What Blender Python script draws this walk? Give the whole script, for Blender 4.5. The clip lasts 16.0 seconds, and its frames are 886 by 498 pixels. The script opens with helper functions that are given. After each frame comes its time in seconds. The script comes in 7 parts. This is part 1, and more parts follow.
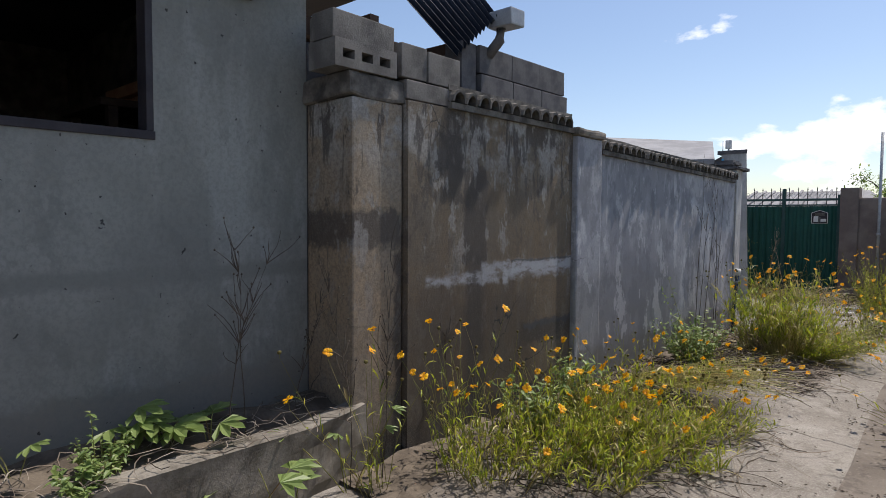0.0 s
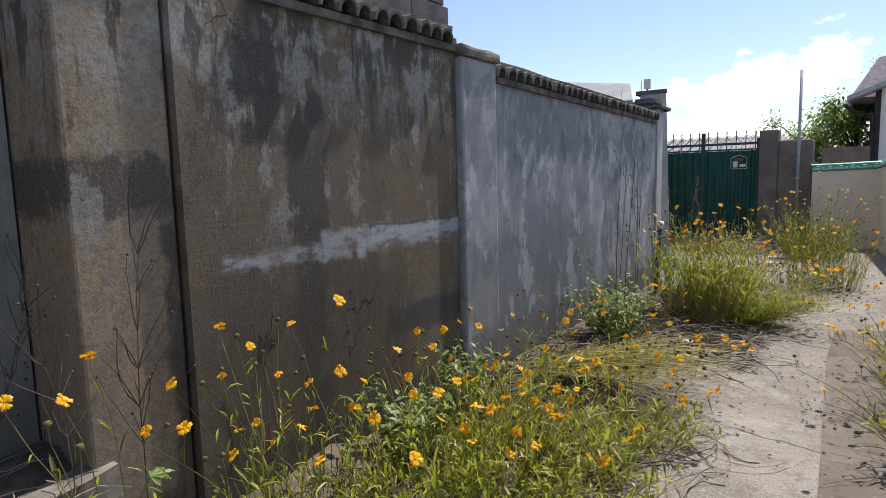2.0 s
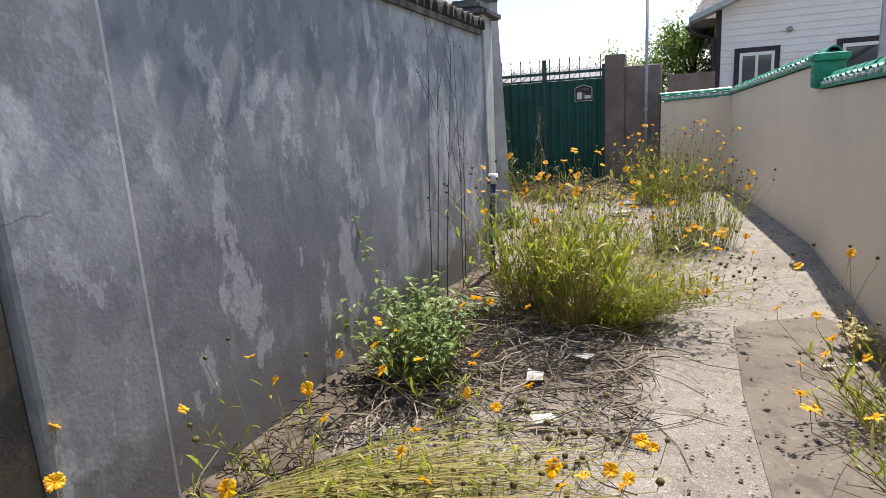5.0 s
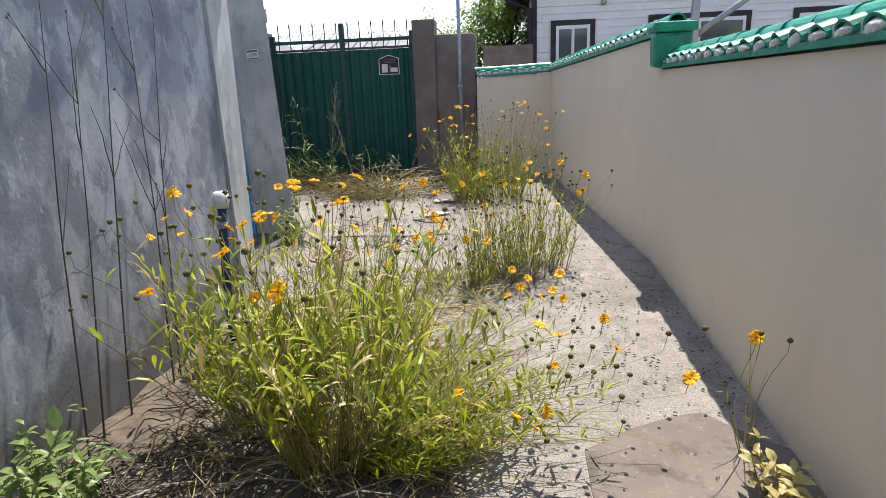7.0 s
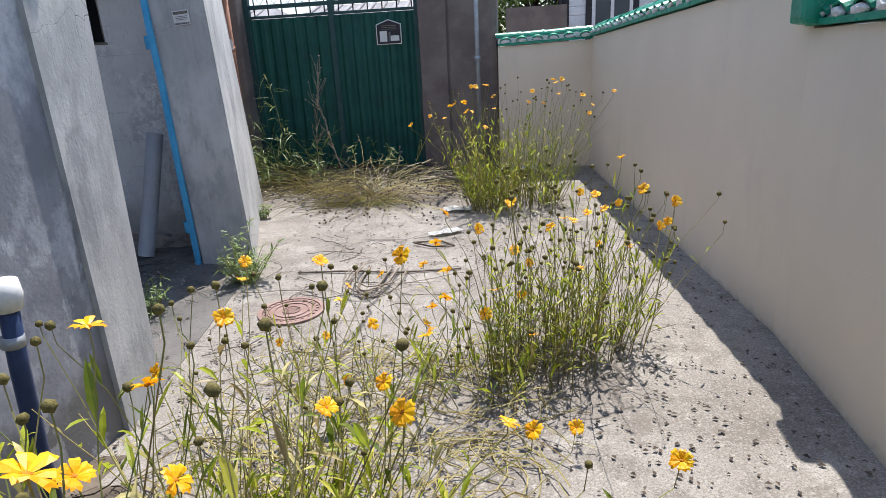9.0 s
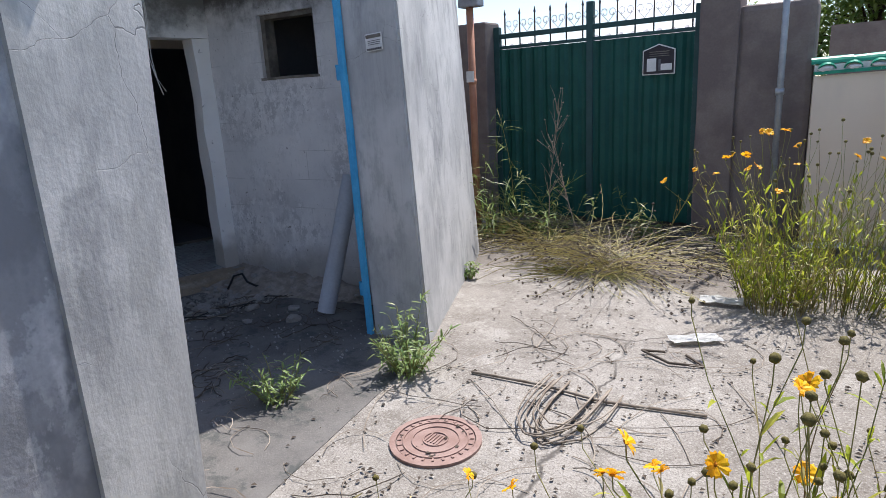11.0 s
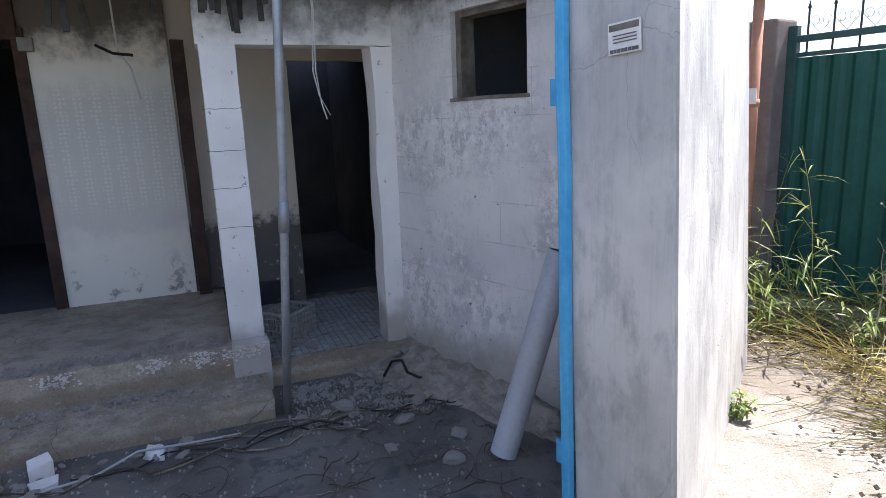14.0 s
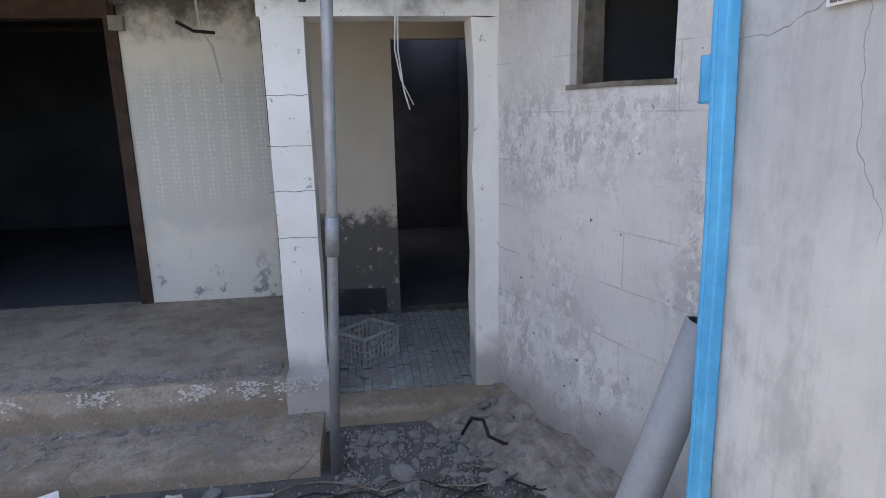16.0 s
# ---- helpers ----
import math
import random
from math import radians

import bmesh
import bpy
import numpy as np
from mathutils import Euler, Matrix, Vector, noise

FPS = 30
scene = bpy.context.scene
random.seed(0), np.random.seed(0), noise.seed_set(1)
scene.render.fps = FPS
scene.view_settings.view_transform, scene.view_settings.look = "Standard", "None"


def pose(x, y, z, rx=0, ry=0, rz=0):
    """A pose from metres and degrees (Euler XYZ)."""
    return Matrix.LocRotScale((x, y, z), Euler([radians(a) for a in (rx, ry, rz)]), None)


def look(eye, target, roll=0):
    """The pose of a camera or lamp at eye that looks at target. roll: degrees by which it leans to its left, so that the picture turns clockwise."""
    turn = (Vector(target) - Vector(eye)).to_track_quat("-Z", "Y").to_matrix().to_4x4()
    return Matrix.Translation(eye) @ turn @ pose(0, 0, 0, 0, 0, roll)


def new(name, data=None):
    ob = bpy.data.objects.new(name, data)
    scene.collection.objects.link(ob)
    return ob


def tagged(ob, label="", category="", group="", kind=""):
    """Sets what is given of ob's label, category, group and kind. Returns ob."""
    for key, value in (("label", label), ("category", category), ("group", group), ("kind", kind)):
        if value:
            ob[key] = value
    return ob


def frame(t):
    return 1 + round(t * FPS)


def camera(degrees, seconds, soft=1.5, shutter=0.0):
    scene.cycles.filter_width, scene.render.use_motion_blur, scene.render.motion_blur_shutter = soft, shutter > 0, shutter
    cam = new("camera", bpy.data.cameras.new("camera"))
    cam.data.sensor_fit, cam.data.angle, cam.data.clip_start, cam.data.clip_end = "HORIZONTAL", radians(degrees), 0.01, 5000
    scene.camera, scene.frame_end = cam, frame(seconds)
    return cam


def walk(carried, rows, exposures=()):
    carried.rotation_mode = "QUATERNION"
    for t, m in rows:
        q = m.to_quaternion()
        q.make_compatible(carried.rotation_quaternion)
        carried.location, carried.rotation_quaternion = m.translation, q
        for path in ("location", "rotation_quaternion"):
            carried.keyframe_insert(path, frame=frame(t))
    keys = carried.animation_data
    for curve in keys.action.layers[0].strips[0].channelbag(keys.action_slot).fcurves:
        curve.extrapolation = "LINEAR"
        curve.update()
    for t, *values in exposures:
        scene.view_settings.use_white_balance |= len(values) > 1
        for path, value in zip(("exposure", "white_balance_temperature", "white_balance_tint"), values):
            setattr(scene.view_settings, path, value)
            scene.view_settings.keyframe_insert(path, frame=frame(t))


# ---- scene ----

cam = camera(71.9, 16.0, 0.8)


PATH = [
    (0, (2.639, 5.259, 1.461), (1.294, 6.735, 1.357), 0.4),
    (0.5, (2.471, 5.553, 1.443), (1.178, 7.072, 1.297), -2.2),
    (1, (2.441, 5.879, 1.408), (1.207, 7.439, 1.198), -2.1),
    (1.5, (2.378, 6.221, 1.411), (1.134, 7.773, 1.201), -0.9),
    (2, (2.202, 6.494, 1.396), (1.044, 8.107, 1.16), -1.5),
    (2.5, (2.114, 6.797, 1.365), (1.103, 8.492, 1.041), -1.3),
    (3, (2.111, 7.172, 1.376), (1.137, 8.893, 1.075), -2.3),
    (3.2, (2.107, 7.316, 1.346), (1.153, 9.041, 1.012), -2.1),
    (5.3, (1.671, 8.993, 1.326), (1.012, 10.819, 0.848), -3.4),
    (5.5, (1.674, 9.162, 1.325), (1.116, 11.011, 0.807), -2.4),
    (6, (1.713, 9.651, 1.343), (1.271, 11.529, 0.815), -2.9),
    (6.5, (1.718, 10.068, 1.338), (1.353, 11.951, 0.771), -2.3),
    (7, (1.683, 10.508, 1.359), (1.454, 12.418, 0.811), -2.3),
    (7.5, (1.681, 10.979, 1.373), (1.434, 12.881, 0.805), -3.7),
    (8, (1.652, 11.367, 1.327), (1.344, 13.224, 0.651), -3.7),
    (8.2, (1.625, 11.521, 1.349), (1.348, 13.377, 0.66), -3.3),
    (10.3, (1.547, 12.922, 1.32), (1.026, 14.793, 0.841), -2.1),
    (10.5, (1.559, 13.035, 1.262), (0.859, 14.846, 0.782), -2.9),
    (11, (1.507, 13.307, 1.309), (0.42, 14.914, 0.824), -3.2),
    (11.5, (1.372, 13.492, 1.317), (0.067, 14.931, 0.841), -4.0),
    (12, (1.19, 13.674, 1.349), (-0.186, 15.061, 0.921), -3.8),
    (12.5, (1.016, 13.93, 1.339), (-0.349, 15.333, 0.931), -2.6),
    (13, (0.899, 14.113, 1.372), (-0.569, 15.404, 0.953), -2.8),
    (13.5, (0.713, 14.271, 1.363), (-0.855, 15.441, 0.951), -1.5),
    (14, (0.559, 14.385, 1.386), (-1.024, 15.537, 0.977), -2.2),
    (14.5, (0.482, 14.619, 1.393), (-1.159, 15.674, 0.951), -2.3),
    (15, (0.408, 14.801, 1.419), (-1.324, 15.706, 0.995), -1.9),
    (15.5, (0.226, 14.93, 1.414), (-1.561, 15.724, 0.998), -2.7),
    (16, (0.044, 14.978, 1.42), (-1.764, 15.707, 0.973), -1.3),
]
walk(cam, [(t, look(eye, target, roll)) for t, eye, target, roll in PATH],
     [(0, 0.23, 6550, 14), (0.5, 0.24, 6450, 14), (1.0, 0.36, 6500, 14), (2.2, 0.46, 6550, 14), (3.2, 0.44, 6650, 14), (5.3, 0.93, 6800, 14), (7.5, 0.98, 6500, 13),
      (10.3, 0.88, 6150, 14), (12.0, 0.90, 6150, 15), (12.6, 0.97, 6180, 15), (13.0, 1.36, 6230, 15), (13.5, 1.63, 6380, 15), (14.0, 1.82, 6480, 16), (14.5, 1.84, 6580, 16),
      (15.0, 1.84, 6800, 16), (15.5, 1.88, 6900, 16), (16.0, 2.38, 7150, 16)])

SUN = Vector((0.092, 0.50, 1.0)).normalized()

# ---------------------------------------------------------------- sky and sun
world = bpy.data.worlds.new("world")
world.use_nodes = True
scene.world = world
wt = world.node_tree
sky = wt.nodes.new("ShaderNodeTexSky")
sky.sky_type, sky.sun_disc = "NISHITA", False
sky.sun_elevation = math.asin(SUN.z)
sky.sun_rotation = math.atan2(SUN.x, SUN.y)
sky.air_density, sky.dust_density, sky.ozone_density = 1.0, 0.6, 1.5
coord = wt.nodes.new("ShaderNodeTexCoord")
cloud_map = wt.nodes.new("ShaderNodeMapping")
cloud_map.inputs["Scale"].default_value = (1.0, 1.0, 1.9)
cloud_map.inputs["Location"].default_value = (0.62, 0.15, 0.1)
wt.links.new(coord.outputs["Generated"], cloud_map.inputs["Vector"])
cloud_noise = wt.nodes.new("ShaderNodeTexNoise")
cloud_noise.inputs["Scale"].default_value = 3.6
cloud_noise.inputs["Detail"].default_value = 9
cloud_noise.inputs["Roughness"].default_value = 0.56
wt.links.new(cloud_map.outputs[0], cloud_noise.inputs["Vector"])
cloud_ramp = wt.nodes.new("ShaderNodeValToRGB")
cloud_ramp.color_ramp.elements[0].position, cloud_ramp.color_ramp.elements[1].position = 0.55, 0.60
# one tall cumulus stands over the gate
heap = wt.nodes.new("ShaderNodeVectorMath")
heap.operation = "DISTANCE"
heap.inputs[1].default_value = (-0.095, 0.97, 0.15)
wt.links.new(coord.outputs["Generated"], heap.inputs[0])
swell = wt.nodes.new("ShaderNodeMapRange")
swell.inputs["From Min"].default_value, swell.inputs["From Max"].default_value = 0.03, 0.13
swell.inputs["To Min"].default_value, swell.inputs["To Max"].default_value = 0.13, -0.035
wt.links.new(heap.outputs["Value"], swell.inputs["Value"])
piled = wt.nodes.new("ShaderNodeMath")
piled.operation = "ADD"
wt.links.new(cloud_noise.outputs["Fac"], piled.inputs[0])
wt.links.new(swell.outputs[0], piled.inputs[1])
wt.links.new(piled.outputs[0], cloud_ramp.inputs[0])
cloud_mix = wt.nodes.new("ShaderNodeMixRGB")
cloud_mix.inputs[2].default_value = (9.0, 9.2, 9.6, 1)
wt.links.new(cloud_ramp.outputs[0], cloud_mix.inputs[0])
wt.links.new(sky.outputs[0], cloud_mix.inputs[1])
back = wt.nodes["Background"]
back.inputs[1].default_value = 0.12
wt.links.new(cloud_mix.outputs[0], back.inputs[0])

sun = new("sun", bpy.data.lights.new("sun", "SUN"))
sun.data.energy, sun.data.angle, sun.data.color = 4.3, radians(0.55), (1.0, 0.95, 0.86)
sun.matrix_world = look(SUN * 40, (0, 0, 0))


# ---------------------------------------------------------------- materials
class Tree:
    """Short hand for node materials, in metres."""

    def __init__(self, name):
        self.m = bpy.data.materials.new(name)
        self.m.use_nodes = True
        self.t = self.m.node_tree
        self.b = self.t.nodes["Principled BSDF"]
        self.b.inputs["Specular IOR Level"].default_value = 0.3
        self.p = self.t.nodes.new("ShaderNodeTexCoord").outputs["Object"]

    def put(self, node, **ins):
        n = self.t.nodes.new(node)
        for k, v in ins.items():
            s = n.inputs[int(k[1:])] if k[0] == "i" and k[1:].isdigit() else n.inputs[k]
            if isinstance(v, bpy.types.NodeSocket):
                self.t.links.new(v, s)
            else:
                s.default_value = v
        return n

    def scaled(self, x, y, z, lx=0.0, ly=0.0, lz=0.0):
        return self.put("ShaderNodeMapping", Vector=self.p, Scale=(x, y, z), Location=(lx, ly, lz)).outputs[0]

    def noise(self, scale, detail=4, rough=0.55, vec=None):
        return self.put("ShaderNodeTexNoise", Vector=vec or self.p, Scale=scale, Detail=detail, Roughness=rough).outputs["Fac"]

    def cells(self, scale, vec=None, feature="DISTANCE_TO_EDGE"):
        n = self.put("ShaderNodeTexVoronoi", Vector=vec or self.p, Scale=scale)
        n.feature = feature
        return n.outputs["Distance"]

    def step(self, v, lo, hi, a=0.0, b=1.0):
        n = self.put("ShaderNodeMapRange", Value=v, **{"From Min": lo, "From Max": hi, "To Min": a, "To Max": b})
        n.interpolation_type = "SMOOTHSTEP"
        return n.outputs[0]

    def math(self, op, a, b=0.0):
        n = self.put("ShaderNodeMath", i0=a, i1=b)
        n.operation = op
        return n.outputs[0]

    def mix(self, f, a, b):
        a = (*a, 1) if isinstance(a, tuple) else a
        b = (*b, 1) if isinstance(b, tuple) else b
        return self.put("ShaderNodeMixRGB", i0=f, i1=a, i2=b).outputs[0]

    def axes(self):
        s = self.put("ShaderNodeSeparateXYZ", Vector=self.p)
        return s.outputs[0], s.outputs[1], s.outputs[2]

    def patch(self, u, v, u0, u1, v0, v1, soft=0.06, ragged=0.12, scale=7):
        """A patch with ragged edges over u0..u1, v0..v1."""
        soft *= 0.6
        w = self.math("MULTIPLY", self.math("SUBTRACT", self.noise(scale, 9, 0.72), 0.5), ragged * 2.4)
        w2 = self.math("MULTIPLY", self.math("SUBTRACT", self.noise(scale * 1.7, 9, 0.72), 0.5), ragged * 2.4)
        uu, vv = self.math("ADD", u, w), self.math("ADD", v, w2)
        f = self.math("MULTIPLY", self.step(uu, u0 - soft, u0 + soft), self.step(uu, u1 - soft, u1 + soft, 1, 0))
        g = self.math("MULTIPLY", self.step(vv, v0 - soft, v0 + soft), self.step(vv, v1 - soft, v1 + soft, 1, 0))
        return self.math("MULTIPLY", f, g)

    def cracks(self, scale, width=0.012, part_scale=1.3, lo=0.5):
        """Thin dark lines that come and go."""
        vec = self.put("ShaderNodeMixRGB", i0=0.12, i1=self.p,
                       i2=self.put("ShaderNodeTexNoise", Vector=self.p, Scale=5.0, Detail=4).outputs["Color"]).outputs[0]
        return self.math("MULTIPLY", self.step(self.cells(scale, vec), 0.0, width, 1, 0),
                         self.step(self.noise(part_scale, 2), lo, lo + 0.12))

    def finish(self, colour, rough=0.85, bump=None, depth=0.3, dist=0.004, metal=0.0):
        if isinstance(colour, tuple):
            colour = (*colour, 1)
            self.b.inputs["Base Color"].default_value = colour
        else:
            self.t.links.new(colour, self.b.inputs["Base Color"])
        if isinstance(rough, bpy.types.NodeSocket):
            self.t.links.new(rough, self.b.inputs["Roughness"])
        else:
            self.b.inputs["Roughness"].default_value = rough
        self.b.inputs["Metallic"].default_value = metal
        if bump is not None:
            n = self.put("ShaderNodeBump", Strength=depth, Distance=dist, Height=bump)
            self.t.links.new(n.outputs[0], self.b.inputs["Normal"])
        return self.m


def plain(name, c1, c2, rough=0.8, scale=6, fine=60, depth=0.25, metal=0.0):
    """Two tones at a large scale, grain at a fine one."""
    t = Tree(name)
    col = t.mix(t.step(t.noise(scale, 5, 0.6), 0.35, 0.65), c1, c2)
    grain = t.noise(fine, 4, 0.7)
    col = t.mix(t.step(grain, 0.3, 0.7, 0.0, 0.25), col, tuple(0.6 * v for v in c1))
    return t.finish(col, rough, grain, depth, metal=metal)


def leafy(name, c1, c2, c3, through_part=0.4):
    """A leaf that lets part of the light through."""
    t = Tree(name)
    rnd = t.put("ShaderNodeNewGeometry").outputs["Random Per Island"]
    col = t.mix(t.step(rnd, 0.0, 0.7), c1, c2)
    col = t.mix(t.step(rnd, 0.8, 0.95), col, c3)
    col = t.mix(t.step(t.noise(25, 3), 0.35, 0.7, 0, 0.3), col, c3)
    t.finish(col, 0.42)
    t.b.inputs["Specular IOR Level"].default_value = 0.36
    tr = t.put("ShaderNodeBsdfTranslucent", Color=col)
    mx = t.put("ShaderNodeMixShader", i0=through_part, i1=t.b.outputs[0], i2=tr.outputs[0])
    t.t.links.new(mx.outputs[0], t.t.nodes["Material Output"].inputs[0])
    return t.m


def brown_wall(name="stained_brown_plaster", a=(0.185, 0.135, 0.083), b=(0.135, 0.112, 0.086)):
    t = Tree(name)
    x, y, z = t.axes()
    streak = t.noise(3.5, 5, 0.65, t.scaled(1, 1.6, 0.35))
    col = t.mix(t.step(t.noise(1.6, 6, 0.6), 0.35, 0.68), a, b)
    col = t.mix(t.step(streak, 0.48, 0.66, 0, 0.45), col, (0.215, 0.195, 0.165))
    col = t.mix(t.math("MULTIPLY", t.step(z, 1.55, 2.05), t.step(t.noise(4, 5, 0.6), 0.44, 0.58)), col, (0.35, 0.345, 0.325))
    drip = t.noise(9, 5, 0.6, t.scaled(1, 1, 0.18, 3, 1, 2))
    col = t.mix(t.math("MULTIPLY", t.step(t.math("ADD", z, t.math("MULTIPLY", drip, 0.9)), 1.95, 2.5), t.step(drip, 0.515, 0.565, 0, 0.85)), col, (0.05, 0.046, 0.044))
    for a in ((8.36, 8.60, 1.15, 1.80, 0.03, 0.08, 7), (8.38, 8.58, 0.1, 1.2, 0.09, 0.06, 5), (8.1, 8.34, 1.55, 2.0, 0.03, 0.14, 8), (8.18, 8.34, 1.75, 2.3, 0.03, 0.06, 9), (8.45, 8.56, 1.95, 2.3, 0.03, 0.06, 9),
              (9.0, 9.78, 0.5, 0.66, 0.06, 0.12, 7), (7.76, 7.83, 0.0, 1.25, 0.03, 0.07, 5), (7.4, 7.84, 1.28, 1.5, 0.05, 0.1, 6),
              (7.5, 9.8, -0.2, 0.18, 0.1, 0.12, 4), (9.1, 9.5, 2.0, 2.3, 0.04, 0.08, 8)):
        col = t.mix(t.math("MULTIPLY", t.patch(y, z, *a), 0.85), col, (0.06, 0.054, 0.05))
    col = t.mix(t.math("MULTIPLY", t.step(t.noise(5.5, 10, 0.72, t.scaled(1, 1, 0.45, 2, 8, 1)), 0.55, 0.60), t.step(z, 0.7, 1.6, 0.2, 0.8)), col, (0.33, 0.315, 0.29))
    col = t.mix(t.math("MULTIPLY", t.step(t.noise(6.5, 10, 0.74, t.scaled(1, 1, 0.5, 7, 1, 9)), 0.56, 0.61), t.step(z, 0.9, 1.8, 0.2, 0.75)), col, (0.062, 0.056, 0.052))
    col = t.mix(t.step(t.noise(45, 6, 0.8), 0.42, 0.60, 0, 0.45), col, (0.085, 0.07, 0.056))
    col = t.mix(t.step(t.noise(140, 4, 0.8), 0.52, 0.62, 0, 0.5), col, (0.27, 0.24, 0.20))
    col = t.mix(t.step(t.noise(7, 6, 0.7, t.scaled(1, 1, 0.5, 6, 2, 4)), 0.57, 0.64, 0, 0.35), col, (0.25, 0.225, 0.19))
    col = t.mix(t.math("MULTIPLY", t.patch(y, z, 7.86, 9.2, -0.2, 1.0, 0.3, 0.35, 2.5), 0.5), col, (0.06, 0.05, 0.042))
    for a in ((8.55, 9.74, 1.01, 1.14, 0.04, 0.07, 5), (8.0, 8.55, 1.02, 1.08, 0.04, 0.06, 5), (8.9, 9.74, 1.05, 1.14, 0.02, 0.05, 6), (8.80, 8.86, 0.98, 1.14, 0.02, 0.04, 9)):
        wear = t.math("MULTIPLY", t.patch(y, z, *a), t.step(t.noise(6, 6, 0.7, t.scaled(1, 1, 2.2, 8, 1, 3)), 0.38, 0.56, 0.12, 0.7))
        col = t.mix(wear, col, (0.40, 0.41, 0.43))
    for a in ((8.9, 9.74, 1.135, 1.15, 0.008, 0.03, 5), (9.05, 9.74, 0.62, 0.66, 0.015, 0.07, 6)):
        col = t.mix(t.math("MULTIPLY", t.patch(y, z, *a), 0.7), col, (0.075, 0.08, 0.085))
    col = t.mix(t.cracks(1.2, 0.004), col, (0.04, 0.04, 0.04))
    bump = t.math("ADD", t.noise(90, 4, 0.7), t.math("MULTIPLY", t.noise(9, 4), 1.5))
    return t.finish(col, 0.92, bump, 0.45, 0.006)


def grey_wall():
    t = Tree("weathered_grey_render")
    x, y, z = t.axes()
    streak = t.noise(3.2, 6, 0.62, t.scaled(1.4, 1.4, 0.55))
    col = t.mix(t.step(t.noise(1.1, 6, 0.6), 0.38, 0.62), (0.30, 0.305, 0.33), (0.40, 0.405, 0.425))
    col = t.mix(t.step(streak, 0.50, 0.62, 0, 0.7), col, (0.56, 0.56, 0.575))
    col = t.mix(t.step(t.noise(3.1, 5, 0.6, t.scaled(1, 1, 0.6, 4, 2, 1)), 0.52, 0.60, 0, 0.8), col, (0.20, 0.205, 0.225))
    col = t.mix(t.step(t.noise(6.5, 4, 0.6, t.scaled(1, 1, 0.7, 1, 7, 3)), 0.58, 0.64, 0, 0.6), col, (0.235, 0.24, 0.255))
    col = t.mix(t.step(t.noise(5.0, 5, 0.6, t.scaled(1, 1.3, 0.35, 9, 3, 2)), 0.60, 0.66, 0, 0.7), col, (0.60, 0.60, 0.61))
    col = t.mix(t.math("MULTIPLY", t.patch(y, z, 9.6, 12.0, -0.3, 1.0, 0.35, 0.4, 2), 0.5), col, (0.17, 0.175, 0.17))
    # full-height dark patch: shade on the near stretch, painted into the render
    col = t.mix(t.math("MULTIPLY", t.patch(y, z, 10.2, 11.9, -0.3, 2.4, 0.5, 0.5, 1.6), 0.55), col, (0.155, 0.16, 0.18))
    col = t.mix(t.patch(y, z, 9.5, 14.6, -0.3, 0.30, 0.15, 0.25, 3), col, (0.17, 0.165, 0.155))
    col = t.mix(t.step(t.noise(3.7, 10, 0.68, t.scaled(1, 1, 0.75, 3, 5, 8)), 0.545, 0.575, 0, 0.5), col, (0.18, 0.185, 0.20))
    col = t.mix(t.step(t.noise(4.6, 10, 0.7, t.scaled(1, 1, 0.5, 8, 1, 2)), 0.56, 0.59, 0, 0.5), col, (0.53, 0.53, 0.545))
    col = t.mix(t.step(t.noise(50, 6, 0.8), 0.40, 0.66, 0, 0.28), col, (0.19, 0.19, 0.2))
    col = t.mix(t.math("MULTIPLY", t.cracks(0.9, 0.003), 0.7), col, (0.10, 0.10, 0.10))
    bump = t.math("ADD", t.noise(60, 4, 0.6), t.math("MULTIPLY", t.noise(6, 4, 0.5), 2.5))
    return t.finish(col, 0.93, bump, 0.22, 0.006)


def brushed_wall():
    """Render brushed downwards, with thin cracks."""
    t = Tree("brushed_cracked_render")
    brush = t.noise(30, 5, 0.65, t.scaled(1, 1, 0.06))
    col = t.mix(t.step(t.noise(1.7, 6, 0.6), 0.36, 0.66), (0.36, 0.36, 0.355), (0.52, 0.515, 0.50))
    col = t.mix(t.step(brush, 0.40, 0.62, 0, 0.16), col, (0.58, 0.57, 0.55))
    col = t.mix(t.step(t.noise(55, 4, 0.7, t.scaled(1, 1, 0.05, 3, 3, 3)), 0.52, 0.66, 0, 0.14), col, (0.26, 0.26, 0.26))
    col = t.mix(t.step(t.noise(5, 6, 0.7, t.scaled(1, 1, 0.5, 2, 5, 1)), 0.48, 0.62, 0, 0.5), col, (0.26, 0.265, 0.255))
    col = t.mix(t.step(t.noise(3.4, 6, 0.66, t.scaled(1, 1, 0.4)), 0.54, 0.66, 0, 0.6), col, (0.20, 0.205, 0.21))
    cr = t.math("MULTIPLY", t.cracks(2.6, 0.0026, 1.6, 0.42), 0.6)
    col = t.mix(cr, col, (0.10, 0.10, 0.10))
    bump = t.math("SUBTRACT", t.math("ADD", t.math("MULTIPLY", brush, 0.8), t.math("MULTIPLY", t.noise(70, 4), 0.8)), t.math("MULTIPLY", cr, 2.0))
    return t.finish(col, 0.9, bump, 0.32, 0.005)


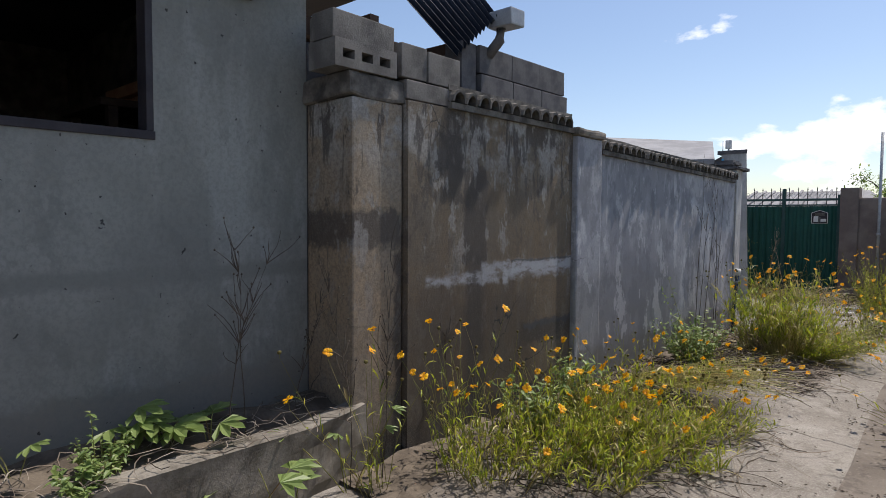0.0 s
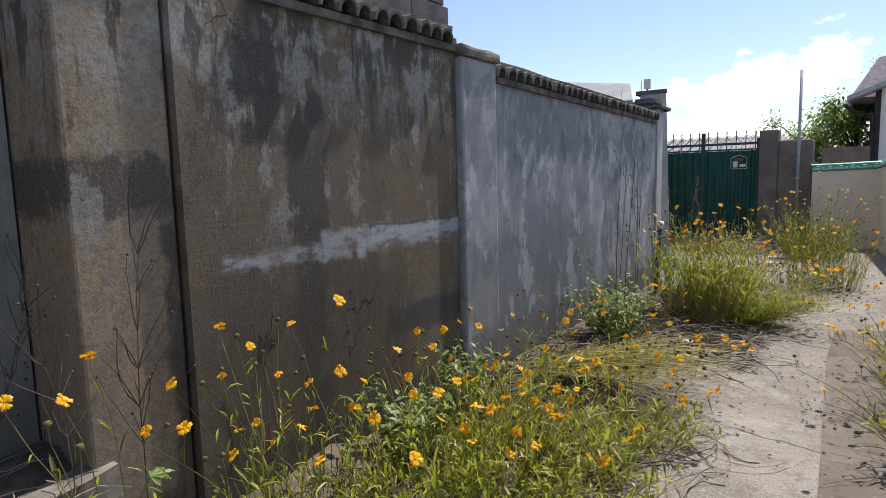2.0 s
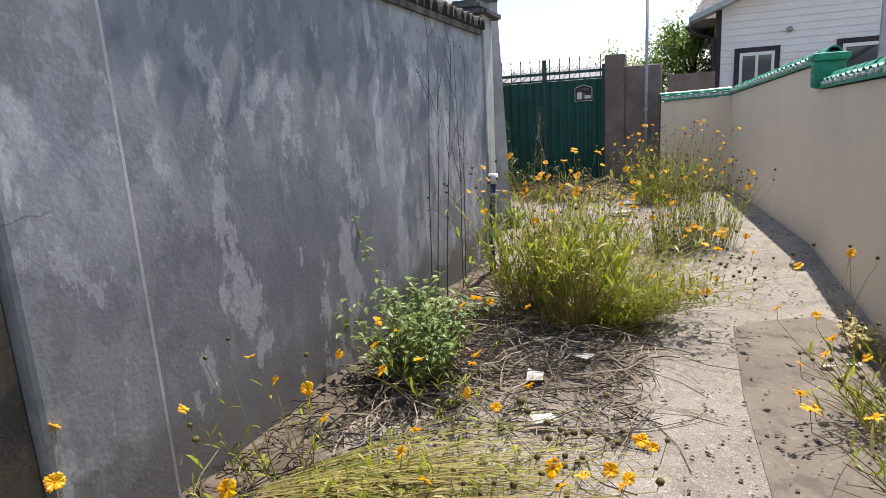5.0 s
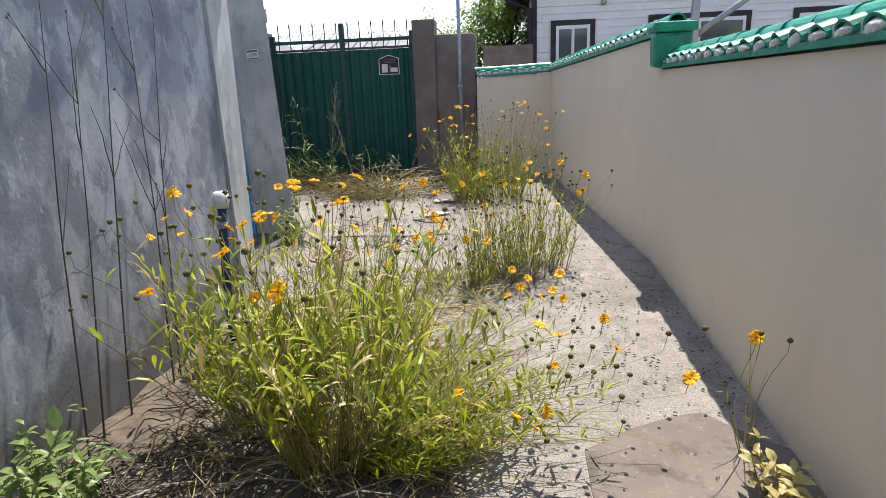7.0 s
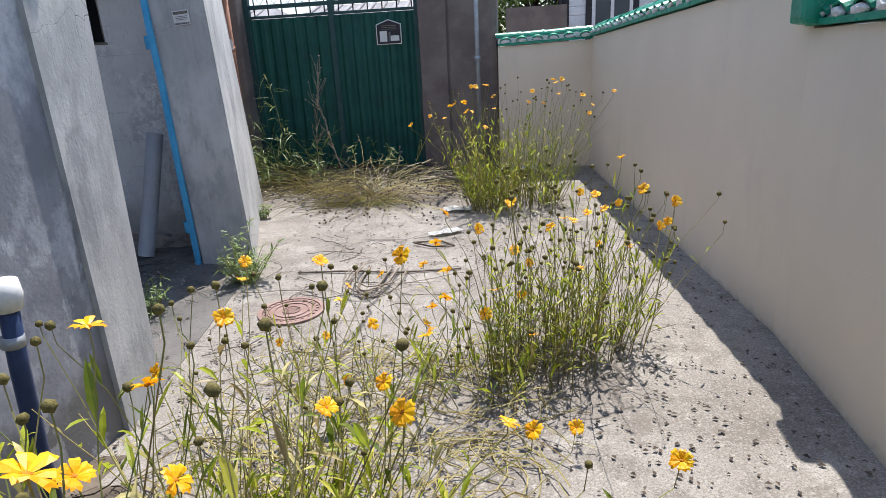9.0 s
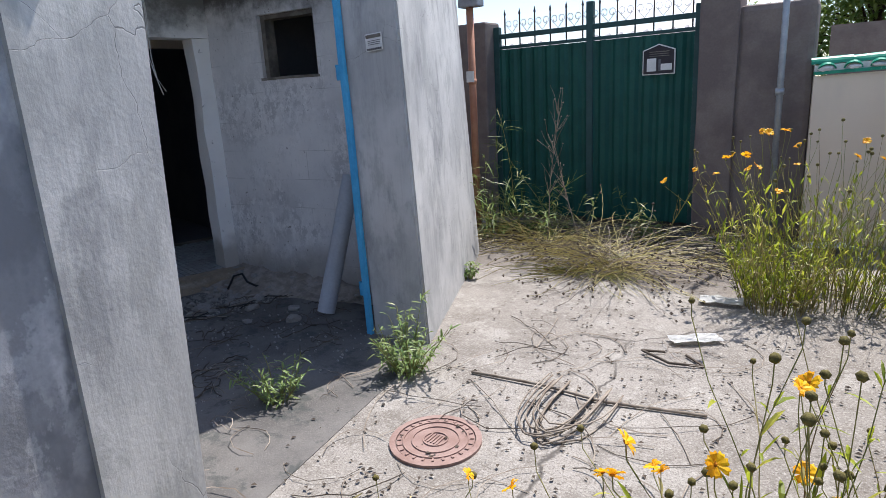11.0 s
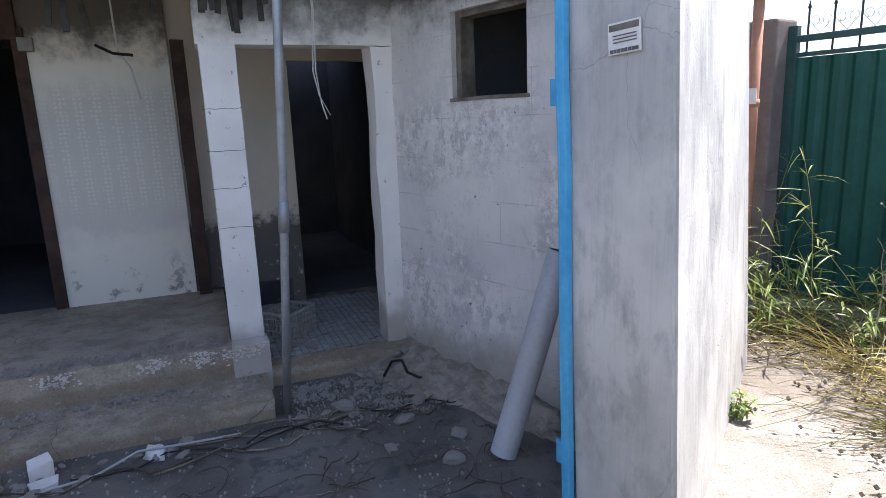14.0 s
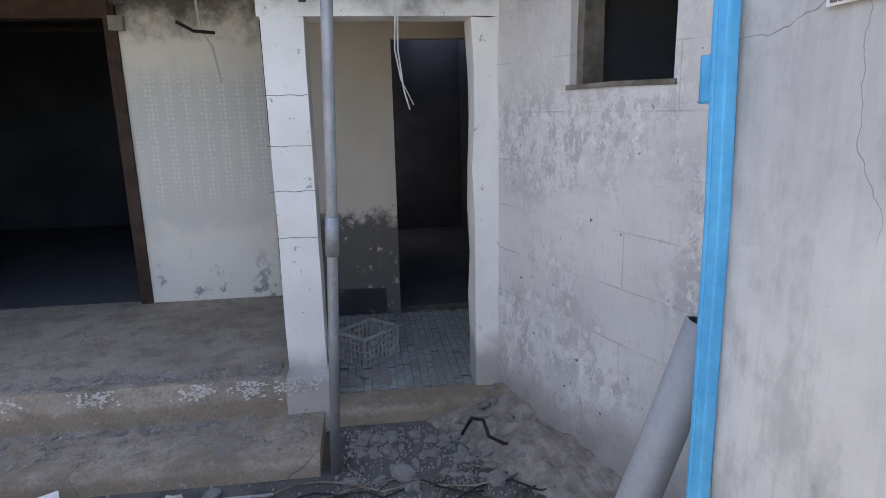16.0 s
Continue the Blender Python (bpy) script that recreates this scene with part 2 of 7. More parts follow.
def peeling_wall():
    """White paint flaking from grey block work."""
    t = Tree("peeling_white_paint")
    x, y, z = t.axes()
    white = t.mix(t.step(t.noise(2.2, 5), 0.35, 0.65), (0.74, 0.725, 0.705), (0.64, 0.63, 0.62))
    where = t.math("MULTIPLY", t.step(t.noise(1.7, 5, 0.6, t.scaled(1, 1, 0.8, 3, 0, 5)), 0.42, 0.58), t.step(z, 1.35, 1.6, 1, 0.25))
    flake = t.math("MULTIPLY", t.step(t.noise(13, 10, 0.80, t.scaled(1, 1, 0.8)), 0.50, 0.52), where)
    col = t.mix(t.math("MULTIPLY", flake, 0.75), white, (0.47, 0.46, 0.455))
    skin = t.math("MULTIPLY", t.step(t.noise(19, 10, 0.82, t.scaled(1, 1, 0.7, 5, 2, 1)), 0.53, 0.55), where)
    col = t.mix(t.math("MULTIPLY", skin, 0.8), col, (0.84, 0.83, 0.81))
    col = t.mix(t.math("MULTIPLY", t.step(t.noise(60, 5, 0.8, t.scaled(1, 1, 0.35)), 0.58, 0.64), 0.3), col, (0.40, 0.39, 0.38))
    low = t.step(t.math("ADD", z, t.math("MULTIPLY", t.noise(5, 5), 0.3)), 0.25, 0.55, 0.8, 0)
    col = t.mix(low, col, (0.30, 0.28, 0.25))
    br = t.put("ShaderNodeTexBrick", Vector=t.put("ShaderNodeMapping", Vector=t.p, Rotation=(radians(90), 0, 0)).outputs[0],
               Scale=1.0, **{"Mortar Size": 0.003, "Brick Width": 0.4, "Row Height": 0.2, "Mortar Smooth": 0.3})
    col = t.mix(t.math("MULTIPLY", br.outputs["Fac"], t.step(t.noise(1.9, 5, 0.7), 0.46, 0.6, 0.0, 0.4)), col, (0.27, 0.26, 0.25))
    chips = t.step(t.noise(30, 4, 0.6), 0.69, 0.71)
    # dark top band: soot, with shade under the eave painted in
    soot_shade = t.step(t.math("ADD", z, t.math("MULTIPLY", t.noise(4, 6, 0.7), 0.6)), 2.12, 2.36, 0, 0.92)
    col = t.mix(soot_shade, col, (0.075, 0.07, 0.066))
    col = t.mix(chips, col, (0.16, 0.15, 0.14))
    bump = t.math("SUBTRACT", t.noise(60, 4), t.math("ADD", flake, t.math("MULTIPLY", br.outputs["Fac"], 0.3)))
    return t.finish(col, 0.88, bump, 0.45, 0.005)


def entry_white():
    t = Tree("chipped_white_plaster")
    x, y, z = t.axes()
    col = t.mix(t.step(t.noise(3, 5), 0.35, 0.65), (0.86, 0.845, 0.81), (0.78, 0.765, 0.73))
    low = t.step(t.math("ADD", z, t.math("MULTIPLY", t.noise(6, 6), 0.3)), 0.38, 0.56, 0.75, 0)
    col = t.mix(low, col, (0.34, 0.31, 0.265))
    chips = t.step(t.noise(22, 5, 0.7), 0.64, 0.68)
    # soot and painted shade darken the plaster towards its top
    soot_shade = t.step(t.math("ADD", z, t.math("MULTIPLY", t.noise(4, 6, 0.7), 0.6)), 2.08, 2.36, 0, 0.85)
    col = t.mix(soot_shade, col, (0.085, 0.08, 0.075))
    col = t.mix(t.math("MULTIPLY", chips, 0.7), col, (0.25, 0.23, 0.21))
    return t.finish(col, 0.85, t.math("SUBTRACT", t.noise(70, 3), chips), 0.4, 0.005)


def papered_wall():
    """Cream wall with a faded dotted paper."""
    t = Tree("faded_dotted_paper")
    x, y, z = t.axes()
    base = t.mix(t.step(t.noise(1.5, 4), 0.35, 0.7), (0.86, 0.82, 0.72), (0.80, 0.76, 0.67))
    hexes = t.put("ShaderNodeTexVoronoi", Vector=t.scaled(1, 1, 1), Scale=38, Randomness=0.25).outputs["Distance"]
    dots = t.math("MULTIPLY", t.step(hexes, 0.28, 0.42, 1, 0), t.patch(y, z, 14.7, 15.6, 0.9, 1.7, 0.15, 0.15, 4))
    col = t.mix(t.math("MULTIPLY", t.patch(y, z, 14.6, 15.7, 0.75, 1.65, 0.2, 0.2, 4), 0.45), base, (0.50, 0.50, 0.47))
    col = t.mix(t.math("MULTIPLY", dots, 0.75), col, (0.82, 0.81, 0.76))
    # upper paper darkened by soot together with the eave's shade, as colour
    soot_shade = t.step(t.math("ADD", z, t.math("MULTIPLY", t.noise(4, 6, 0.7), 0.6)), 2.12, 2.38, 0, 0.92)
    col = t.mix(soot_shade, col, (0.08, 0.07, 0.062))
    mould = t.math("MULTIPLY", t.step(t.noise(8, 6, 0.7), 0.55, 0.66), t.step(z, 0.3, 0.7, 0.8, 0))
    col = t.mix(mould, col, (0.20, 0.19, 0.17))
    return t.finish(col, 0.85, t.noise(50, 3), 0.2, 0.003)


def mouldy_wall():
    t = Tree("cream_wall_with_damp")
    x, y, z = t.axes()
    col = t.mix(t.step(t.noise(2, 4), 0.35, 0.65), (0.68, 0.61, 0.51), (0.60, 0.54, 0.45))
    damp = t.step(t.math("ADD", z, t.math("MULTIPLY", t.noise(9, 6, 0.7), 0.5)), 0.95, 1.08, 1, 0)
    col = t.mix(t.math("MULTIPLY", damp, t.step(t.noise(13, 5, 0.7), 0.30, 0.42)), col, (0.15, 0.14, 0.125))
    return t.finish(col, 0.9, t.noise(50, 3), 0.25, 0.004)


def porch_cement():
    """Cement screed: grey above, brown where rain splashes it, with chips and hairline cracks."""
    t = Tree("dusty_cement_porch")
    x, y, z = t.axes()
    col = t.mix(t.step(t.noise(2.3, 7, 0.65), 0.38, 0.62), (0.33, 0.275, 0.215), (0.46, 0.395, 0.32))
    col = t.mix(t.step(t.noise(6.5, 10, 0.75), 0.50, 0.58, 0, 0.55), col, (0.22, 0.195, 0.165))
    splash = t.patch(y, z, 11, 18, 0.10, 0.185, 0.03, 0.05, 6)
    col = t.mix(t.math("MULTIPLY", splash, 0.6), col, (0.25, 0.19, 0.125))
    col = t.mix(t.math("MULTIPLY", t.patch(y, z, 11, 18, -0.1, 0.06, 0.03, 0.04, 6), 0.6), col, (0.27, 0.205, 0.135))
    col = t.mix(t.step(t.noise(80, 6, 0.8), 0.46, 0.62, 0, 0.45), col, (0.17, 0.15, 0.13))
    col = t.mix(t.step(t.noise(24, 8, 0.75), 0.59, 0.64, 0, 0.5), col, (0.52, 0.49, 0.44))
    cr = t.cracks(2.2, 0.005, 1.7, 0.5)
    col = t.mix(t.math("MULTIPLY", cr, 0.8), col, (0.09, 0.08, 0.07))
    bump = t.math("SUBTRACT", t.math("ADD", t.noise(90, 5, 0.75), t.math("MULTIPLY", t.noise(15, 6, 0.6), 1.5)), t.math("MULTIPLY", cr, 2))
    return t.finish(col, 0.93, bump, 0.5, 0.006)


def concrete_floor():
    t = Tree("sunlit_worn_concrete")
    col = t.mix(t.step(t.noise(0.9, 6, 0.6), 0.35, 0.65), (0.21, 0.19, 0.165), (0.30, 0.277, 0.247))
    col = t.mix(t.step(t.noise(5, 9, 0.74), 0.49, 0.58, 0, 0.6), col, (0.15, 0.132, 0.112))
    col = t.mix(t.step(t.noise(3.1, 9, 0.7, t.scaled(1, 1, 1, 5, 3, 1)), 0.56, 0.62, 0, 0.5), col, (0.38, 0.36, 0.325))
    col = t.mix(t.step(t.cells(95, None, "F1"), 0.28, 0.5, 0.4, 0), col, (0.40, 0.375, 0.34))
    col = t.mix(t.step(t.noise(110, 5, 0.8), 0.48, 0.60, 0, 0.7), col, (0.115, 0.098, 0.082))
    col = t.mix(t.step(t.noise(28, 6, 0.75), 0.57, 0.64, 0, 0.55), col, (0.42, 0.40, 0.36))
    col = t.mix(t.step(t.noise(17, 7, 0.75, t.scaled(1, 1, 1, 2, 9, 1)), 0.60, 0.65, 0, 0.7), col, (0.085, 0.072, 0.06))
    x, y, z = t.axes()
    for a, k in (((0.25, 1.5, 11.35, 12.5, 0.2, 0.35, 3), 0.8), ((1.3, 2.0, 14.1, 15.0, 0.2, 0.3, 4), 0.45), ((-1.4, 1.4, 17.3, 19.4, 0.25, 0.4, 3), 0.6), ((0.0, 1.35, 7.2, 10.6, 0.25, 0.35, 3), 0.75)):
        col = t.mix(t.math("MULTIPLY", t.patch(x, y, *a), k), col, (0.12, 0.10, 0.082))
    cr = t.cracks(0.55, 0.005, 0.9, 0.45)
    col = t.mix(cr, col, (0.10, 0.09, 0.08))
    bump = t.math("SUBTRACT", t.math("ADD", t.noise(120, 4, 0.7), t.noise(14, 4)), t.math("MULTIPLY", cr, 3))
    return t.finish(col, 0.94, bump, 0.55, 0.006)


def dark_concrete():
    t = Tree("damp_darker_concrete")
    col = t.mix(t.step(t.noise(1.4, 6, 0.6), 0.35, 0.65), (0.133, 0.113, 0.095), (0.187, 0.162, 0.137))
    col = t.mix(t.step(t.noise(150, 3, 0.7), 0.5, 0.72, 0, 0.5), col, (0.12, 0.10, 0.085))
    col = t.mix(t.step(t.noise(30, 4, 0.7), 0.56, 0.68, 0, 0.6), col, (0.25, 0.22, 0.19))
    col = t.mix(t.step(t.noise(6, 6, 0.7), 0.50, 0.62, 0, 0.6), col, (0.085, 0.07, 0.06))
    return t.finish(col, 0.93, t.math("ADD", t.noise(120, 4, 0.7), t.noise(14, 4)), 0.5, 0.005)


def yard_concrete():
    t = Tree("gritty_dirty_yard_concrete")
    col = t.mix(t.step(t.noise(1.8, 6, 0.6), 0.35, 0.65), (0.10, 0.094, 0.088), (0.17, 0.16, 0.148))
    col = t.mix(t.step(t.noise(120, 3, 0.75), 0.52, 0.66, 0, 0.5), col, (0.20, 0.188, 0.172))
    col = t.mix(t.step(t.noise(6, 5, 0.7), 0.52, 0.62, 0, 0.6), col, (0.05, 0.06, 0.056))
    return t.finish(col, 0.95, t.math("ADD", t.noise(140, 4, 0.75), t.noise(20, 4)), 0.7, 0.008)


def cream_wall():
    t = Tree("cream_painted_render")
    x, y, z = t.axes()
    col = t.mix(t.step(t.noise(0.8, 5, 0.6), 0.35, 0.65), (0.74, 0.63, 0.495), (0.69, 0.585, 0.46))
    col = t.mix(t.step(t.noise(4, 5, 0.6, t.scaled(1, 1, 0.3)), 0.55, 0.8, 0, 0.25), col, (0.52, 0.45, 0.37))
    dirt = t.step(t.math("ADD", z, t.math("MULTIPLY", t.noise(9, 6, 0.75), 0.14)), 0.04, 0.12, 0.6, 0)
    col = t.mix(dirt, col, (0.30, 0.25, 0.21))
    return t.finish(col, 0.8, t.math("ADD", t.noise(110, 3), t.noise(16, 3)), 0.22, 0.004)


def shaded_house_wall():
    t = Tree("grey_green_smooth_render")
    x, y, z = t.axes()
    col = t.mix(t.step(t.noise(0.9, 5, 0.6), 0.35, 0.65), (0.265, 0.27, 0.25), (0.195, 0.20, 0.185))
    col = t.mix(t.step(t.noise(3, 5, 0.6, t.scaled(1, 1, 0.3)), 0.5, 0.66, 0, 0.5), col, (0.36, 0.37, 0.355))
    col = t.mix(t.step(t.noise(4.2, 5, 0.65, t.scaled(1, 1, 0.5, 3, 1, 6)), 0.52, 0.66, 0, 0.5), col, (0.19, 0.195, 0.18))
    col = t.mix(t.patch(y, z, 3, 8, 1.12, 1.2, 0.04, 0.03, 3), col, (0.20, 0.205, 0.19))
    col = t.mix(t.patch(y, z, 3, 8, 0.2, 0.62, 0.06, 0.1, 4), col, (0.20, 0.195, 0.175))
    col = t.mix(t.step(t.noise(38, 4, 0.75), 0.42, 0.62, 0, 0.36), col, (0.16, 0.165, 0.155))
    col = t.mix(t.step(t.noise(5.2, 10, 0.72, t.scaled(1, 1, 0.6, 1, 4, 2)), 0.55, 0.60, 0, 0.3), col, (0.15, 0.155, 0.145))
    pits = t.step(t.noise(26, 3, 0.5), 0.71, 0.74)
    col = t.mix(pits, col, (0.05, 0.05, 0.05))
    return t.finish(col, 0.9, t.math("SUBTRACT", t.noise(70, 5, 0.7), pits), 0.4, 0.004)


def glaze(name, c1, c2, rough=0.25):
    t = Tree(name)
    col = t.mix(t.step(t.noise(9, 4), 0.35, 0.65), c1, c2)
    col = t.mix(t.step(t.noise(40, 4, 0.7), 0.62, 0.72, 0, 0.6), col, (0.45, 0.5, 0.47))
    return t.finish(col, t.step(t.noise(20, 3), 0.3, 0.7, rough, rough + 0.25), t.noise(30, 3), 0.15)


M = dict(
    brown=brown_wall(), tan=brown_wall("stained_tan_plaster", (0.36, 0.265, 0.17), (0.28, 0.235, 0.18)), grey=grey_wall(), brushed=brushed_wall(), peel=peeling_wall(), white=entry_white(), paper=papered_wall(),
    damp=mouldy_wall(), floor=concrete_floor(), slab=dark_concrete(), yard=yard_concrete(), cream=cream_wall(), house=shaded_house_wall(),
    litter=plain("dark_litter_soil", (0.085, 0.068, 0.052), (0.16, 0.13, 0.10), 0.95, 9, 50, 0.9),
    earth=plain("dry_brown_soil", (0.16, 0.12, 0.085), (0.24, 0.19, 0.135), 0.95, 3, 50, 0.6),
    block=plain("grey_concrete_block", (0.12, 0.114, 0.106), (0.22, 0.208, 0.192), 0.95, 5, 90, 0.9),
    old_block=plain("dark_weathered_block", (0.085, 0.084, 0.09), (0.15, 0.145, 0.147), 0.95, 6, 90, 0.9),
    coping=plain("blackened_mortar", (0.07, 0.065, 0.06), (0.19, 0.175, 0.155), 0.95, 8, 60, 0.9),
    kerb=plain("mossy_old_concrete", (0.13, 0.115, 0.095), (0.27, 0.245, 0.21), 0.95, 7, 60, 0.8),
    sheet=plain("dark_green_painted_steel", (0.005, 0.06, 0.050), (0.008, 0.08, 0.064), 0.55, 4, 40, 0.1),
    navy_sheet=plain("dark_navy_sheet", (0.012, 0.018, 0.032), (0.022, 0.03, 0.045), 0.5, 8, 40, 0.1),
    sheet_dark=plain("dark_blue_green_steel", (0.02, 0.06, 0.06), (0.03, 0.08, 0.08), 0.5, 8, 40, 0.1),
    post=plain("brown_grey_masonry", (0.155, 0.125, 0.115), (0.215, 0.18, 0.16), 0.95, 3.5, 60, 0.7),
    rust=plain("rusty_copper_pipe", (0.33, 0.15, 0.09), (0.42, 0.21, 0.13), 0.6, 6, 40, 0.3),
    steel=plain("dull_galvanised_steel", (0.30, 0.32, 0.34), (0.38, 0.40, 0.42), 0.45, 9, 60, 0.15, 0.35),
    grey_plastic=plain("grey_plastic", (0.40, 0.41, 0.43), (0.46, 0.47, 0.48), 0.5, 5, 60, 0.1),
    white_plastic=plain("dirty_white_plastic", (0.70, 0.70, 0.69), (0.60, 0.59, 0.57), 0.5, 8, 50, 0.1),
    blue=plain("sky_blue_paint", (0.06, 0.34, 0.62), (0.09, 0.42, 0.70), 0.6, 7, 50, 0.25),
    navy=plain("dark_blue_hose", (0.02, 0.035, 0.09), (0.03, 0.05, 0.12), 0.45, 7, 50, 0.1),
    tile=glaze("green_glazed_tile", (0.012, 0.20, 0.12), (0.02, 0.28, 0.17)),
    mortar=plain("white_mortar", (0.72, 0.70, 0.66), (0.60, 0.57, 0.53), 0.9, 20, 80, 0.6),
    siding=plain("white_siding", (0.80, 0.80, 0.80), (0.74, 0.74, 0.75), 0.6, 1.5, 30, 0.1),
    trim=plain("dark_trim_paint", (0.025, 0.022, 0.028), (0.045, 0.04, 0.045), 0.6, 6, 50, 0.1),
    frame_white=plain("white_window_frame", (0.80, 0.80, 0.80), (0.74, 0.74, 0.74), 0.45, 6, 50, 0.05),
    roof=plain("grey_roofing", (0.22, 0.22, 0.23), (0.30, 0.30, 0.31), 0.8, 3, 40, 0.4),
    shingle=plain("lilac_grey_shingle", (0.16, 0.142, 0.155), (0.25, 0.222, 0.238), 0.9, 9, 40, 0.6),
    wood=plain("dark_brown_wood", (0.05, 0.03, 0.022), (0.085, 0.052, 0.038), 0.75, 9, 50, 0.4),
    lath=plain("dark_grey_lath", (0.055, 0.05, 0.045), (0.10, 0.09, 0.08), 0.9, 9, 50, 0.4),
    plank=plain("orange_brown_timber", (0.36, 0.17, 0.09), (0.45, 0.25, 0.14), 0.7, 5, 50, 0.2),
    tread=porch_cement(),
    mound=plain("dry_rubble_dirt", (0.23, 0.20, 0.17), (0.38, 0.335, 0.29), 0.95, 14, 70, 1.0),
    # low tone that puts the unlit rooms' shade into their surfaces
    inside=plain("shade_toned_room", (0.075, 0.078, 0.088), (0.11, 0.11, 0.118), 0.9, 2, 40, 0.2),
    rubble=plain("broken_concrete", (0.26, 0.245, 0.225), (0.37, 0.35, 0.325), 0.95, 9, 60, 0.9),
    iron=plain("rusty_cast_iron", (0.23, 0.145, 0.12), (0.31, 0.215, 0.185), 0.75, 7, 60, 0.5),
    black=plain("black_rubber", (0.018, 0.018, 0.02), (0.035, 0.034, 0.034), 0.6, 9, 50, 0.2),
    paper_white=plain("faded_paper", (0.72, 0.72, 0.70), (0.62, 0.62, 0.60), 0.8, 9, 60, 0.1),
    ink=plain("faded_ink", (0.10, 0.10, 0.11), (0.15, 0.15, 0.16), 0.8, 9, 60, 0.1),
    twig=plain("dry_grey_brown_twig", (0.17, 0.135, 0.105), (0.34, 0.295, 0.24), 0.9, 9, 60, 0.3),
    dark_twig=plain("dark_dead_stalk", (0.065, 0.052, 0.041), (0.125, 0.10, 0.078), 0.9, 9, 60, 0.3),
    straw=leafy("yellow_straw", (0.60, 0.53, 0.23), (0.47, 0.41, 0.165), (0.29, 0.22, 0.10), 0.35),
    leaf=leafy("coreopsis_green", (0.085, 0.145, 0.018), (0.37, 0.43, 0.025), (0.52, 0.50, 0.08), 0.5),
    stem=leafy("coreopsis_stem", (0.20, 0.23, 0.06), (0.29, 0.29, 0.09), (0.24, 0.16, 0.07), 0.3),
    leaf_broad=leafy("broad_leaf_green", (0.13, 0.215, 0.07), (0.225, 0.31, 0.095), (0.34, 0.39, 0.16), 0.42),
    leaf_grass=leafy("dark_grass_green", (0.09, 0.15, 0.03), (0.15, 0.22, 0.05), (0.25, 0.27, 0.09), 0.4),
    leaf_tree=leafy("tree_leaf_green", (0.10, 0.17, 0.035), (0.17, 0.25, 0.055), (0.28, 0.34, 0.10), 0.5),
    petal=leafy("orange_yellow_petal", (0.93, 0.47, 0.006), (0.95, 0.56, 0.010), (0.90, 0.40, 0.005), 0.35),
    disc=plain("orange_flower_disc", (0.55, 0.20, 0.01), (0.42, 0.14, 0.01), 0.8, 80, 200, 0.5),
    seed=plain("brown_green_seed_head", (0.085, 0.07, 0.02), (0.17, 0.145, 0.045), 0.85, 60, 150, 0.6),
)
glass = Tree("window_glass")
glass.b.inputs["Metallic"].default_value = 0.0
M["glass"] = glass.finish((0.03, 0.045, 0.055), 0.06)
glass.b.inputs["Specular IOR Level"].default_value = 0.6


# ---------------------------------------------------------------- mesh helpers
def mesh_of(name, verts, faces, material, smooth=False):
    me = bpy.data.meshes.new(name)
    me.from_pydata([tuple(v) for v in verts], [], faces)
    if smooth:
        me.polygons.foreach_set("use_smooth", [True] * len(me.polygons))
    me.materials.append(material)
    me.update()
    return me


def part(name, bm, material=None, parent=None, label="", smooth=False):
    """One mesh object out of a bmesh or a mesh, under a thing or a part."""
    if isinstance(bm, bmesh.types.BMesh):
        bmesh.ops.recalc_face_normals(bm, faces=bm.faces)
        me = bpy.data.meshes.new(name)
        bm.to_mesh(me)
        bm.free()
        me.materials.append(material)
        if smooth:
            me.polygons.foreach_set("use_smooth", [True] * len(me.polygons))
    else:
        me = bm
    ob = new(name, me)
    if parent is not None:
        ob.parent = parent
    return tagged(ob, label)


def thing(name, label, category, at=(0, 0, 0), group="", kind="", turn=0.0):
    ob = new(name)
    ob.empty_display_size = 0.1
    ob.matrix_world = pose(*at, 0, 0, turn)
    return tagged(ob, label, category, group, kind)


def prism(poly, z0, z1, bm=None):
    """An upright prism on a plan outline; z0 and z1 may be lists, one height a corner."""
    bm = bm or bmesh.new()
    n = len(poly)
    lo = z0 if isinstance(z0, (list, tuple)) else [z0] * n
    hi = z1 if isinstance(z1, (list, tuple)) else [z1] * n
    a = [bm.verts.new((p[0], p[1], lo[i])) for i, p in enumerate(poly)]
    b = [bm.verts.new((p[0], p[1], hi[i])) for i, p in enumerate(poly)]
    bm.faces.new(a[::-1])
    bm.faces.new(b)
    for i in range(n):
        j = (i + 1) % n
        bm.faces.new((a[i], a[j], b[j], b[i]))
    return bm


def cuboid(x0, x1, y0, y1, z0, z1, bm=None, bevel=0.0):
    one = bmesh.new() if bm is None or bevel else bm
    prism([(x0, y0), (x1, y0), (x1, y1), (x0, y1)], z0, z1, one)
    if bevel:
        bmesh.ops.bevel(one, geom=one.edges[:], offset=bevel, segments=2, affect="EDGES", profile=0.6)
        if bm is not None:
            merge(bm, one)
            return bm
    return one


def leant(bm, dx, dy=0.0, pick=None):
    """Leans a wall out of plumb by dx, dy for each metre of height; pick(x, y): by how much of that."""
    for v in bm.verts:
        k = v.co.z * (pick(v.co.x, v.co.y) if pick else 1.0)
        v.co.x += dx * k
        v.co.y += dy * k
    return bm


def merge(bm, other):
    me = bpy.data.meshes.new("joined")
    other.to_mesh(me)
    other.free()
    bm.from_mesh(me)
    bpy.data.meshes.remove(me)
    return bm


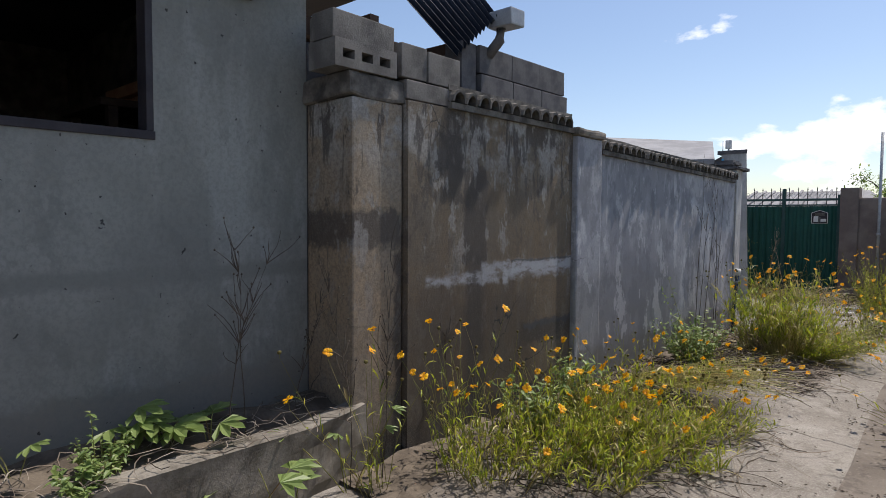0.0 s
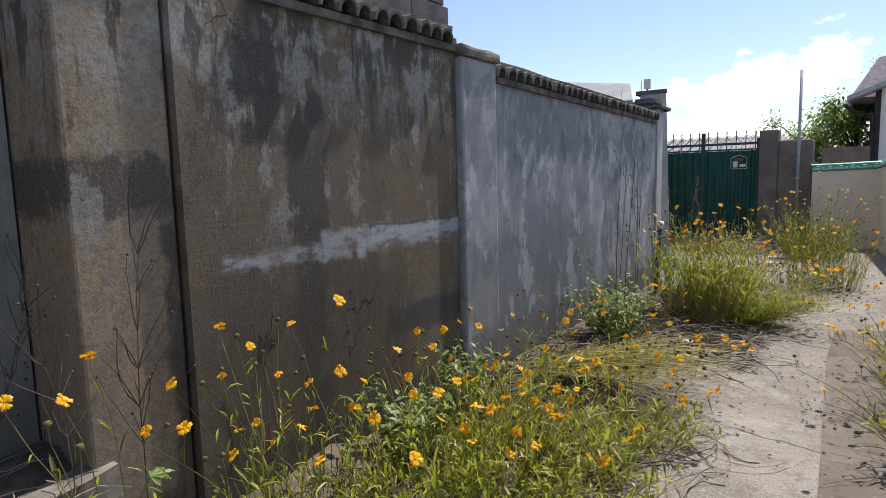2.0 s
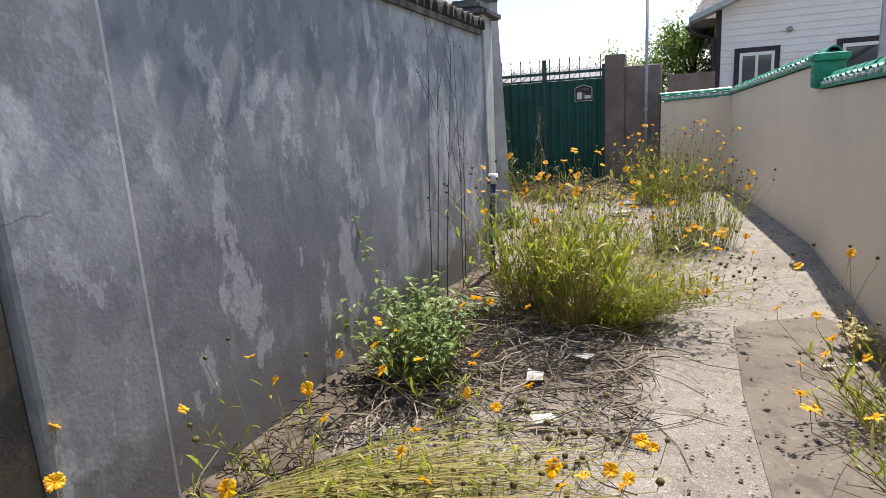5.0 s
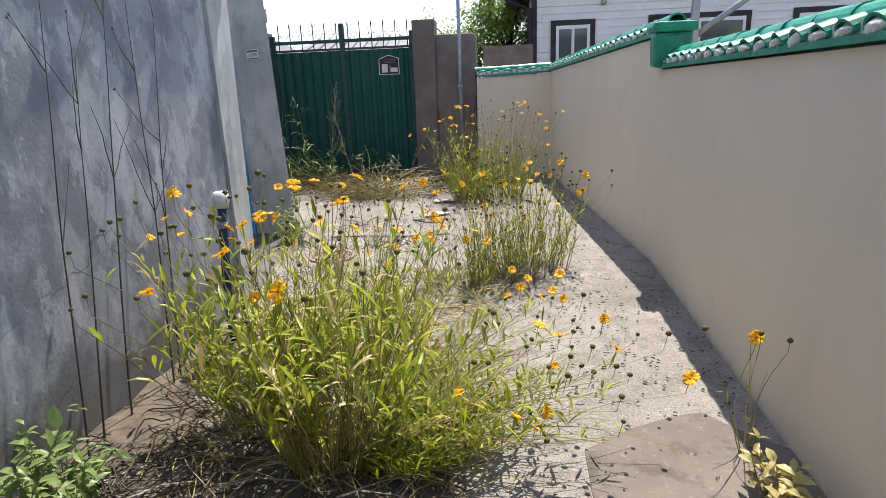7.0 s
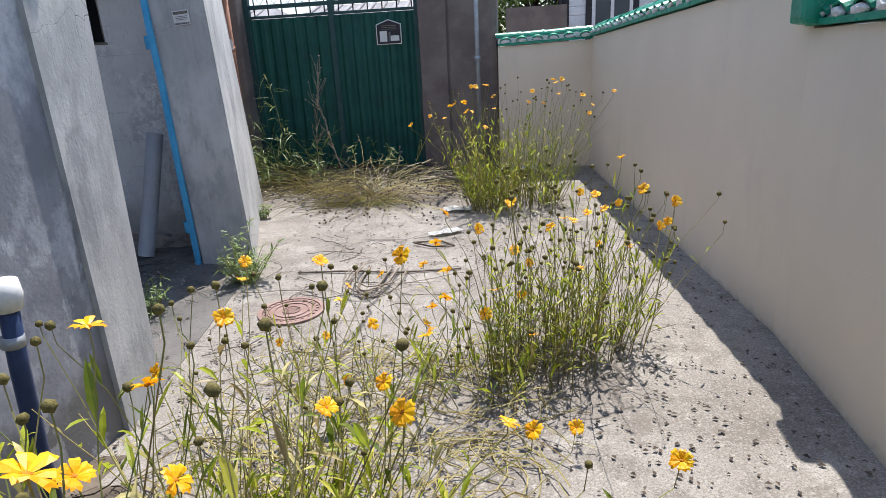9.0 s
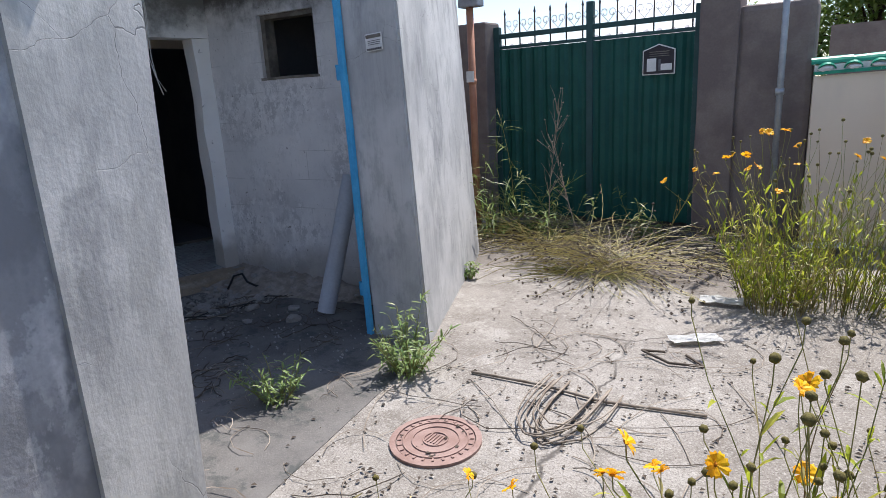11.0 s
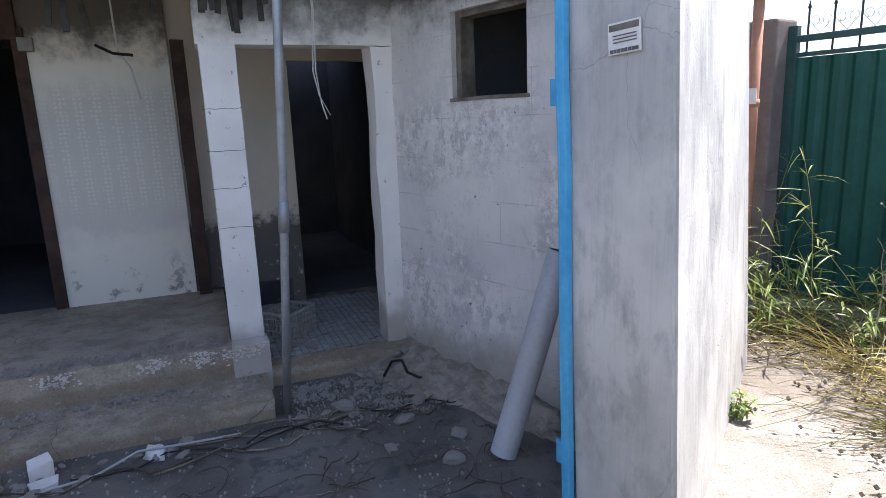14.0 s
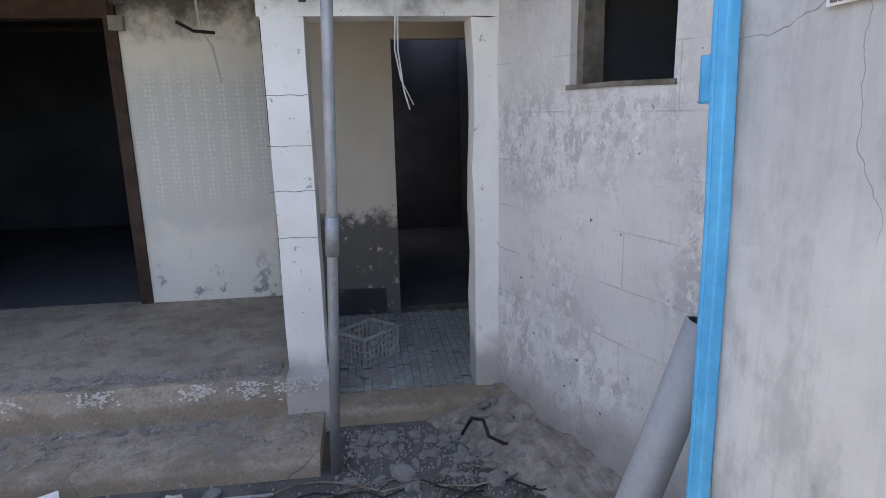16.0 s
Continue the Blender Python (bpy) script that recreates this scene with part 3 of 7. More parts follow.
def rough_up(bm, amount, cell=0.06, scale=6.0):
    """Cuts long edges and pushes the corners about, for broken or hand-made faces."""
    for _ in range(3):
        long = [e for e in bm.edges if e.calc_length() > cell * 2]
        if not long or len(bm.verts) > 4000:
            break
        bmesh.ops.subdivide_edges(bm, edges=long, cuts=1, use_grid_fill=True)
    for v in bm.verts:
        v.co += noise.noise_vector(v.co * scale) * amount
    return bm


def tube_data(points, radii, sides=6, verts=None, faces=None, cap=True):
    """A round bar along points, added to lists of corners and faces."""
    verts, faces = ([] if verts is None else verts), ([] if faces is None else faces)
    pts = [Vector(p) for p in points]
    start = len(verts)
    for i, p in enumerate(pts):
        d = (pts[min(i + 1, len(pts) - 1)] - pts[max(i - 1, 0)]).normalized()
        s = d.orthogonal().normalized() if abs(d.z) > 0.9 else d.cross(Vector((0, 0, 1))).normalized()
        w = d.cross(s)
        r = radii[i] if isinstance(radii, (list, tuple)) else radii
        for k in range(sides):
            a = 2 * math.pi * k / sides
            verts.append(p + s * (r * math.cos(a)) + w * (r * math.sin(a)))
    for i in range(len(pts) - 1):
        for k in range(sides):
            a, b = start + i * sides + k, start + i * sides + (k + 1) % sides
            faces.append((a, b, b + sides, a + sides))
    if cap:
        faces.append(tuple(range(start, start + sides))[::-1])
        faces.append(tuple(range(len(verts) - sides, len(verts))))
    return verts, faces


def tube(name, points, radii, material, parent=None, sides=10, label=""):
    v, f = tube_data(points, radii, sides)
    return part(name, mesh_of(name, v, f, material, True), material, parent, label)


def lump(seed, size, squash=0.7, rough=0.35):
    """A broken stone."""
    bm = bmesh.new()
    bmesh.ops.create_icosphere(bm, subdivisions=2, radius=size)
    off = Vector((seed * 3.1, seed * 1.7, seed * 0.9))
    for v in bm.verts:
        k = 1 + rough * noise.noise(v.co * (1.4 / size) + off)
        v.co = Vector((v.co.x * k, v.co.y * k * 0.85, max(v.co.z, -size * 0.5) * k * squash))
    return bm


# ---------------------------------------------------------------- ground
def ground_sheet():
    bm = bmesh.new()
    cuboid(-400, 400, -400, 400, -0.6, -0.02, bm)
    tagged(part("ground", bm, M["earth"]), "bare dry brown soil round the houses", "ground", kind="structure")
    bm = prism([(-0.75, 1.2), (3.7, 1.2), (2.9, 9.6), (2.75, 14.85), (2.4, 19.3), (-2.6, 19.3), (-1.3, 17.9), (-0.75, 15.8), (-0.75, 14.3), (-0.02, 14.2), (-0.02, 1.2)], -0.3, 0.0)
    tagged(part("pavement", bm, M["floor"]), "worn light concrete paving of the alley", "pavement", kind="structure")
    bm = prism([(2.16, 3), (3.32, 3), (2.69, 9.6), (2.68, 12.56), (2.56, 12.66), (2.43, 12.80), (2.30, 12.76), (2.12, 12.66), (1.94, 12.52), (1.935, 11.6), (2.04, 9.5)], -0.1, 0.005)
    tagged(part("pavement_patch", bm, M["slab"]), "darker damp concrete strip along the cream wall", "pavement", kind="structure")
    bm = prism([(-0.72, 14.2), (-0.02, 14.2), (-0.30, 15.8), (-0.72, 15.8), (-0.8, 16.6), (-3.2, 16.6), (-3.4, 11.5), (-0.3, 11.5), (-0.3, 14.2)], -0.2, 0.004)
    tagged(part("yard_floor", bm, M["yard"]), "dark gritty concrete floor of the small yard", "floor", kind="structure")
    # sand and soil gathered at the foot of the long wall
    bm = bmesh.new()
    vs = {}
    for i in range(46):
        for j in range(9):
            y, x = 7.3 + i * 0.155, j * 0.125
            h = 0.07 * max(0.0, 1 - j / (4.5 + 3 * noise.noise((y * 1.7, 2, 0)))) * (0.6 + 0.9 * noise.noise((x * 4, y * 3, 3))) - 0.012 + 0.02 * noise.noise((x * 9, y * 9, 1))
            vs[i, j] = bm.verts.new((x + 0.004, y, h if y < 13.6 else h * max(0, (14.2 - y) / 0.6) - 0.01))
    for i in range(45):
        for j in range(8):
            bm.faces.new((vs[i, j], vs[i, j + 1], vs[i + 1, j + 1], vs[i + 1, j]))
    ob = part("soil_drift", bm, M["litter"], None, "", True)
    tagged(ob, "low drift of dry soil and litter against the wall", "soil", kind="stuff")


ground_sheet()


# ---------------------------------------------------------------- the long wall on the yard side
def block_mesh(l, h, d, holes=False):
    """A hollow concrete block; holes: its cells face outward (+x)."""
    bm = bmesh.new()
    if not holes:
        cuboid(-d / 2, d / 2, -l / 2, l / 2, -h / 2, h / 2, bm, 0.006)
        return rough_up(bm, 0.002, 0.2, 20)
    web = 0.052
    cell = (l - 4 * web) / 3
    cuboid(-d / 2, d / 2, -l / 2, l / 2, -h / 2, -h / 2 + 0.05, bm)
    cuboid(-d / 2, d / 2, -l / 2, l / 2, h / 2 - 0.05, h / 2, bm)
    for k in range(4):
        y0 = -l / 2 + k * (cell + web)
        cuboid(-d / 2, d / 2, y0, y0 + web, -h / 2 + 0.05, h / 2 - 0.05, bm)
    cuboid(-d / 2, -d / 2 + 0.03, -l / 2 + 0.03, l / 2 - 0.03, -h / 2 + 0.05, h / 2 - 0.05, bm)
    return bm


def long_wall():
    brown = part("wall_1", prism([(0, 7.84), (0, 9.74), (-0.15, 9.74), (-0.15, 7.84)], -0.05, 2.16), M["brown"])
    tagged(brown, "brown stained plaster wall with pale and dark streaks", "wall", kind="structure")
    pier = part("wall_pier", cuboid(-0.46, -0.035, 7.44, 7.825, -0.05, 2.13, None, 0.012), M["tan"])
    tagged(pier, "brown plastered pier with a cracked edge", "wall", kind="structure")
    cap = part("pier_cap", rough_up(cuboid(-0.47, -0.025, 7.405, 7.85, 2.13, 2.265, None, 0.02), 0.018, 0.06, 9), M["coping"])
    tagged(cap, "crumbling dark mortar on top of the pier", "wall", kind="structure")
    pil = part("wall_pilaster", cuboid(-0.2, 0.045, 9.745, 10.17, -0.05, 2.14, None, 0.02), M["grey"])
    tagged(pil, "grey rendered pilaster streaked with white", "wall", kind="structure")
    top = part("pilaster_cap", rough_up(cuboid(-0.2, 0.07, 9.72, 10.2, 2.14, 2.21, None, 0.025), 0.015, 0.1, 8), M["kerb"])
    tagged(top, "rounded worn mortar cap on the pilaster", "wall", kind="structure")
    grey = part("wall_2", prism([(0, 10.17), (0, 13.93), (-0.15, 13.93), (-0.15, 10.17)], -0.05, [2.03, 1.95, 1.95, 2.03]), M["grey"])
    tagged(grey, "weathered grey rendered wall with pale vertical streaks", "wall", kind="structure")
    end = part("wall_end", leant(prism([(-0.27, 13.93), (0.022, 13.93), (-0.014, 14.215), (-0.285, 14.215)], -0.05, 2.12), 0.0, 0.034, lambda x, y: y > 14), M["brushed"])
    tagged(end, "brushed grey render pier at the yard opening", "wall", kind="structure")
    hood = bmesh.new()
    prism([(-0.34, 13.86), (0.075, 13.86), (0.075, 14.32), (-0.34, 14.32)], 2.12, [2.16, 2.16, 2.14, 2.14], hood)
    prism([(-0.28, 13.9), (0.0, 13.9), (0.0, 14.22), (-0.28, 14.22)], 2.16, 2.25, hood)
    bmesh.ops.bevel(hood, geom=hood.edges[:], offset=0.03, segments=2, affect="EDGES")
    tagged(part("end_cap", hood, M["old_block"]), "dark rounded mortar cap of the end pier", "wall", kind="structure")
    # copings of arched roof tiles bedded in black mortar
    arch_v, arch_f = [], []
    for k in range(7):
        a = math.pi * k / 6
        for x, r in ((-0.17, 0.062), (0.05, 0.062), (0.05, 0.047), (-0.17, 0.047)):
            arch_v.append((x, -r * math.cos(a), r * math.sin(a) * 1.35))
    for k in range(6):
        for q in range(4):
            arch_f.append((k * 4 + q, k * 4 + (q + 1) % 4, (k + 1) * 4 + (q + 1) % 4, (k + 1) * 4 + q))
    arch = mesh_of("coping_tile", arch_v, arch_f, M["coping"])
    rnd = random.Random(4)
    for y0, y1, z0, z1, name in ((8.2, 9.72, 2.165, 2.165, "coping_1"), (10.2, 13.86, 2.035, 1.955, "coping_2")):
        bed = cuboid(-0.19, 0.03, y0, y1, -0.01, 0.03)
        for v in bed.verts:
            v.co.z += z0 + (z1 - z0) * (v.co.y - y0) / (y1 - y0)
        base = part(name, bed, M["coping"])
        tagged(base, "coping of small arched tiles in blackened mortar", "coping", kind="structure")
        n = int((y1 - y0) / 0.122)
        for i in range(n):
            y = y0 + 0.06 + i * 0.122
            o = part("coping_tile", arch, M["coping"], base)
            o.matrix_basis = pose(rnd.uniform(-0.01, 0.015), y, z0 + (z1 - z0) * (y - y0) / (y1 - y0) + 0.036, rnd.uniform(-4, 4), 4 + rnd.uniform(-5, 5), rnd.uniform(-6, 6))
        top = cuboid(-0.2, 0.0, y0, y1, 0.105, 0.145)
        top = rough_up(top, 0.018, 0.06, 9)
        for v in top.verts:
            v.co.z += z0 + (z1 - z0) * (v.co.y - y0) / (y1 - y0)
        part("coping_ridge", top, M["coping"], base)
    # loose block work above the brown part
    stack = thing("block_stack", "loose grey concrete blocks stacked on the wall", "block wall", (-0.1, 8.0, 2.16))
    side = {}

    def lay(y, z, l, h, x=-0.1, d=0.19, holes=False, tilt=0.0, dark=False):
        key = (round(l, 3), round(h, 3), d, holes, dark)
        if key not in side:
            bm = block_mesh(l, h, d, holes)
            o = part("concrete_block", bm, M["old_block"] if dark else M["block"], stack)
            side[key] = o.data
        else:
            o = part("concrete_block", side[key], None, stack)
        o.matrix_basis = pose(x + 0.1, y - 8.0, z - 2.16, tilt, 0, 0)

    lay(7.53, 2.345, 0.45, 0.15, -0.13, 0.24, True)
    lay(7.54, 2.50, 0.45, 0.155, -0.14, 0.19, False, -1.5)
    lay(7.36, 2.47, 0.06, 0.2, -0.18, 0.19)
    lay(8.03, 2.225, 0.40, 0.115)
    lay(7.905, 2.395, 0.215, 0.20, -0.11)
    lay(8.165, 2.385, 0.295, 0.19, -0.1)
    for y in (8.98, 9.38, 9.78):
        lay(y, 2.41, 0.395, 0.20, -0.30, 0.19, False, 0, True)
    for y in (8.96, 9.36, 9.73):
        lay(y, 2.615, 0.395, 0.20, -0.30, 0.19, False, 0, True)
    lay(8.66, 2.50, 0.16, 0.42, -0.30, 0.16, False, 0, True)
    backing = part("wall_backing", cuboid(-0.42, -0.152, 7.83, 9.99, -0.05, 2.305), M["old_block"])
    tagged(backing, "dark weathered block wall behind the coping", "wall", kind="structure")


long_wall()


# ---------------------------------------------------------------- the house with the window, at the start
ROOF = ((-0.22, 8.51, 2.58), (-0.12, 8.85, 2.91), (-1.0, 8.56, 3.33), (-0.95, 9.18, 3.74))


def first_house():
    bm = bmesh.new()
    x0, x1 = -0.62, -0.45
    cuboid(x0, x1, 1, 7.43, -0.05, 1.86, bm)
    cuboid(x0, x1, 6.53, 7.43, 1.86, 3.1, bm)
    cuboid(x0, x1, 1, 4.9, 1.86, 3.1, bm)
    cuboid(x0, x1, 4.9, 6.53, 2.75, 3.1, bm)
    tagged(part("wall_3", bm, M["house"]), "smooth grey-green rendered house wall", "wall", kind="structure")
    win = thing("window_1", "unglazed window opening with thin rusty frame", "window", (-0.5, 5.7, 1.86), kind="structure")
    for nm, b in (("window_sill", (-0.06, 0.06, -0.82, 0.84, -0.03, 0.012)), ("frame_side", (-0.05, 0.055, 0.80, 0.835, 0.012, 0.89)),
                  ("frame_side", (-0.05, 0.055, -0.80, -0.765, 0.012, 0.89)), ("frame_top", (-0.05, 0.055, -0.765, 0.80, 0.85, 0.89))):
        part(nm, cuboid(*b, None, 0.004), M["trim"], win)
    bm = bmesh.new()
    cuboid(-4.5, -4.4, 1, 7.43, -0.05, 3.1, bm)
    cuboid(-4.4, x0, 0.9, 1.0, -0.05, 3.1, bm)
    cuboid(-4.4, -0.63, 7.32, 7.42, -0.05, 3.1, bm)
    tagged(part("wall_4", bm, M["kerb"]), "dim inner walls of the empty room", "wall", kind="structure")
    # slab runs past the room as an added, unseen eave keeping sun off
    tagged(part("ceiling", cuboid(-4.5, -0.1, 0.9, 8.3, 3.1, 3.2), M["inside"]), "dark-toned room ceiling, run out as an unseen shading eave", "ceiling", kind="structure")
    # sloping timbers seen in the dark
    rack = thing("timber_stack", "two orange-brown timbers lying on a dark rack", "timber", (-2.05, 7.0, 0.0))
    part("plank", cuboid(-0.3, 0.3, -0.03, 0.15, 2.30, 2.38, None, 0.006), M["plank"], rack)
    part("plank", cuboid(-0.3, 0.3, 0.02, 0.18, 2.22, 2.30, None, 0.006), M["plank"], rack)
    part("shelf", cuboid(-0.4, 0.4, -0.3, 0.3, 2.17, 2.22, None, 0.006), M["wood"], rack)
    for x in (-0.36, 0.36):
        part("leg", cuboid(x - 0.03, x + 0.03, -0.25, -0.19, -0.02, 2.17), M["wood"], rack)
        part("leg", cuboid(x - 0.03, x + 0.03, 0.22, 0.28, -0.02, 2.17), M["wood"], rack)
    # corrugated eave above the block stack
    roof = thing("corrugated_roof", "dark corrugated metal eave with a grey gutter end", "roof", (-0.9, 8.0, 2.8))
    p1, p2, u1, u2 = (Vector(q) for q in ROOF)
    v, f = [], []
    n = 44
    for i in range(n + 1):
        lo, hi = p1.lerp(p2, i / n), u1.lerp(u2, i / n)
        nrm = (p2 - p1).cross(u1 - p1).normalized() * (0.018 * math.cos(i * math.pi / 2))
        for q in (lo + nrm, hi + nrm):
            v += [q, q + (p2 - p1).cross(u1 - p1).normalized() * 0.006]
    for i in range(n):
        x, y = i * 4, (i + 1) * 4
        f += [(x, y, y + 2, x + 2), (x + 1, x + 3, y + 3, y + 1), (x, x + 1, y + 1, y), (x + 2, y + 2, y + 3, x + 3)]
    sheet = part("sheet", mesh_of("sheet", v, f, M["navy_sheet"]), None, roof)
    roof.matrix_world = Matrix.Identity(4)
    part("gutter_end", rough_up(cuboid(-0.20, 0.02, 8.84, 9.0, 2.84, 2.96, None, 0.012), 0.008, 0.1, 9), M["steel"], roof)
    tube("gutter_pipe", [(-0.12, 8.90, 2.86), (-0.13, 8.90, 2.76), (-0.22, 8.88, 2.66)], [0.045, 0.04, 0.04], M["old_block"], roof)
    part("fascia", cuboid(-0.75, -0.68, 6.4, 9.6, 2.62, 2.74, None, 0.006), M["wood"], roof)
    for y in (7.0, 7.8, 8.6):
        part("rafter", cuboid(-1.4, -0.3, y, y + 0.07, 2.64, 2.72), M["wood"], roof)
    bm = prism([(-0.62, 7.44), (-0.46, 7.44), (-0.46, 9.74), (-0.62, 9.74)], -0.05, 2.5)
    tagged(part("wall_5", bm, M["old_block"]), "dark block wall under the metal eave", "wall", kind="structure")


first_house()


# ---------------------------------------------------------------- raised bed at the start
def raised_bed():
    kerb = rough_up(prism([(0.07, 1.0), (0.05, 7.0), (0.0, 7.52), (-0.10, 7.52), (-0.08, 7.0), (-0.06, 1.0)], -0.05, [0.34, 0.36, 0.40, 0.40, 0.37, 0.34]), 0.022, 0.09, 7)
    tagged(part("kerb", kerb, M["kerb"]), "broken old concrete kerb of the raised bed", "kerb", kind="structure")
    bm = bmesh.new()
    vs = {}
    for i in range(60):
        for j in range(6):
            x, y = -0.46 + j * 0.08, 1.2 + i * 0.107
            vs[i, j] = bm.verts.new((x, y, 0.36 + 0.05 * noise.noise((x * 5, y * 3, 0)) + 0.03 * (x < -0.3)))
    for i in range(59):
        for j in range(5):
            bm.faces.new((vs[i, j], vs[i, j + 1], vs[i + 1, j + 1], vs[i + 1, j]))
    tagged(part("soil_bed", bm, M["litter"], None, "", True), "dark soil filling the raised bed", "soil", kind="stuff")


raised_bed()


# ---------------------------------------------------------------- cream wall with the green tile coping
def half_pipe(length, radius, thick, sides=8, taper=0.9, flat=1.0):
    """A half-round tile along y, open below."""
    v, f = [], []
    for s, k in ((0.0, 1.0), (1.0, taper)):
        for r in (radius, radius - thick):
            for i in range(sides + 1):
                a = math.pi * i / sides
                v.append((-math.cos(a) * r * k, s * length, math.sin(a) * r * k * flat))
    n = sides + 1
    for i in range(sides):
        f += [(i, i + 1, 2 * n + i + 1, 2 * n + i), (n + i + 1, n + i, 3 * n + i, 3 * n + i + 1),
              (i + 1, i, n + i, n + i + 1), (2 * n + i, 2 * n + i + 1, 3 * n + i + 1, 3 * n + i)]
    f += [(0, 2 * n, 3 * n, n), (n - 1, 2 * n - 1, 4 * n - 1, 3 * n - 1)]
    return v, f


def capped_wall(name, p, q, z0, z1, thick=0.16, step=0.155):
    """A cream wall from p to q, whose left-hand side is seen, with its tiles; z0, z1: height under the cap."""
    p, q = Vector((*p, 0)), Vector((*q, 0))
    d = q - p
    l = d.length
    ang = math.degrees(math.atan2(d.y, d.x)) - 90
    w = part(name, prism([(0, 0), (thick, 0), (thick, l), (0, l)], -0.05, [z0, z0, z1, z1]), M["cream"])
    w.matrix_world = pose(p.x, p.y, 0, 0, 0, ang)
    tagged(w, "cream painted garden wall under a green tile coping", "wall", kind="structure")
    slope = math.degrees(math.atan2(z1 - z0, l))
    lift = lambda y: z0 + (z1 - z0) * y / l
    cap = prism([(-0.028, 0), (thick + 0.028, 0), (thick + 0.028, l), (-0.028, l)], 0.006, 0.03)
    for vv in cap.verts:
        vv.co.z += lift(vv.co.y) + 0.004
    part("fascia", cap, M["tile"], w)
    bed = prism([(0.0, 0), (thick, 0), (thick, l), (0.0, l)], 0.03, 0.075)
    for vv in bed.verts:
        vv.co.z += lift(vv.co.y) + 0.004
    part("mortar_bed", bed, M["mortar"], w)
    if "tile" not in tiles:
        v, f = half_pipe(0.10, 0.062, 0.012, 8, 0.85, 0.75)
        tiles["tile"] = mesh_of("roof_tile", v, f, M["tile"], False)
        v, f = half_pipe(0.27, 0.06, 0.012, 8, 0.92, 0.9)
        tiles["ridge"] = mesh_of("ridge_tile", v, f, M["tile"], False)
        bm = bmesh.new()
        bmesh.ops.create_icosphere(bm, subdivisions=2, radius=0.05)
        for vv in bm.verts:
            vv.co = Vector((vv.co.x * 0.35, vv.co.y * 1.05, vv.co.z * (0.55 if vv.co.z < 0 else 0.3))) + noise.noise_vector(vv.co * 30) * 0.006
        me = bpy.data.meshes.new("mortar_blob")
        bm.to_mesh(me)
        bm.free()
        me.materials.append(M["mortar"])
        tiles["blob"] = me
    rnd = random.Random(len(name) + int(p.y * 7))
    n = int(l / step)
    for i in range(n):
        y = 0.08 + i * (l - 0.16) / max(1, n - 1)
        for sgn in (-1, 1):
            o = part("roof_tile", tiles["tile"], None, w)
            x = thick / 2 + sgn * (thick / 2 + 0.012)
            o.matrix_basis = pose(x, y, lift(y) + 0.042, 0, 0, 0) @ pose(0, 0, 0, 0, 0, -90 if sgn < 0 else 90) @ pose(0, 0, 0, 20 + rnd.uniform(-3, 3), rnd.uniform(-5, 5), rnd.uniform(-4, 4))
        o = part("mortar_blob", tiles["blob"], None, w)
        o.matrix_basis = pose(-0.016, y + rnd.uniform(-0.01, 0.01), lift(y) + 0.052, rnd.uniform(-15, 15), 0, 0) @ Matrix.Diagonal((1, rnd.uniform(0.8, 1.1), rnd.uniform(0.7, 1.2), 1))
    m = int(l / 0.24)
    for i in range(m):
        y = i * l / m
        o = part("ridge_tile", tiles["ridge"], None, w)
        o.matrix_basis = pose(thick / 2, y, lift(y) + 0.085, slope + rnd.uniform(-1.5, 1.5), 0, rnd.uniform(-2, 2))
    return w


tiles = {}
capped_wall("wall_6", (2.69, 9.6), (2.67, 14.86), 1.455, 1.335)
capped_wall("wall_20", (3.45, 2.0), (2.69, 9.598), 1.60, 1.455)
capped_wall("wall_7", (2.671, 14.852), (2.19, 18.98), 1.55, 1.35)
capped_wall("wall_8", (2.20, 18.98), (1.22, 18.88), 1.33, 1.30, 0.14)
ornament = thing("coping_end", "green glazed end tile where the coping steps", "roof tile", (2.68, 14.86, 1.36))
part("end_tile", rough_up(cuboid(-0.09, 0.15, -0.12, 0.06, -0.01, 0.21, None, 0.03), 0.012, 0.09, 10), M["tile"], ornament)
part("end_cap", cuboid(-0.11, 0.17, -0.15, 0.08, 0.205, 0.27, None, 0.028), M["tile"], ornament)


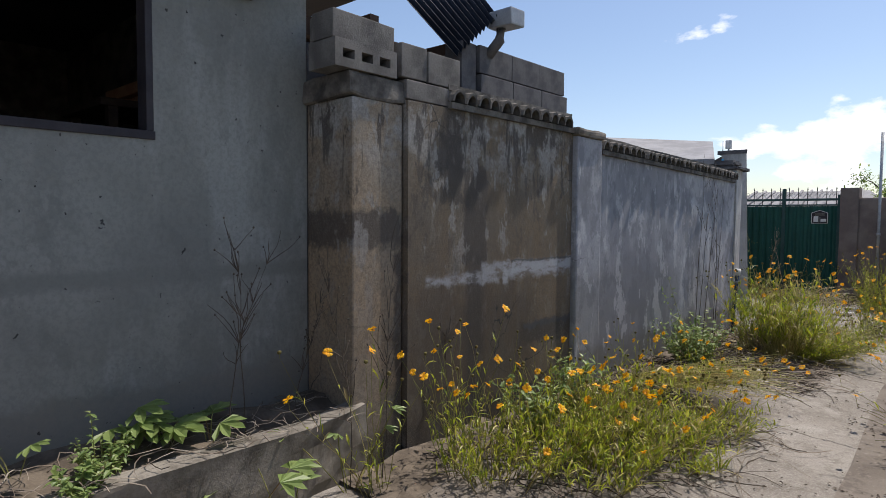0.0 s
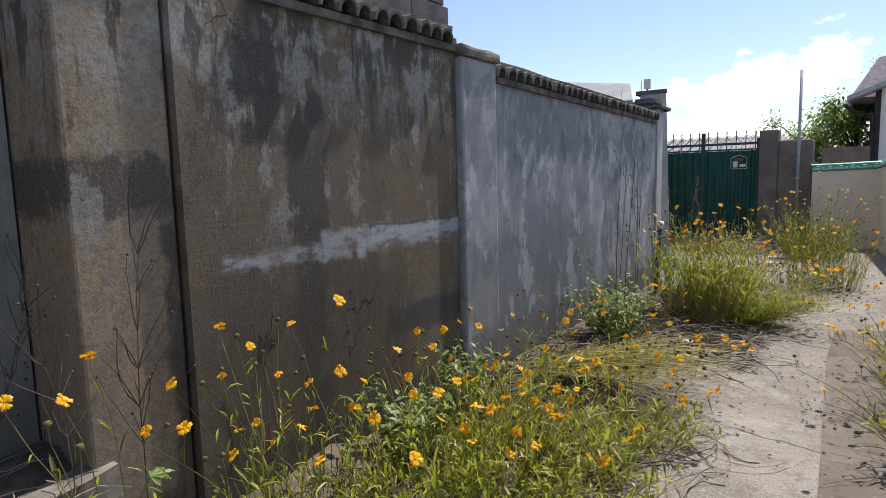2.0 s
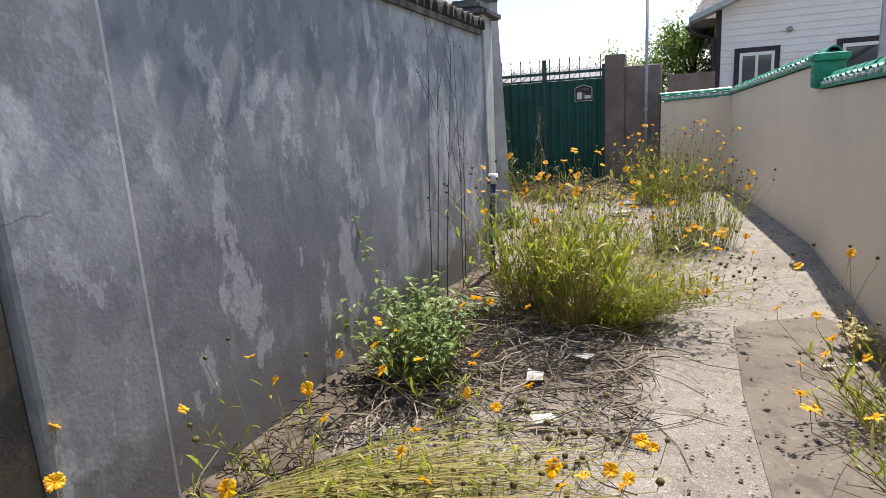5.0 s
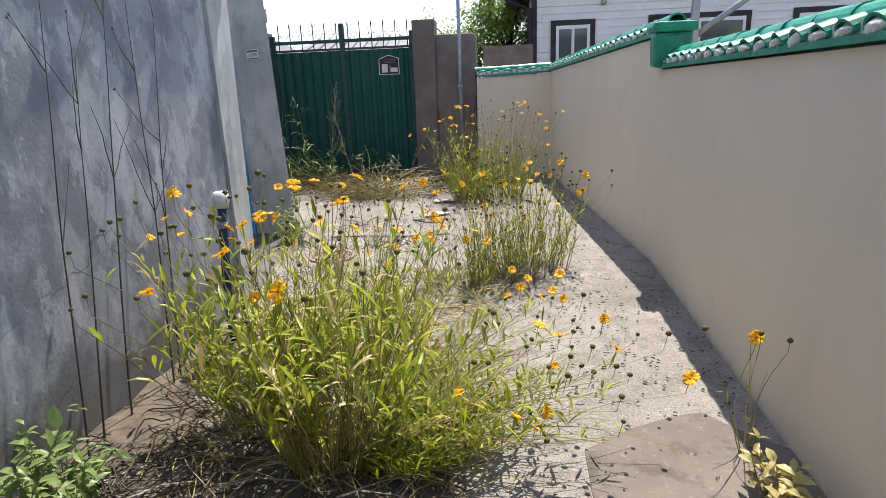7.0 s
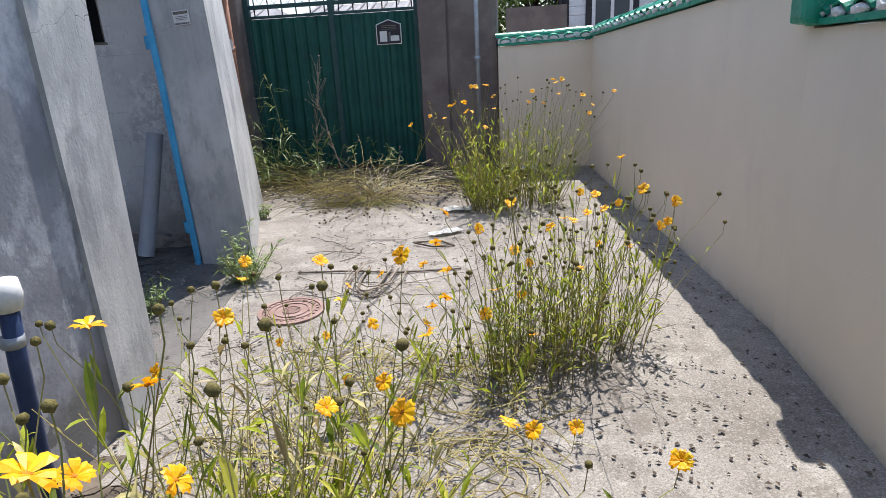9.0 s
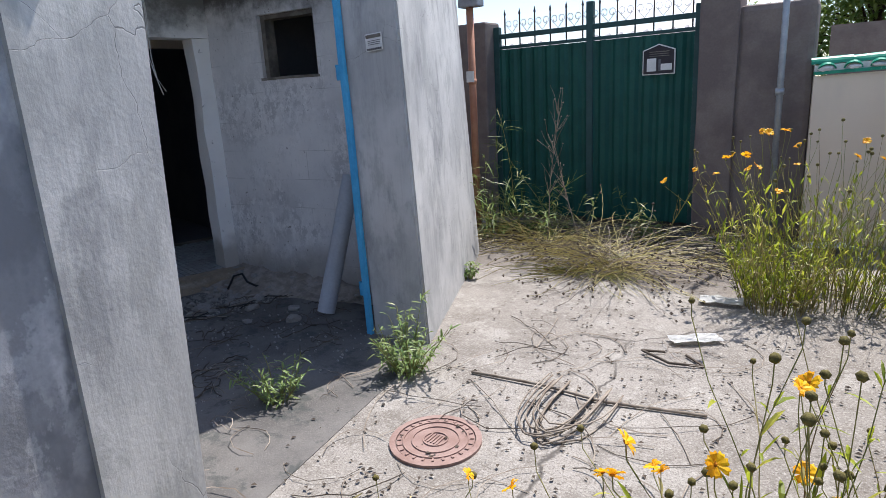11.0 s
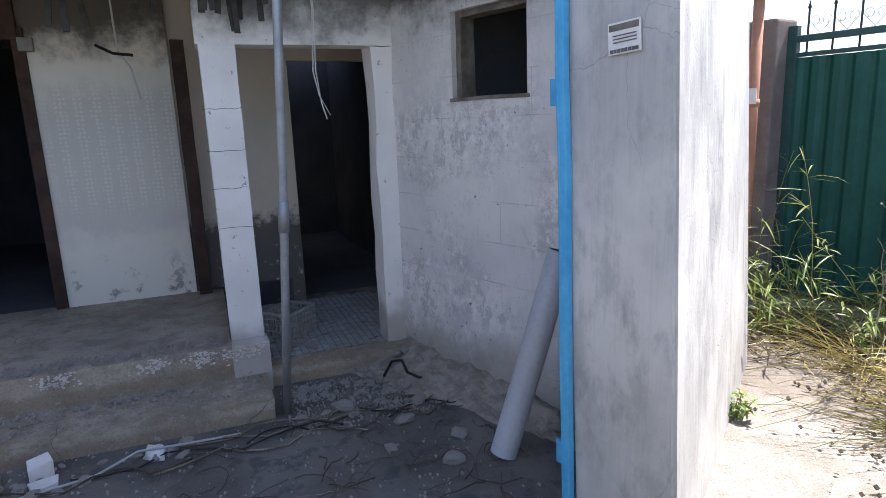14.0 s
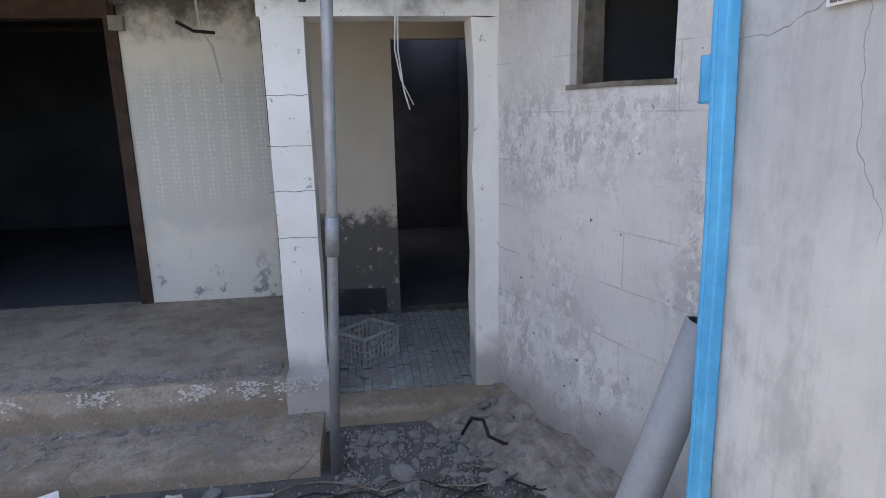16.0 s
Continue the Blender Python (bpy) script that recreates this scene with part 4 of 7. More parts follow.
# ---------------------------------------------------------------- gate at the far end
def far_gate():
    g = thing("gate", "dark green corrugated sheet gate with spiked top rail", "gate", (-0.6, 19.1, 0.0))
    v, f = [], []
    prof = ((0.0, 0.0), (0.03, -0.022), (0.075, -0.022), (0.105, 0.0))
    xs = []
    x = -1.02
    while x < 0.93:
        xs += [(x + a, b) for a, b in prof]
        x += 0.135
    xs = [q for q in xs if q[0] < 0.96]
    for qx, qy in xs:
        for z in (0.06, 0.9, 1.73):
            v += [(qx, qy, z), (qx, qy + 0.004, z)]
    for i in range(len(xs) - 1):
        for k in range(2):
            a, b = i * 6 + k * 2, (i + 1) * 6 + k * 2
            f += [(a, b, b + 2, a + 2), (a + 1, a + 3, b + 3, b + 1)]
        a, b = i * 6 + 4, (i + 1) * 6 + 4
        f.append((a, b, b + 1, a + 1))
    part("sheet", mesh_of("sheet", v, f, M["sheet"]), None, g)
    for z, h in ((0.08, 0.05), (0.9, 0.04), (1.66, 0.05)):
        part("frame_rail", cuboid(-1.02, 0.96, 0.006, 0.046, z, z + h, None, 0.004), M["sheet_dark"], g)
    part("top_rail", cuboid(-1.02, 0.95, -0.025, 0.025, 1.835, 1.88, None, 0.005), M["sheet_dark"], g)
    part("top_rail", cuboid(-1.02, 0.95, -0.02, 0.02, 1.735, 1.765, None, 0.005), M["sheet_dark"], g)
    for xx in (-1.0, -0.02, 0.94):
        part("gate_post", cuboid(xx - 0.032, xx + 0.032, -0.03, 0.035, 0.0, 2.08 if xx == -0.02 else 1.95, None, 0.006), M["sheet_dark"], g)
    for i in range(12):
        xx = -0.91 + i * 0.163
        if abs(xx + 0.02) < 0.06:
            continue
        vv, ff = tube_data([(xx, 0, 1.75), (xx, 0, 2.05), (xx, 0, 2.06), (xx, 0, 2.11)], [0.008, 0.008, 0.013, 0.001], 6)
        part("spike", mesh_of("spike", vv, ff, M["black"]), None, g)
        if i < 11:
            vv, ff = [], []
            for s in (-1, 1):
                c = (xx + 0.08 + s * 0.035, 0, 1.965)
                pts = [(c[0] + s * 0.034 * math.cos(k * 0.45) * (1 - k / 22), 0, c[2] + 0.042 * math.sin(k * 0.45) * (1 - k / 22)) for k in range(15)]
                tube_data(pts, 0.004, 4, vv, ff)
                tube_data([(c[0] + s * 0.034, 0, 1.965), (xx + 0.08, 0, 1.885)], 0.004, 4, vv, ff)
            part("scroll", mesh_of("scroll", vv, ff, M["steel"]), None, g)
    s = thing("house_sign", "small dark house-shaped sign with white border and window panels", "sign", (0.02, 19.06, 1.51))
    out = [(-0.14, -0.12), (0.14, -0.12), (0.14, 0.09), (0.0, 0.14), (-0.14, 0.09)]
    def plate(k, y0, y1, mat, nm):
        bm = bmesh.new()
        a = [bm.verts.new((p[0] * k, y0, p[1] * k)) for p in out]
        b = [bm.verts.new((p[0] * k, y1, p[1] * k)) for p in out]
        bm.faces.new(a)
        bm.faces.new(b[::-1])
        for i in range(5):
            bm.faces.new((a[i], b[i], b[(i + 1) % 5], a[(i + 1) % 5]))
        part(nm, bm, mat, s)
    plate(1.0, -0.004, 0.006, M["paper_white"], "border")
    plate(0.93, -0.008, -0.004, M["trim"], "panel")
    part("label_patch", cuboid(-0.10, -0.02, -0.011, -0.008, -0.09, 0.02), M["paper_white"], s)
    part("label_patch", cuboid(0.02, 0.115, -0.011, -0.008, -0.085, -0.03), M["paper_white"], s)
    part("label_bar", cuboid(0.0, 0.02, -0.012, -0.009, -0.09, 0.01), M["ink"], s)
    for k in range(3):
        part("label_bar", cuboid(-0.08, 0.09, -0.0105, -0.008, 0.035 + k * 0.018, 0.041 + k * 0.018), M["kerb"], s)
    # strip added to block the sunlit gap under the gate sheet
    tagged(part("gate_light_stop", rough_up(cuboid(-1.85, 1.0, 19.15, 19.22, -0.05, 0.11), 0.015, 0.12, 6), M["coping"]), "dark strip added behind the gate to stop light beneath it", "sill", kind="structure")
    # masonry beside the gate
    bm = cuboid(0.37, 0.67, 18.93, 19.3, -0.05, 2.07, None, 0.02)
    tagged(part("gate_pier", rough_up(bm, 0.008, 0.15, 5), M["post"]), "brown-grey masonry pier of the gate", "pier", kind="structure")
    bm = bmesh.new()
    cuboid(0.645, 1.21, 18.97, 19.25, -0.05, 1.88, bm, 0.05)
    tagged(part("wall_9", rough_up(bm, 0.008, 0.15, 5), M["post"]), "brown-grey wall stub with worn rounded top", "wall", kind="structure")
    bm = cuboid(-2.0, -1.63, 18.9, 19.2, -0.05, 2.0, None, 0.02)
    tagged(part("gate_pier_2", rough_up(bm, 0.008, 0.15, 5), M["post"]), "brown masonry pier on the house side", "pier", kind="structure")
    bm = cuboid(-8, -2.0, 19.05, 19.2, -0.05, 1.9)
    tagged(part("wall_10", bm, M["post"]), "brown yard wall past the gate", "wall", kind="structure")
    pole = thing("steel_pole", "thin grey steel pole standing by the pier", "pole", (1.0, 18.86, 0))
    tube("pole", [(0, 0, 0), (0, 0.01, 3.05)], 0.024, M["steel"], pole)
    tube("clip", [(-0.03, 0, 1.2), (0.03, 0, 1.2)], 0.03, M["steel"], pole)


far_gate()


# ---------------------------------------------------------------- the wall corner with the blue post
def corner_block():
    bm = leant(prism([(-0.316, 15.82), (-0.705, 15.82), (-0.715, 16.36), (-1.41, 17.65), (-1.055, 17.65)], -0.05, 2.52), -0.038, 0.0, lambda x, y: 1.0 + 0.3 * (y - 15.82))
    bmesh.ops.bevel(bm, geom=[e for e in bm.edges if abs(e.verts[0].co.z - e.verts[1].co.z) > 1], offset=0.015, segments=3, affect="EDGES")
    bmesh.ops.recalc_face_normals(bm, faces=bm.faces)
    tagged(part("wall_11", bm, M["brushed"]), "brushed grey render wall corner with fine cracks", "wall", kind="structure")
    bm = prism([(-0.40, 15.81), (-0.86, 15.81), (-0.86, 16.3), (-1.58, 17.66), (-1.2, 17.66)], 2.52, 2.58)
    tagged(part("wall_cap", bm, M["old_block"]), "dark concrete cap on the wall corner", "wall", kind="structure")
    p = thing("blue_gate_post", "sky blue painted steel angle with two hinges", "gate post", (-0.722, 15.80, 0.0))
    post = bmesh.new()
    cuboid(0.0, 0.024, -0.012, 0.016, 0.0, 2.45, post, 0.004)
    cuboid(-0.010, 0.002, -0.012, 0.03, 0.0, 2.45, post, 0.004)
    part("angle_bar", rough_up(post, 0.004, 0.12, 4), M["blue"], p)
    for z in (1.46, 0.27):
        hinge = part("hinge", cuboid(-0.036, -0.010, -0.006, 0.02, z - 0.04, z + 0.04, None, 0.005), M["blue"], p)
        tube("pin", [(-0.036, 0.006, z - 0.04), (-0.036, 0.006, z + 0.04)], 0.009, M["blue"], hinge)
    p.matrix_world = p.matrix_world @ pose(0, 0, 0, 0, -1.25, 0)
    n = thing("paper_notice", "faded white paper notice pasted on the render", "notice", (-0.535, 15.815, 1.592))
    part("sheet", cuboid(-0.066, 0.066, -0.004, -0.001, -0.055, 0.05), M["paper_white"], n)
    part("awning", prism([(-0.06, -0.006), (0.06, -0.006), (0.06, -0.004), (-0.06, -0.004)], 0.022, 0.043), M["kerb"], n)
    for k in range(3):
        part("text_bar", cuboid(-0.045, 0.05, -0.0065, -0.004, 0.004 - k * 0.011, 0.0075 - k * 0.011), M["ink"], n)
    for k in range(8):
        part("text_bar", cuboid(-0.058 + k * 0.0148, -0.047 + k * 0.0148, -0.0065, -0.004, -0.05, -0.038), M["old_block"], n)
    n.matrix_world = n.matrix_world @ pose(0, 0, 0, 0, -3, 0) @ Matrix.Diagonal((0.8, 1, 0.8, 1))
    box = thing("meter_box", "small white meter box on a bracket", "meter box", (-0.70, 15.85, 2.58))
    part("box", cuboid(-0.045, 0.045, -0.03, 0.03, 0.03, 0.17, None, 0.008), M["white_plastic"], box)
    part("bracket", cuboid(-0.012, 0.012, -0.012, 0.012, -0.0, 0.03), M["steel"], box)
    tube("rod", [(-0.09, 0.0, 0.0), (-0.09, 0.0, 0.17)], 0.006, M["steel"], box, 6)
    pipe = thing("copper_pipe", "rusty copper-brown drain pipe with grey junction box", "pipe", (-1.53, 18.45, 0.0))
    tube("pipe", [(0, 0, 0), (0.0, 0, 1.2), (0.0, 0, 2.08)], 0.035, M["rust"], pipe)
    part("junction_box", cuboid(-0.09, 0.12, -0.06, 0.06, 2.08, 2.25, None, 0.012), M["steel"], pipe)
    part("tag", cuboid(-0.04, 0.04, -0.042, -0.036, 1.42, 1.52), M["paper_white"], pipe)
    for z in (0.5, 1.4):
        tube("collar", [(0, 0, z), (0, 0, z + 0.05)], 0.041, M["rust"], pipe)


corner_block()


# ---------------------------------------------------------------- the derelict house in the yard
UX, UY = 0.26, 0.9656


def H(a, b):
    """Plan place in the house's own axes: a along its front, b out of it."""
    return (-2.49 + a * UX + b * UY, 15.44 + a * UY - b * UX)


def hbox(a0, a1, b0, b1, z0, z1, bm=None, z1b=None):
    return prism([H(a0, b0), H(a0, b1), H(a1, b1), H(a1, b0)], z0, z1 if z1b is None else [z1, z1, z1b, z1b], bm)


def worn(bm, amount=0.012, cell=0.08, scale=8):
    bmesh.ops.recalc_face_normals(bm, faces=bm.faces)
    return rough_up(bm, amount, cell, scale)


def yard_house():
    tagged(part("porch", worn(hbox(-3.6, -0.19, -1.3, 0.0, -0.05, 0.285), 0.008, 0.12, 6), M["tread"]), "dusty cement porch with chipped white edge", "porch", kind="structure")
    tagged(part("porch_step", worn(hbox(-3.6, -0.03, 0.002, 0.35, -0.05, 0.10), 0.009, 0.1, 6), M["tread"]), "low worn cement step before the porch", "step", kind="structure")
    tagged(part("porch_corner", worn(hbox(-0.188, 0.0, -0.16, 0.0, 0.0, 0.275), 0.007, 0.08, 9), M["white"]), "chipped base of the porch column", "porch", kind="structure")
    # flakes of white paint on the porch edge
    rnd = random.Random(7)
    v, f = [], []
    for k in range(420):
        a = rnd.choice((-0.09, -0.12, -0.2, -0.31, -0.36, -0.55, -0.6, -0.95, -1.0, -1.02, -1.35, -1.6)) + rnd.gauss(0, 0.035)
        z = 0.245 + rnd.gauss(0, 0.022)
        z = min(0.278, max(0.15, z))
        s = rnd.uniform(0.003, 0.013)
        c, base = H(a, 0.0115), len(v)
        for q in range(6):
            w = q * math.pi / 3
            r = s * rnd.uniform(0.5, 1.1)
            p = (c[0] + UX * r * math.cos(w), c[1] + UY * r * math.cos(w))
            v.append((p[0], p[1], z + r * 0.7 * math.sin(w)))
        f.append(tuple(range(base, base + 6)))
    tagged(part("paint_flakes", mesh_of("paint_flakes", v, f, M["mortar"])), "flakes of old white paint left on the porch edge", "paint", kind="stuff")
    # separate floor in the shade tone, so the doorway reads unlit
    tagged(part("room_floor_2", hbox(0.38, 1.25, -4.2, -1.412, -0.05, 0.112), M["inside"]), "bare floor of the back room, its shade put into the colour", "floor", kind="structure")
    tagged(part("entry_floor", hbox(-0.185, 1.3, -1.41, -0.14, -0.05, 0.115), M["kerb"]), "pale mosaic floor of the entrance", "floor", kind="structure")
    tagged(part("entry_sill", worn(hbox(0.0, 0.80, -0.14, -0.03, -0.05, 0.118), 0.008, 0.08, 8), M["tread"]), "worn cement sill under the entrance", "sill", kind="structure")
    # back wall of the porch and entrance, with two dark doorways
    bm = bmesh.new()
    hbox(-1.14, -0.36, -1.36, -1.26, 0.285, 2.25, bm)
    hbox(-3.6, -2.4, -1.36, -1.26, 0.285, 2.25, bm)
    hbox(-2.4, -1.14, -1.36, -1.26, 2.02, 2.25, bm)
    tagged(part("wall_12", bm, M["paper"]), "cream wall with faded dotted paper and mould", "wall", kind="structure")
    bm = bmesh.new()
    hbox(-0.36, 0.39, -1.40, -1.30, 0.1, 2.25, bm)
    hbox(1.12, 1.35, -1.40, -1.30, 0.1, 2.25, bm)
    hbox(0.39, 1.12, -1.40, -1.30, 1.84, 2.25, bm)
    tagged(part("wall_13", bm, M["damp"]), "cream entrance wall with black damp at the foot", "wall", kind="structure")
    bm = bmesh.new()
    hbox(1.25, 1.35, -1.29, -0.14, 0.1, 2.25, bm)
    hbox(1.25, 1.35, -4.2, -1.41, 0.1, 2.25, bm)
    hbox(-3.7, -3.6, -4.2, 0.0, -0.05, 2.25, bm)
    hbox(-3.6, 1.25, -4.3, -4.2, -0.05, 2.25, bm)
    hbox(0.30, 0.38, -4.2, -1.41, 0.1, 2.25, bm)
    tagged(part("wall_14", bm, M["inside"]), "walls of the empty rooms, coloured dark for shade", "wall", kind="structure")
    tagged(part("room_floor", hbox(-3.6, 0.3, -4.2, -1.3, -0.05, 0.29), M["inside"]), "littered floor of the empty room, coloured dark for shade", "floor", kind="structure")
    # front: column, beam, jamb
    col = bmesh.new()
    hbox(-0.187, -0.015, -0.30, -0.11, 0.275, 1.80, col)
    tagged(part("column", worn(col, 0.004, 0.1, 9), M["white"]), "white painted block column with cracked joints", "column", kind="structure")
    column = bpy.data.objects["column"]
    for z in (0.885, 1.09, 1.28, 1.49):
        vv, ff = [], []
        pts = [(*H(-0.20 + k * 0.0308, -0.1065), z + 0.006 * noise.noise((k * 0.9, z * 5, 1))) for k in range(7)]
        tube_data(pts, 0.0011, 4, vv, ff)
        part("joint", mesh_of("joint", vv, ff, M["old_block"]), None, column)
    beam = bmesh.new()
    hbox(-0.20, 0.80, -0.30, -0.115, 1.80, 2.25, beam)
    tagged(part("beam", worn(beam, 0.006, 0.15, 6), M["white"]), "chipped white beam over the entrance", "beam", kind="structure")
    jamb = bmesh.new()
    hbox(0.685, 0.81, -0.30, -0.12, 0.1, 1.80, jamb)
    tagged(part("jamb", worn(jamb, 0.014, 0.06, 10), M["white"]), "broken white door jamb", "jamb", kind="structure")
    fill = bmesh.new()
    prism([H(0.81, -0.30), H(0.81, -0.125), (-2.34, 16.26), (-2.2, 16.6), H(1.35, -0.30)], 0.0, 2.25, fill)
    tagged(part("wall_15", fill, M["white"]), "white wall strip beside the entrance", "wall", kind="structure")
    # wall with the small window
    wl = lambda x: 16.315 + 0.079 * (x + 1.425)
    def strip(x0, x1, z0, z1, bm):
        prism([(x0, wl(x0)), (x1, wl(x1)), (x1, wl(x1) + 0.14), (x0, wl(x0) + 0.14)], z0, z1, bm)
    bm = bmesh.new()
    strip(-2.42, -1.91, 0, 2.35, bm)
    strip(-1.425, -0.76, 0, 2.35, bm)
    strip(-1.91, -1.425, 0, 1.49, bm)
    strip(-1.91, -1.425, 1.90, 2.35, bm)
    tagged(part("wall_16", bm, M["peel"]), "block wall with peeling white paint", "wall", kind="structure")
    w = thing("window_2", "small unglazed window opening with cement reveal", "window", (-1.667, wl(-1.667), 1.69), kind="structure", turn=math.degrees(math.atan(0.079)))
    for nm, b in (("window_sill", (-0.255, 0.255, -0.008, 0.10, -0.212, -0.195)), ("frame_side", (-0.243, -0.205, 0.03, 0.12, -0.195, 0.21)),
                  ("frame_side", (0.215, 0.243, 0.03, 0.12, -0.195, 0.21)), ("frame_top", (-0.205, 0.215, 0.03, 0.12, 0.18, 0.21))):
        part(nm, worn(cuboid(*b), 0.004, 0.08, 9), M["kerb"], w)
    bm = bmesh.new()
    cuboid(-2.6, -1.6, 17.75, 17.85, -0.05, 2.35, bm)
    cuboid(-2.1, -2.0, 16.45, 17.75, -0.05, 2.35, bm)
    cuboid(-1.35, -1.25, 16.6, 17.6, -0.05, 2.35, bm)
    tagged(part("wall_17", bm, M["inside"]), "walls behind the small window, coloured dark for shade", "wall", kind="structure")
    # dirt and broken plaster banked against that wall
    bm = bmesh.new()
    g = {}
    for i in range(49):
        for j in range(17):
            u, q = i / 48, j / 16
            x = -2.46 + u * 1.68
            reach = 0.17 + 0.26 * (1 - u) ** 1.5 + 0.05 * noise.noise((u * 9, 3, 1))
            y = wl(x) + 0.01 - q * reach
            h = (0.135 - 0.075 * u) * (1 - q) ** 1.1 * (1 + 0.35 * noise.noise((x * 5, y * 5, 2)))
            h += (0.030 * noise.noise((x * 13, y * 13, 7)) + 0.014 * noise.noise((x * 33, y * 33, 4))) * (1 - 0.6 * q)
            g[i, j] = bm.verts.new((x, y, max(h, -0.02) - (0.02 if j == 16 else 0)))
    for i in range(48):
        for j in range(16):
            bm.faces.new((g[i, j], g[i + 1, j], g[i + 1, j + 1], g[i, j + 1]))
    bmesh.ops.recalc_face_normals(bm, faces=bm.faces)
    tagged(part("dirt_bank", bm, M["mound"]), "dry dirt and broken plaster banked against the wall", "rubble", kind="stuff")
    # roof over all, with its broken soffit
    # the overhang past the porch is unseen, lengthened to shade the upper walls
    bm = prism([H(-3.9, 0.55), H(-0.3, 0.55), (-1.75, 15.62), (-0.78, 15.86), (-0.9, 16.6), (-1.65, 17.9), (-4.2, 17.95), H(0.5, -4.4), H(-3.9, -4.4)], 2.26, 2.36)
    tagged(part("ceiling_2", bm, M["lath"]), "dark soffit of the eave, its unseen porch overhang added for shade", "ceiling", kind="structure")
    bm = prism([H(-3.9, 0.58), H(-0.3, 0.58), (-1.75, 15.58), (-0.9, 15.8), (-1.65, 17.9), (-4.2, 17.95), H(-3.9, -4.4)], 2.37, [2.46, 2.46, 2.46, 2.46, 3.0, 3.3, 3.3])
    tagged(part("roof", bm, M["roof"]), "grey house roof over the porch", "roof", kind="structure")
    # doorway of the dark room: brown frame
    d = thing("door_frame", "brown door frame without a door", "door frame", (*H(-1.77, -1.26), 0.285), turn=math.degrees(math.atan2(UY, UX)))
    for nm, b in (("frame_side", (0.56, 0.63, -0.02, 0.10, 0.0, 1.74)), ("frame_side", (-0.63, -0.56, -0.02, 0.10, 0.0, 1.74)), ("frame_head", (-0.60, 0.60, -0.03, 0.10, 1.67, 1.95))):
        part(nm, cuboid(*b, None, 0.005), M["wood"], d)
    part("bracket", cuboid(0.60, 0.68, -0.06, -0.02, 1.60, 1.68, None, 0.006), M["rubble"], d)
    lean = thing("wooden_post", "dark brown timber post leaning by the wall", "post", (*H(-0.30, -1.20), 0.2))
    part("post", worn(prism([(-0.04, -0.03), (0.04, -0.03), (0.04, 0.03), (-0.04, 0.03)], 0, 1.75), 0.006, 0.1, 5), M["wood"], lean)
    lean.matrix_world = lean.matrix_world @ pose(0, 0, 0, 2.5, 0, 75)


yard_house()


def mosaic():
    """Small uneven floor tiles of the entrance, some lifted or lost."""
    floor = bpy.data.objects["entry_floor"]
    rnd = random.Random(3)
    v, f = [], []
    for i in range(31):
        for j in range(52):
            if rnd.random() < 0.04:
                continue
            a, b = 0.005 + i * 0.0405, -0.155 - j * 0.0215 - (0.0107 if i % 2 else 0)
            if b < -1.28:
                continue
            turn, z = rnd.uniform(-0.09, 0.09), 0.1155 + rnd.uniform(0.0, 0.0015)
            k = len(v)
            for s, h in ((1.0, 0.0), (0.9, 0.004)):
                for da, db in ((-0.0185, -0.0092), (0.0185, -0.0092), (0.0185, 0.0092), (-0.0185, 0.0092)):
                    da, db = da * s, db * s
                    v.append((*H(a + da - db * turn, b + db + da * turn), z + h))
            f += [(k + 4, k + 5, k + 6, k + 7), (k, k + 1, k + 5, k + 4), (k + 1, k + 2, k + 6, k + 5), (k + 2, k + 3, k + 7, k + 6), (k + 3, k, k + 4, k + 7)]
    tagged(part("mosaic_tiles", mesh_of("mosaic_tiles", v, f, M["mosaic"]), None, floor), kind="stuff")


t = Tree("grey_blue_mosaic")
rr = t.put("ShaderNodeNewGeometry").outputs["Random Per Island"]
M["mosaic"] = t.finish(t.mix(t.step(t.noise(4, 4), 0.35, 0.65, 0, 0.5), t.mix(rr, (0.36, 0.38, 0.38), (0.24, 0.26, 0.27)), (0.22, 0.20, 0.17)), 0.5, t.noise(60, 3), 0.2)
mosaic()


# ---------------------------------------------------------------- loose things in the yard
M["crate"] = plain("dusty_grey_plastic", (0.34, 0.335, 0.325), (0.46, 0.45, 0.43), 0.6, 8, 60, 0.1)


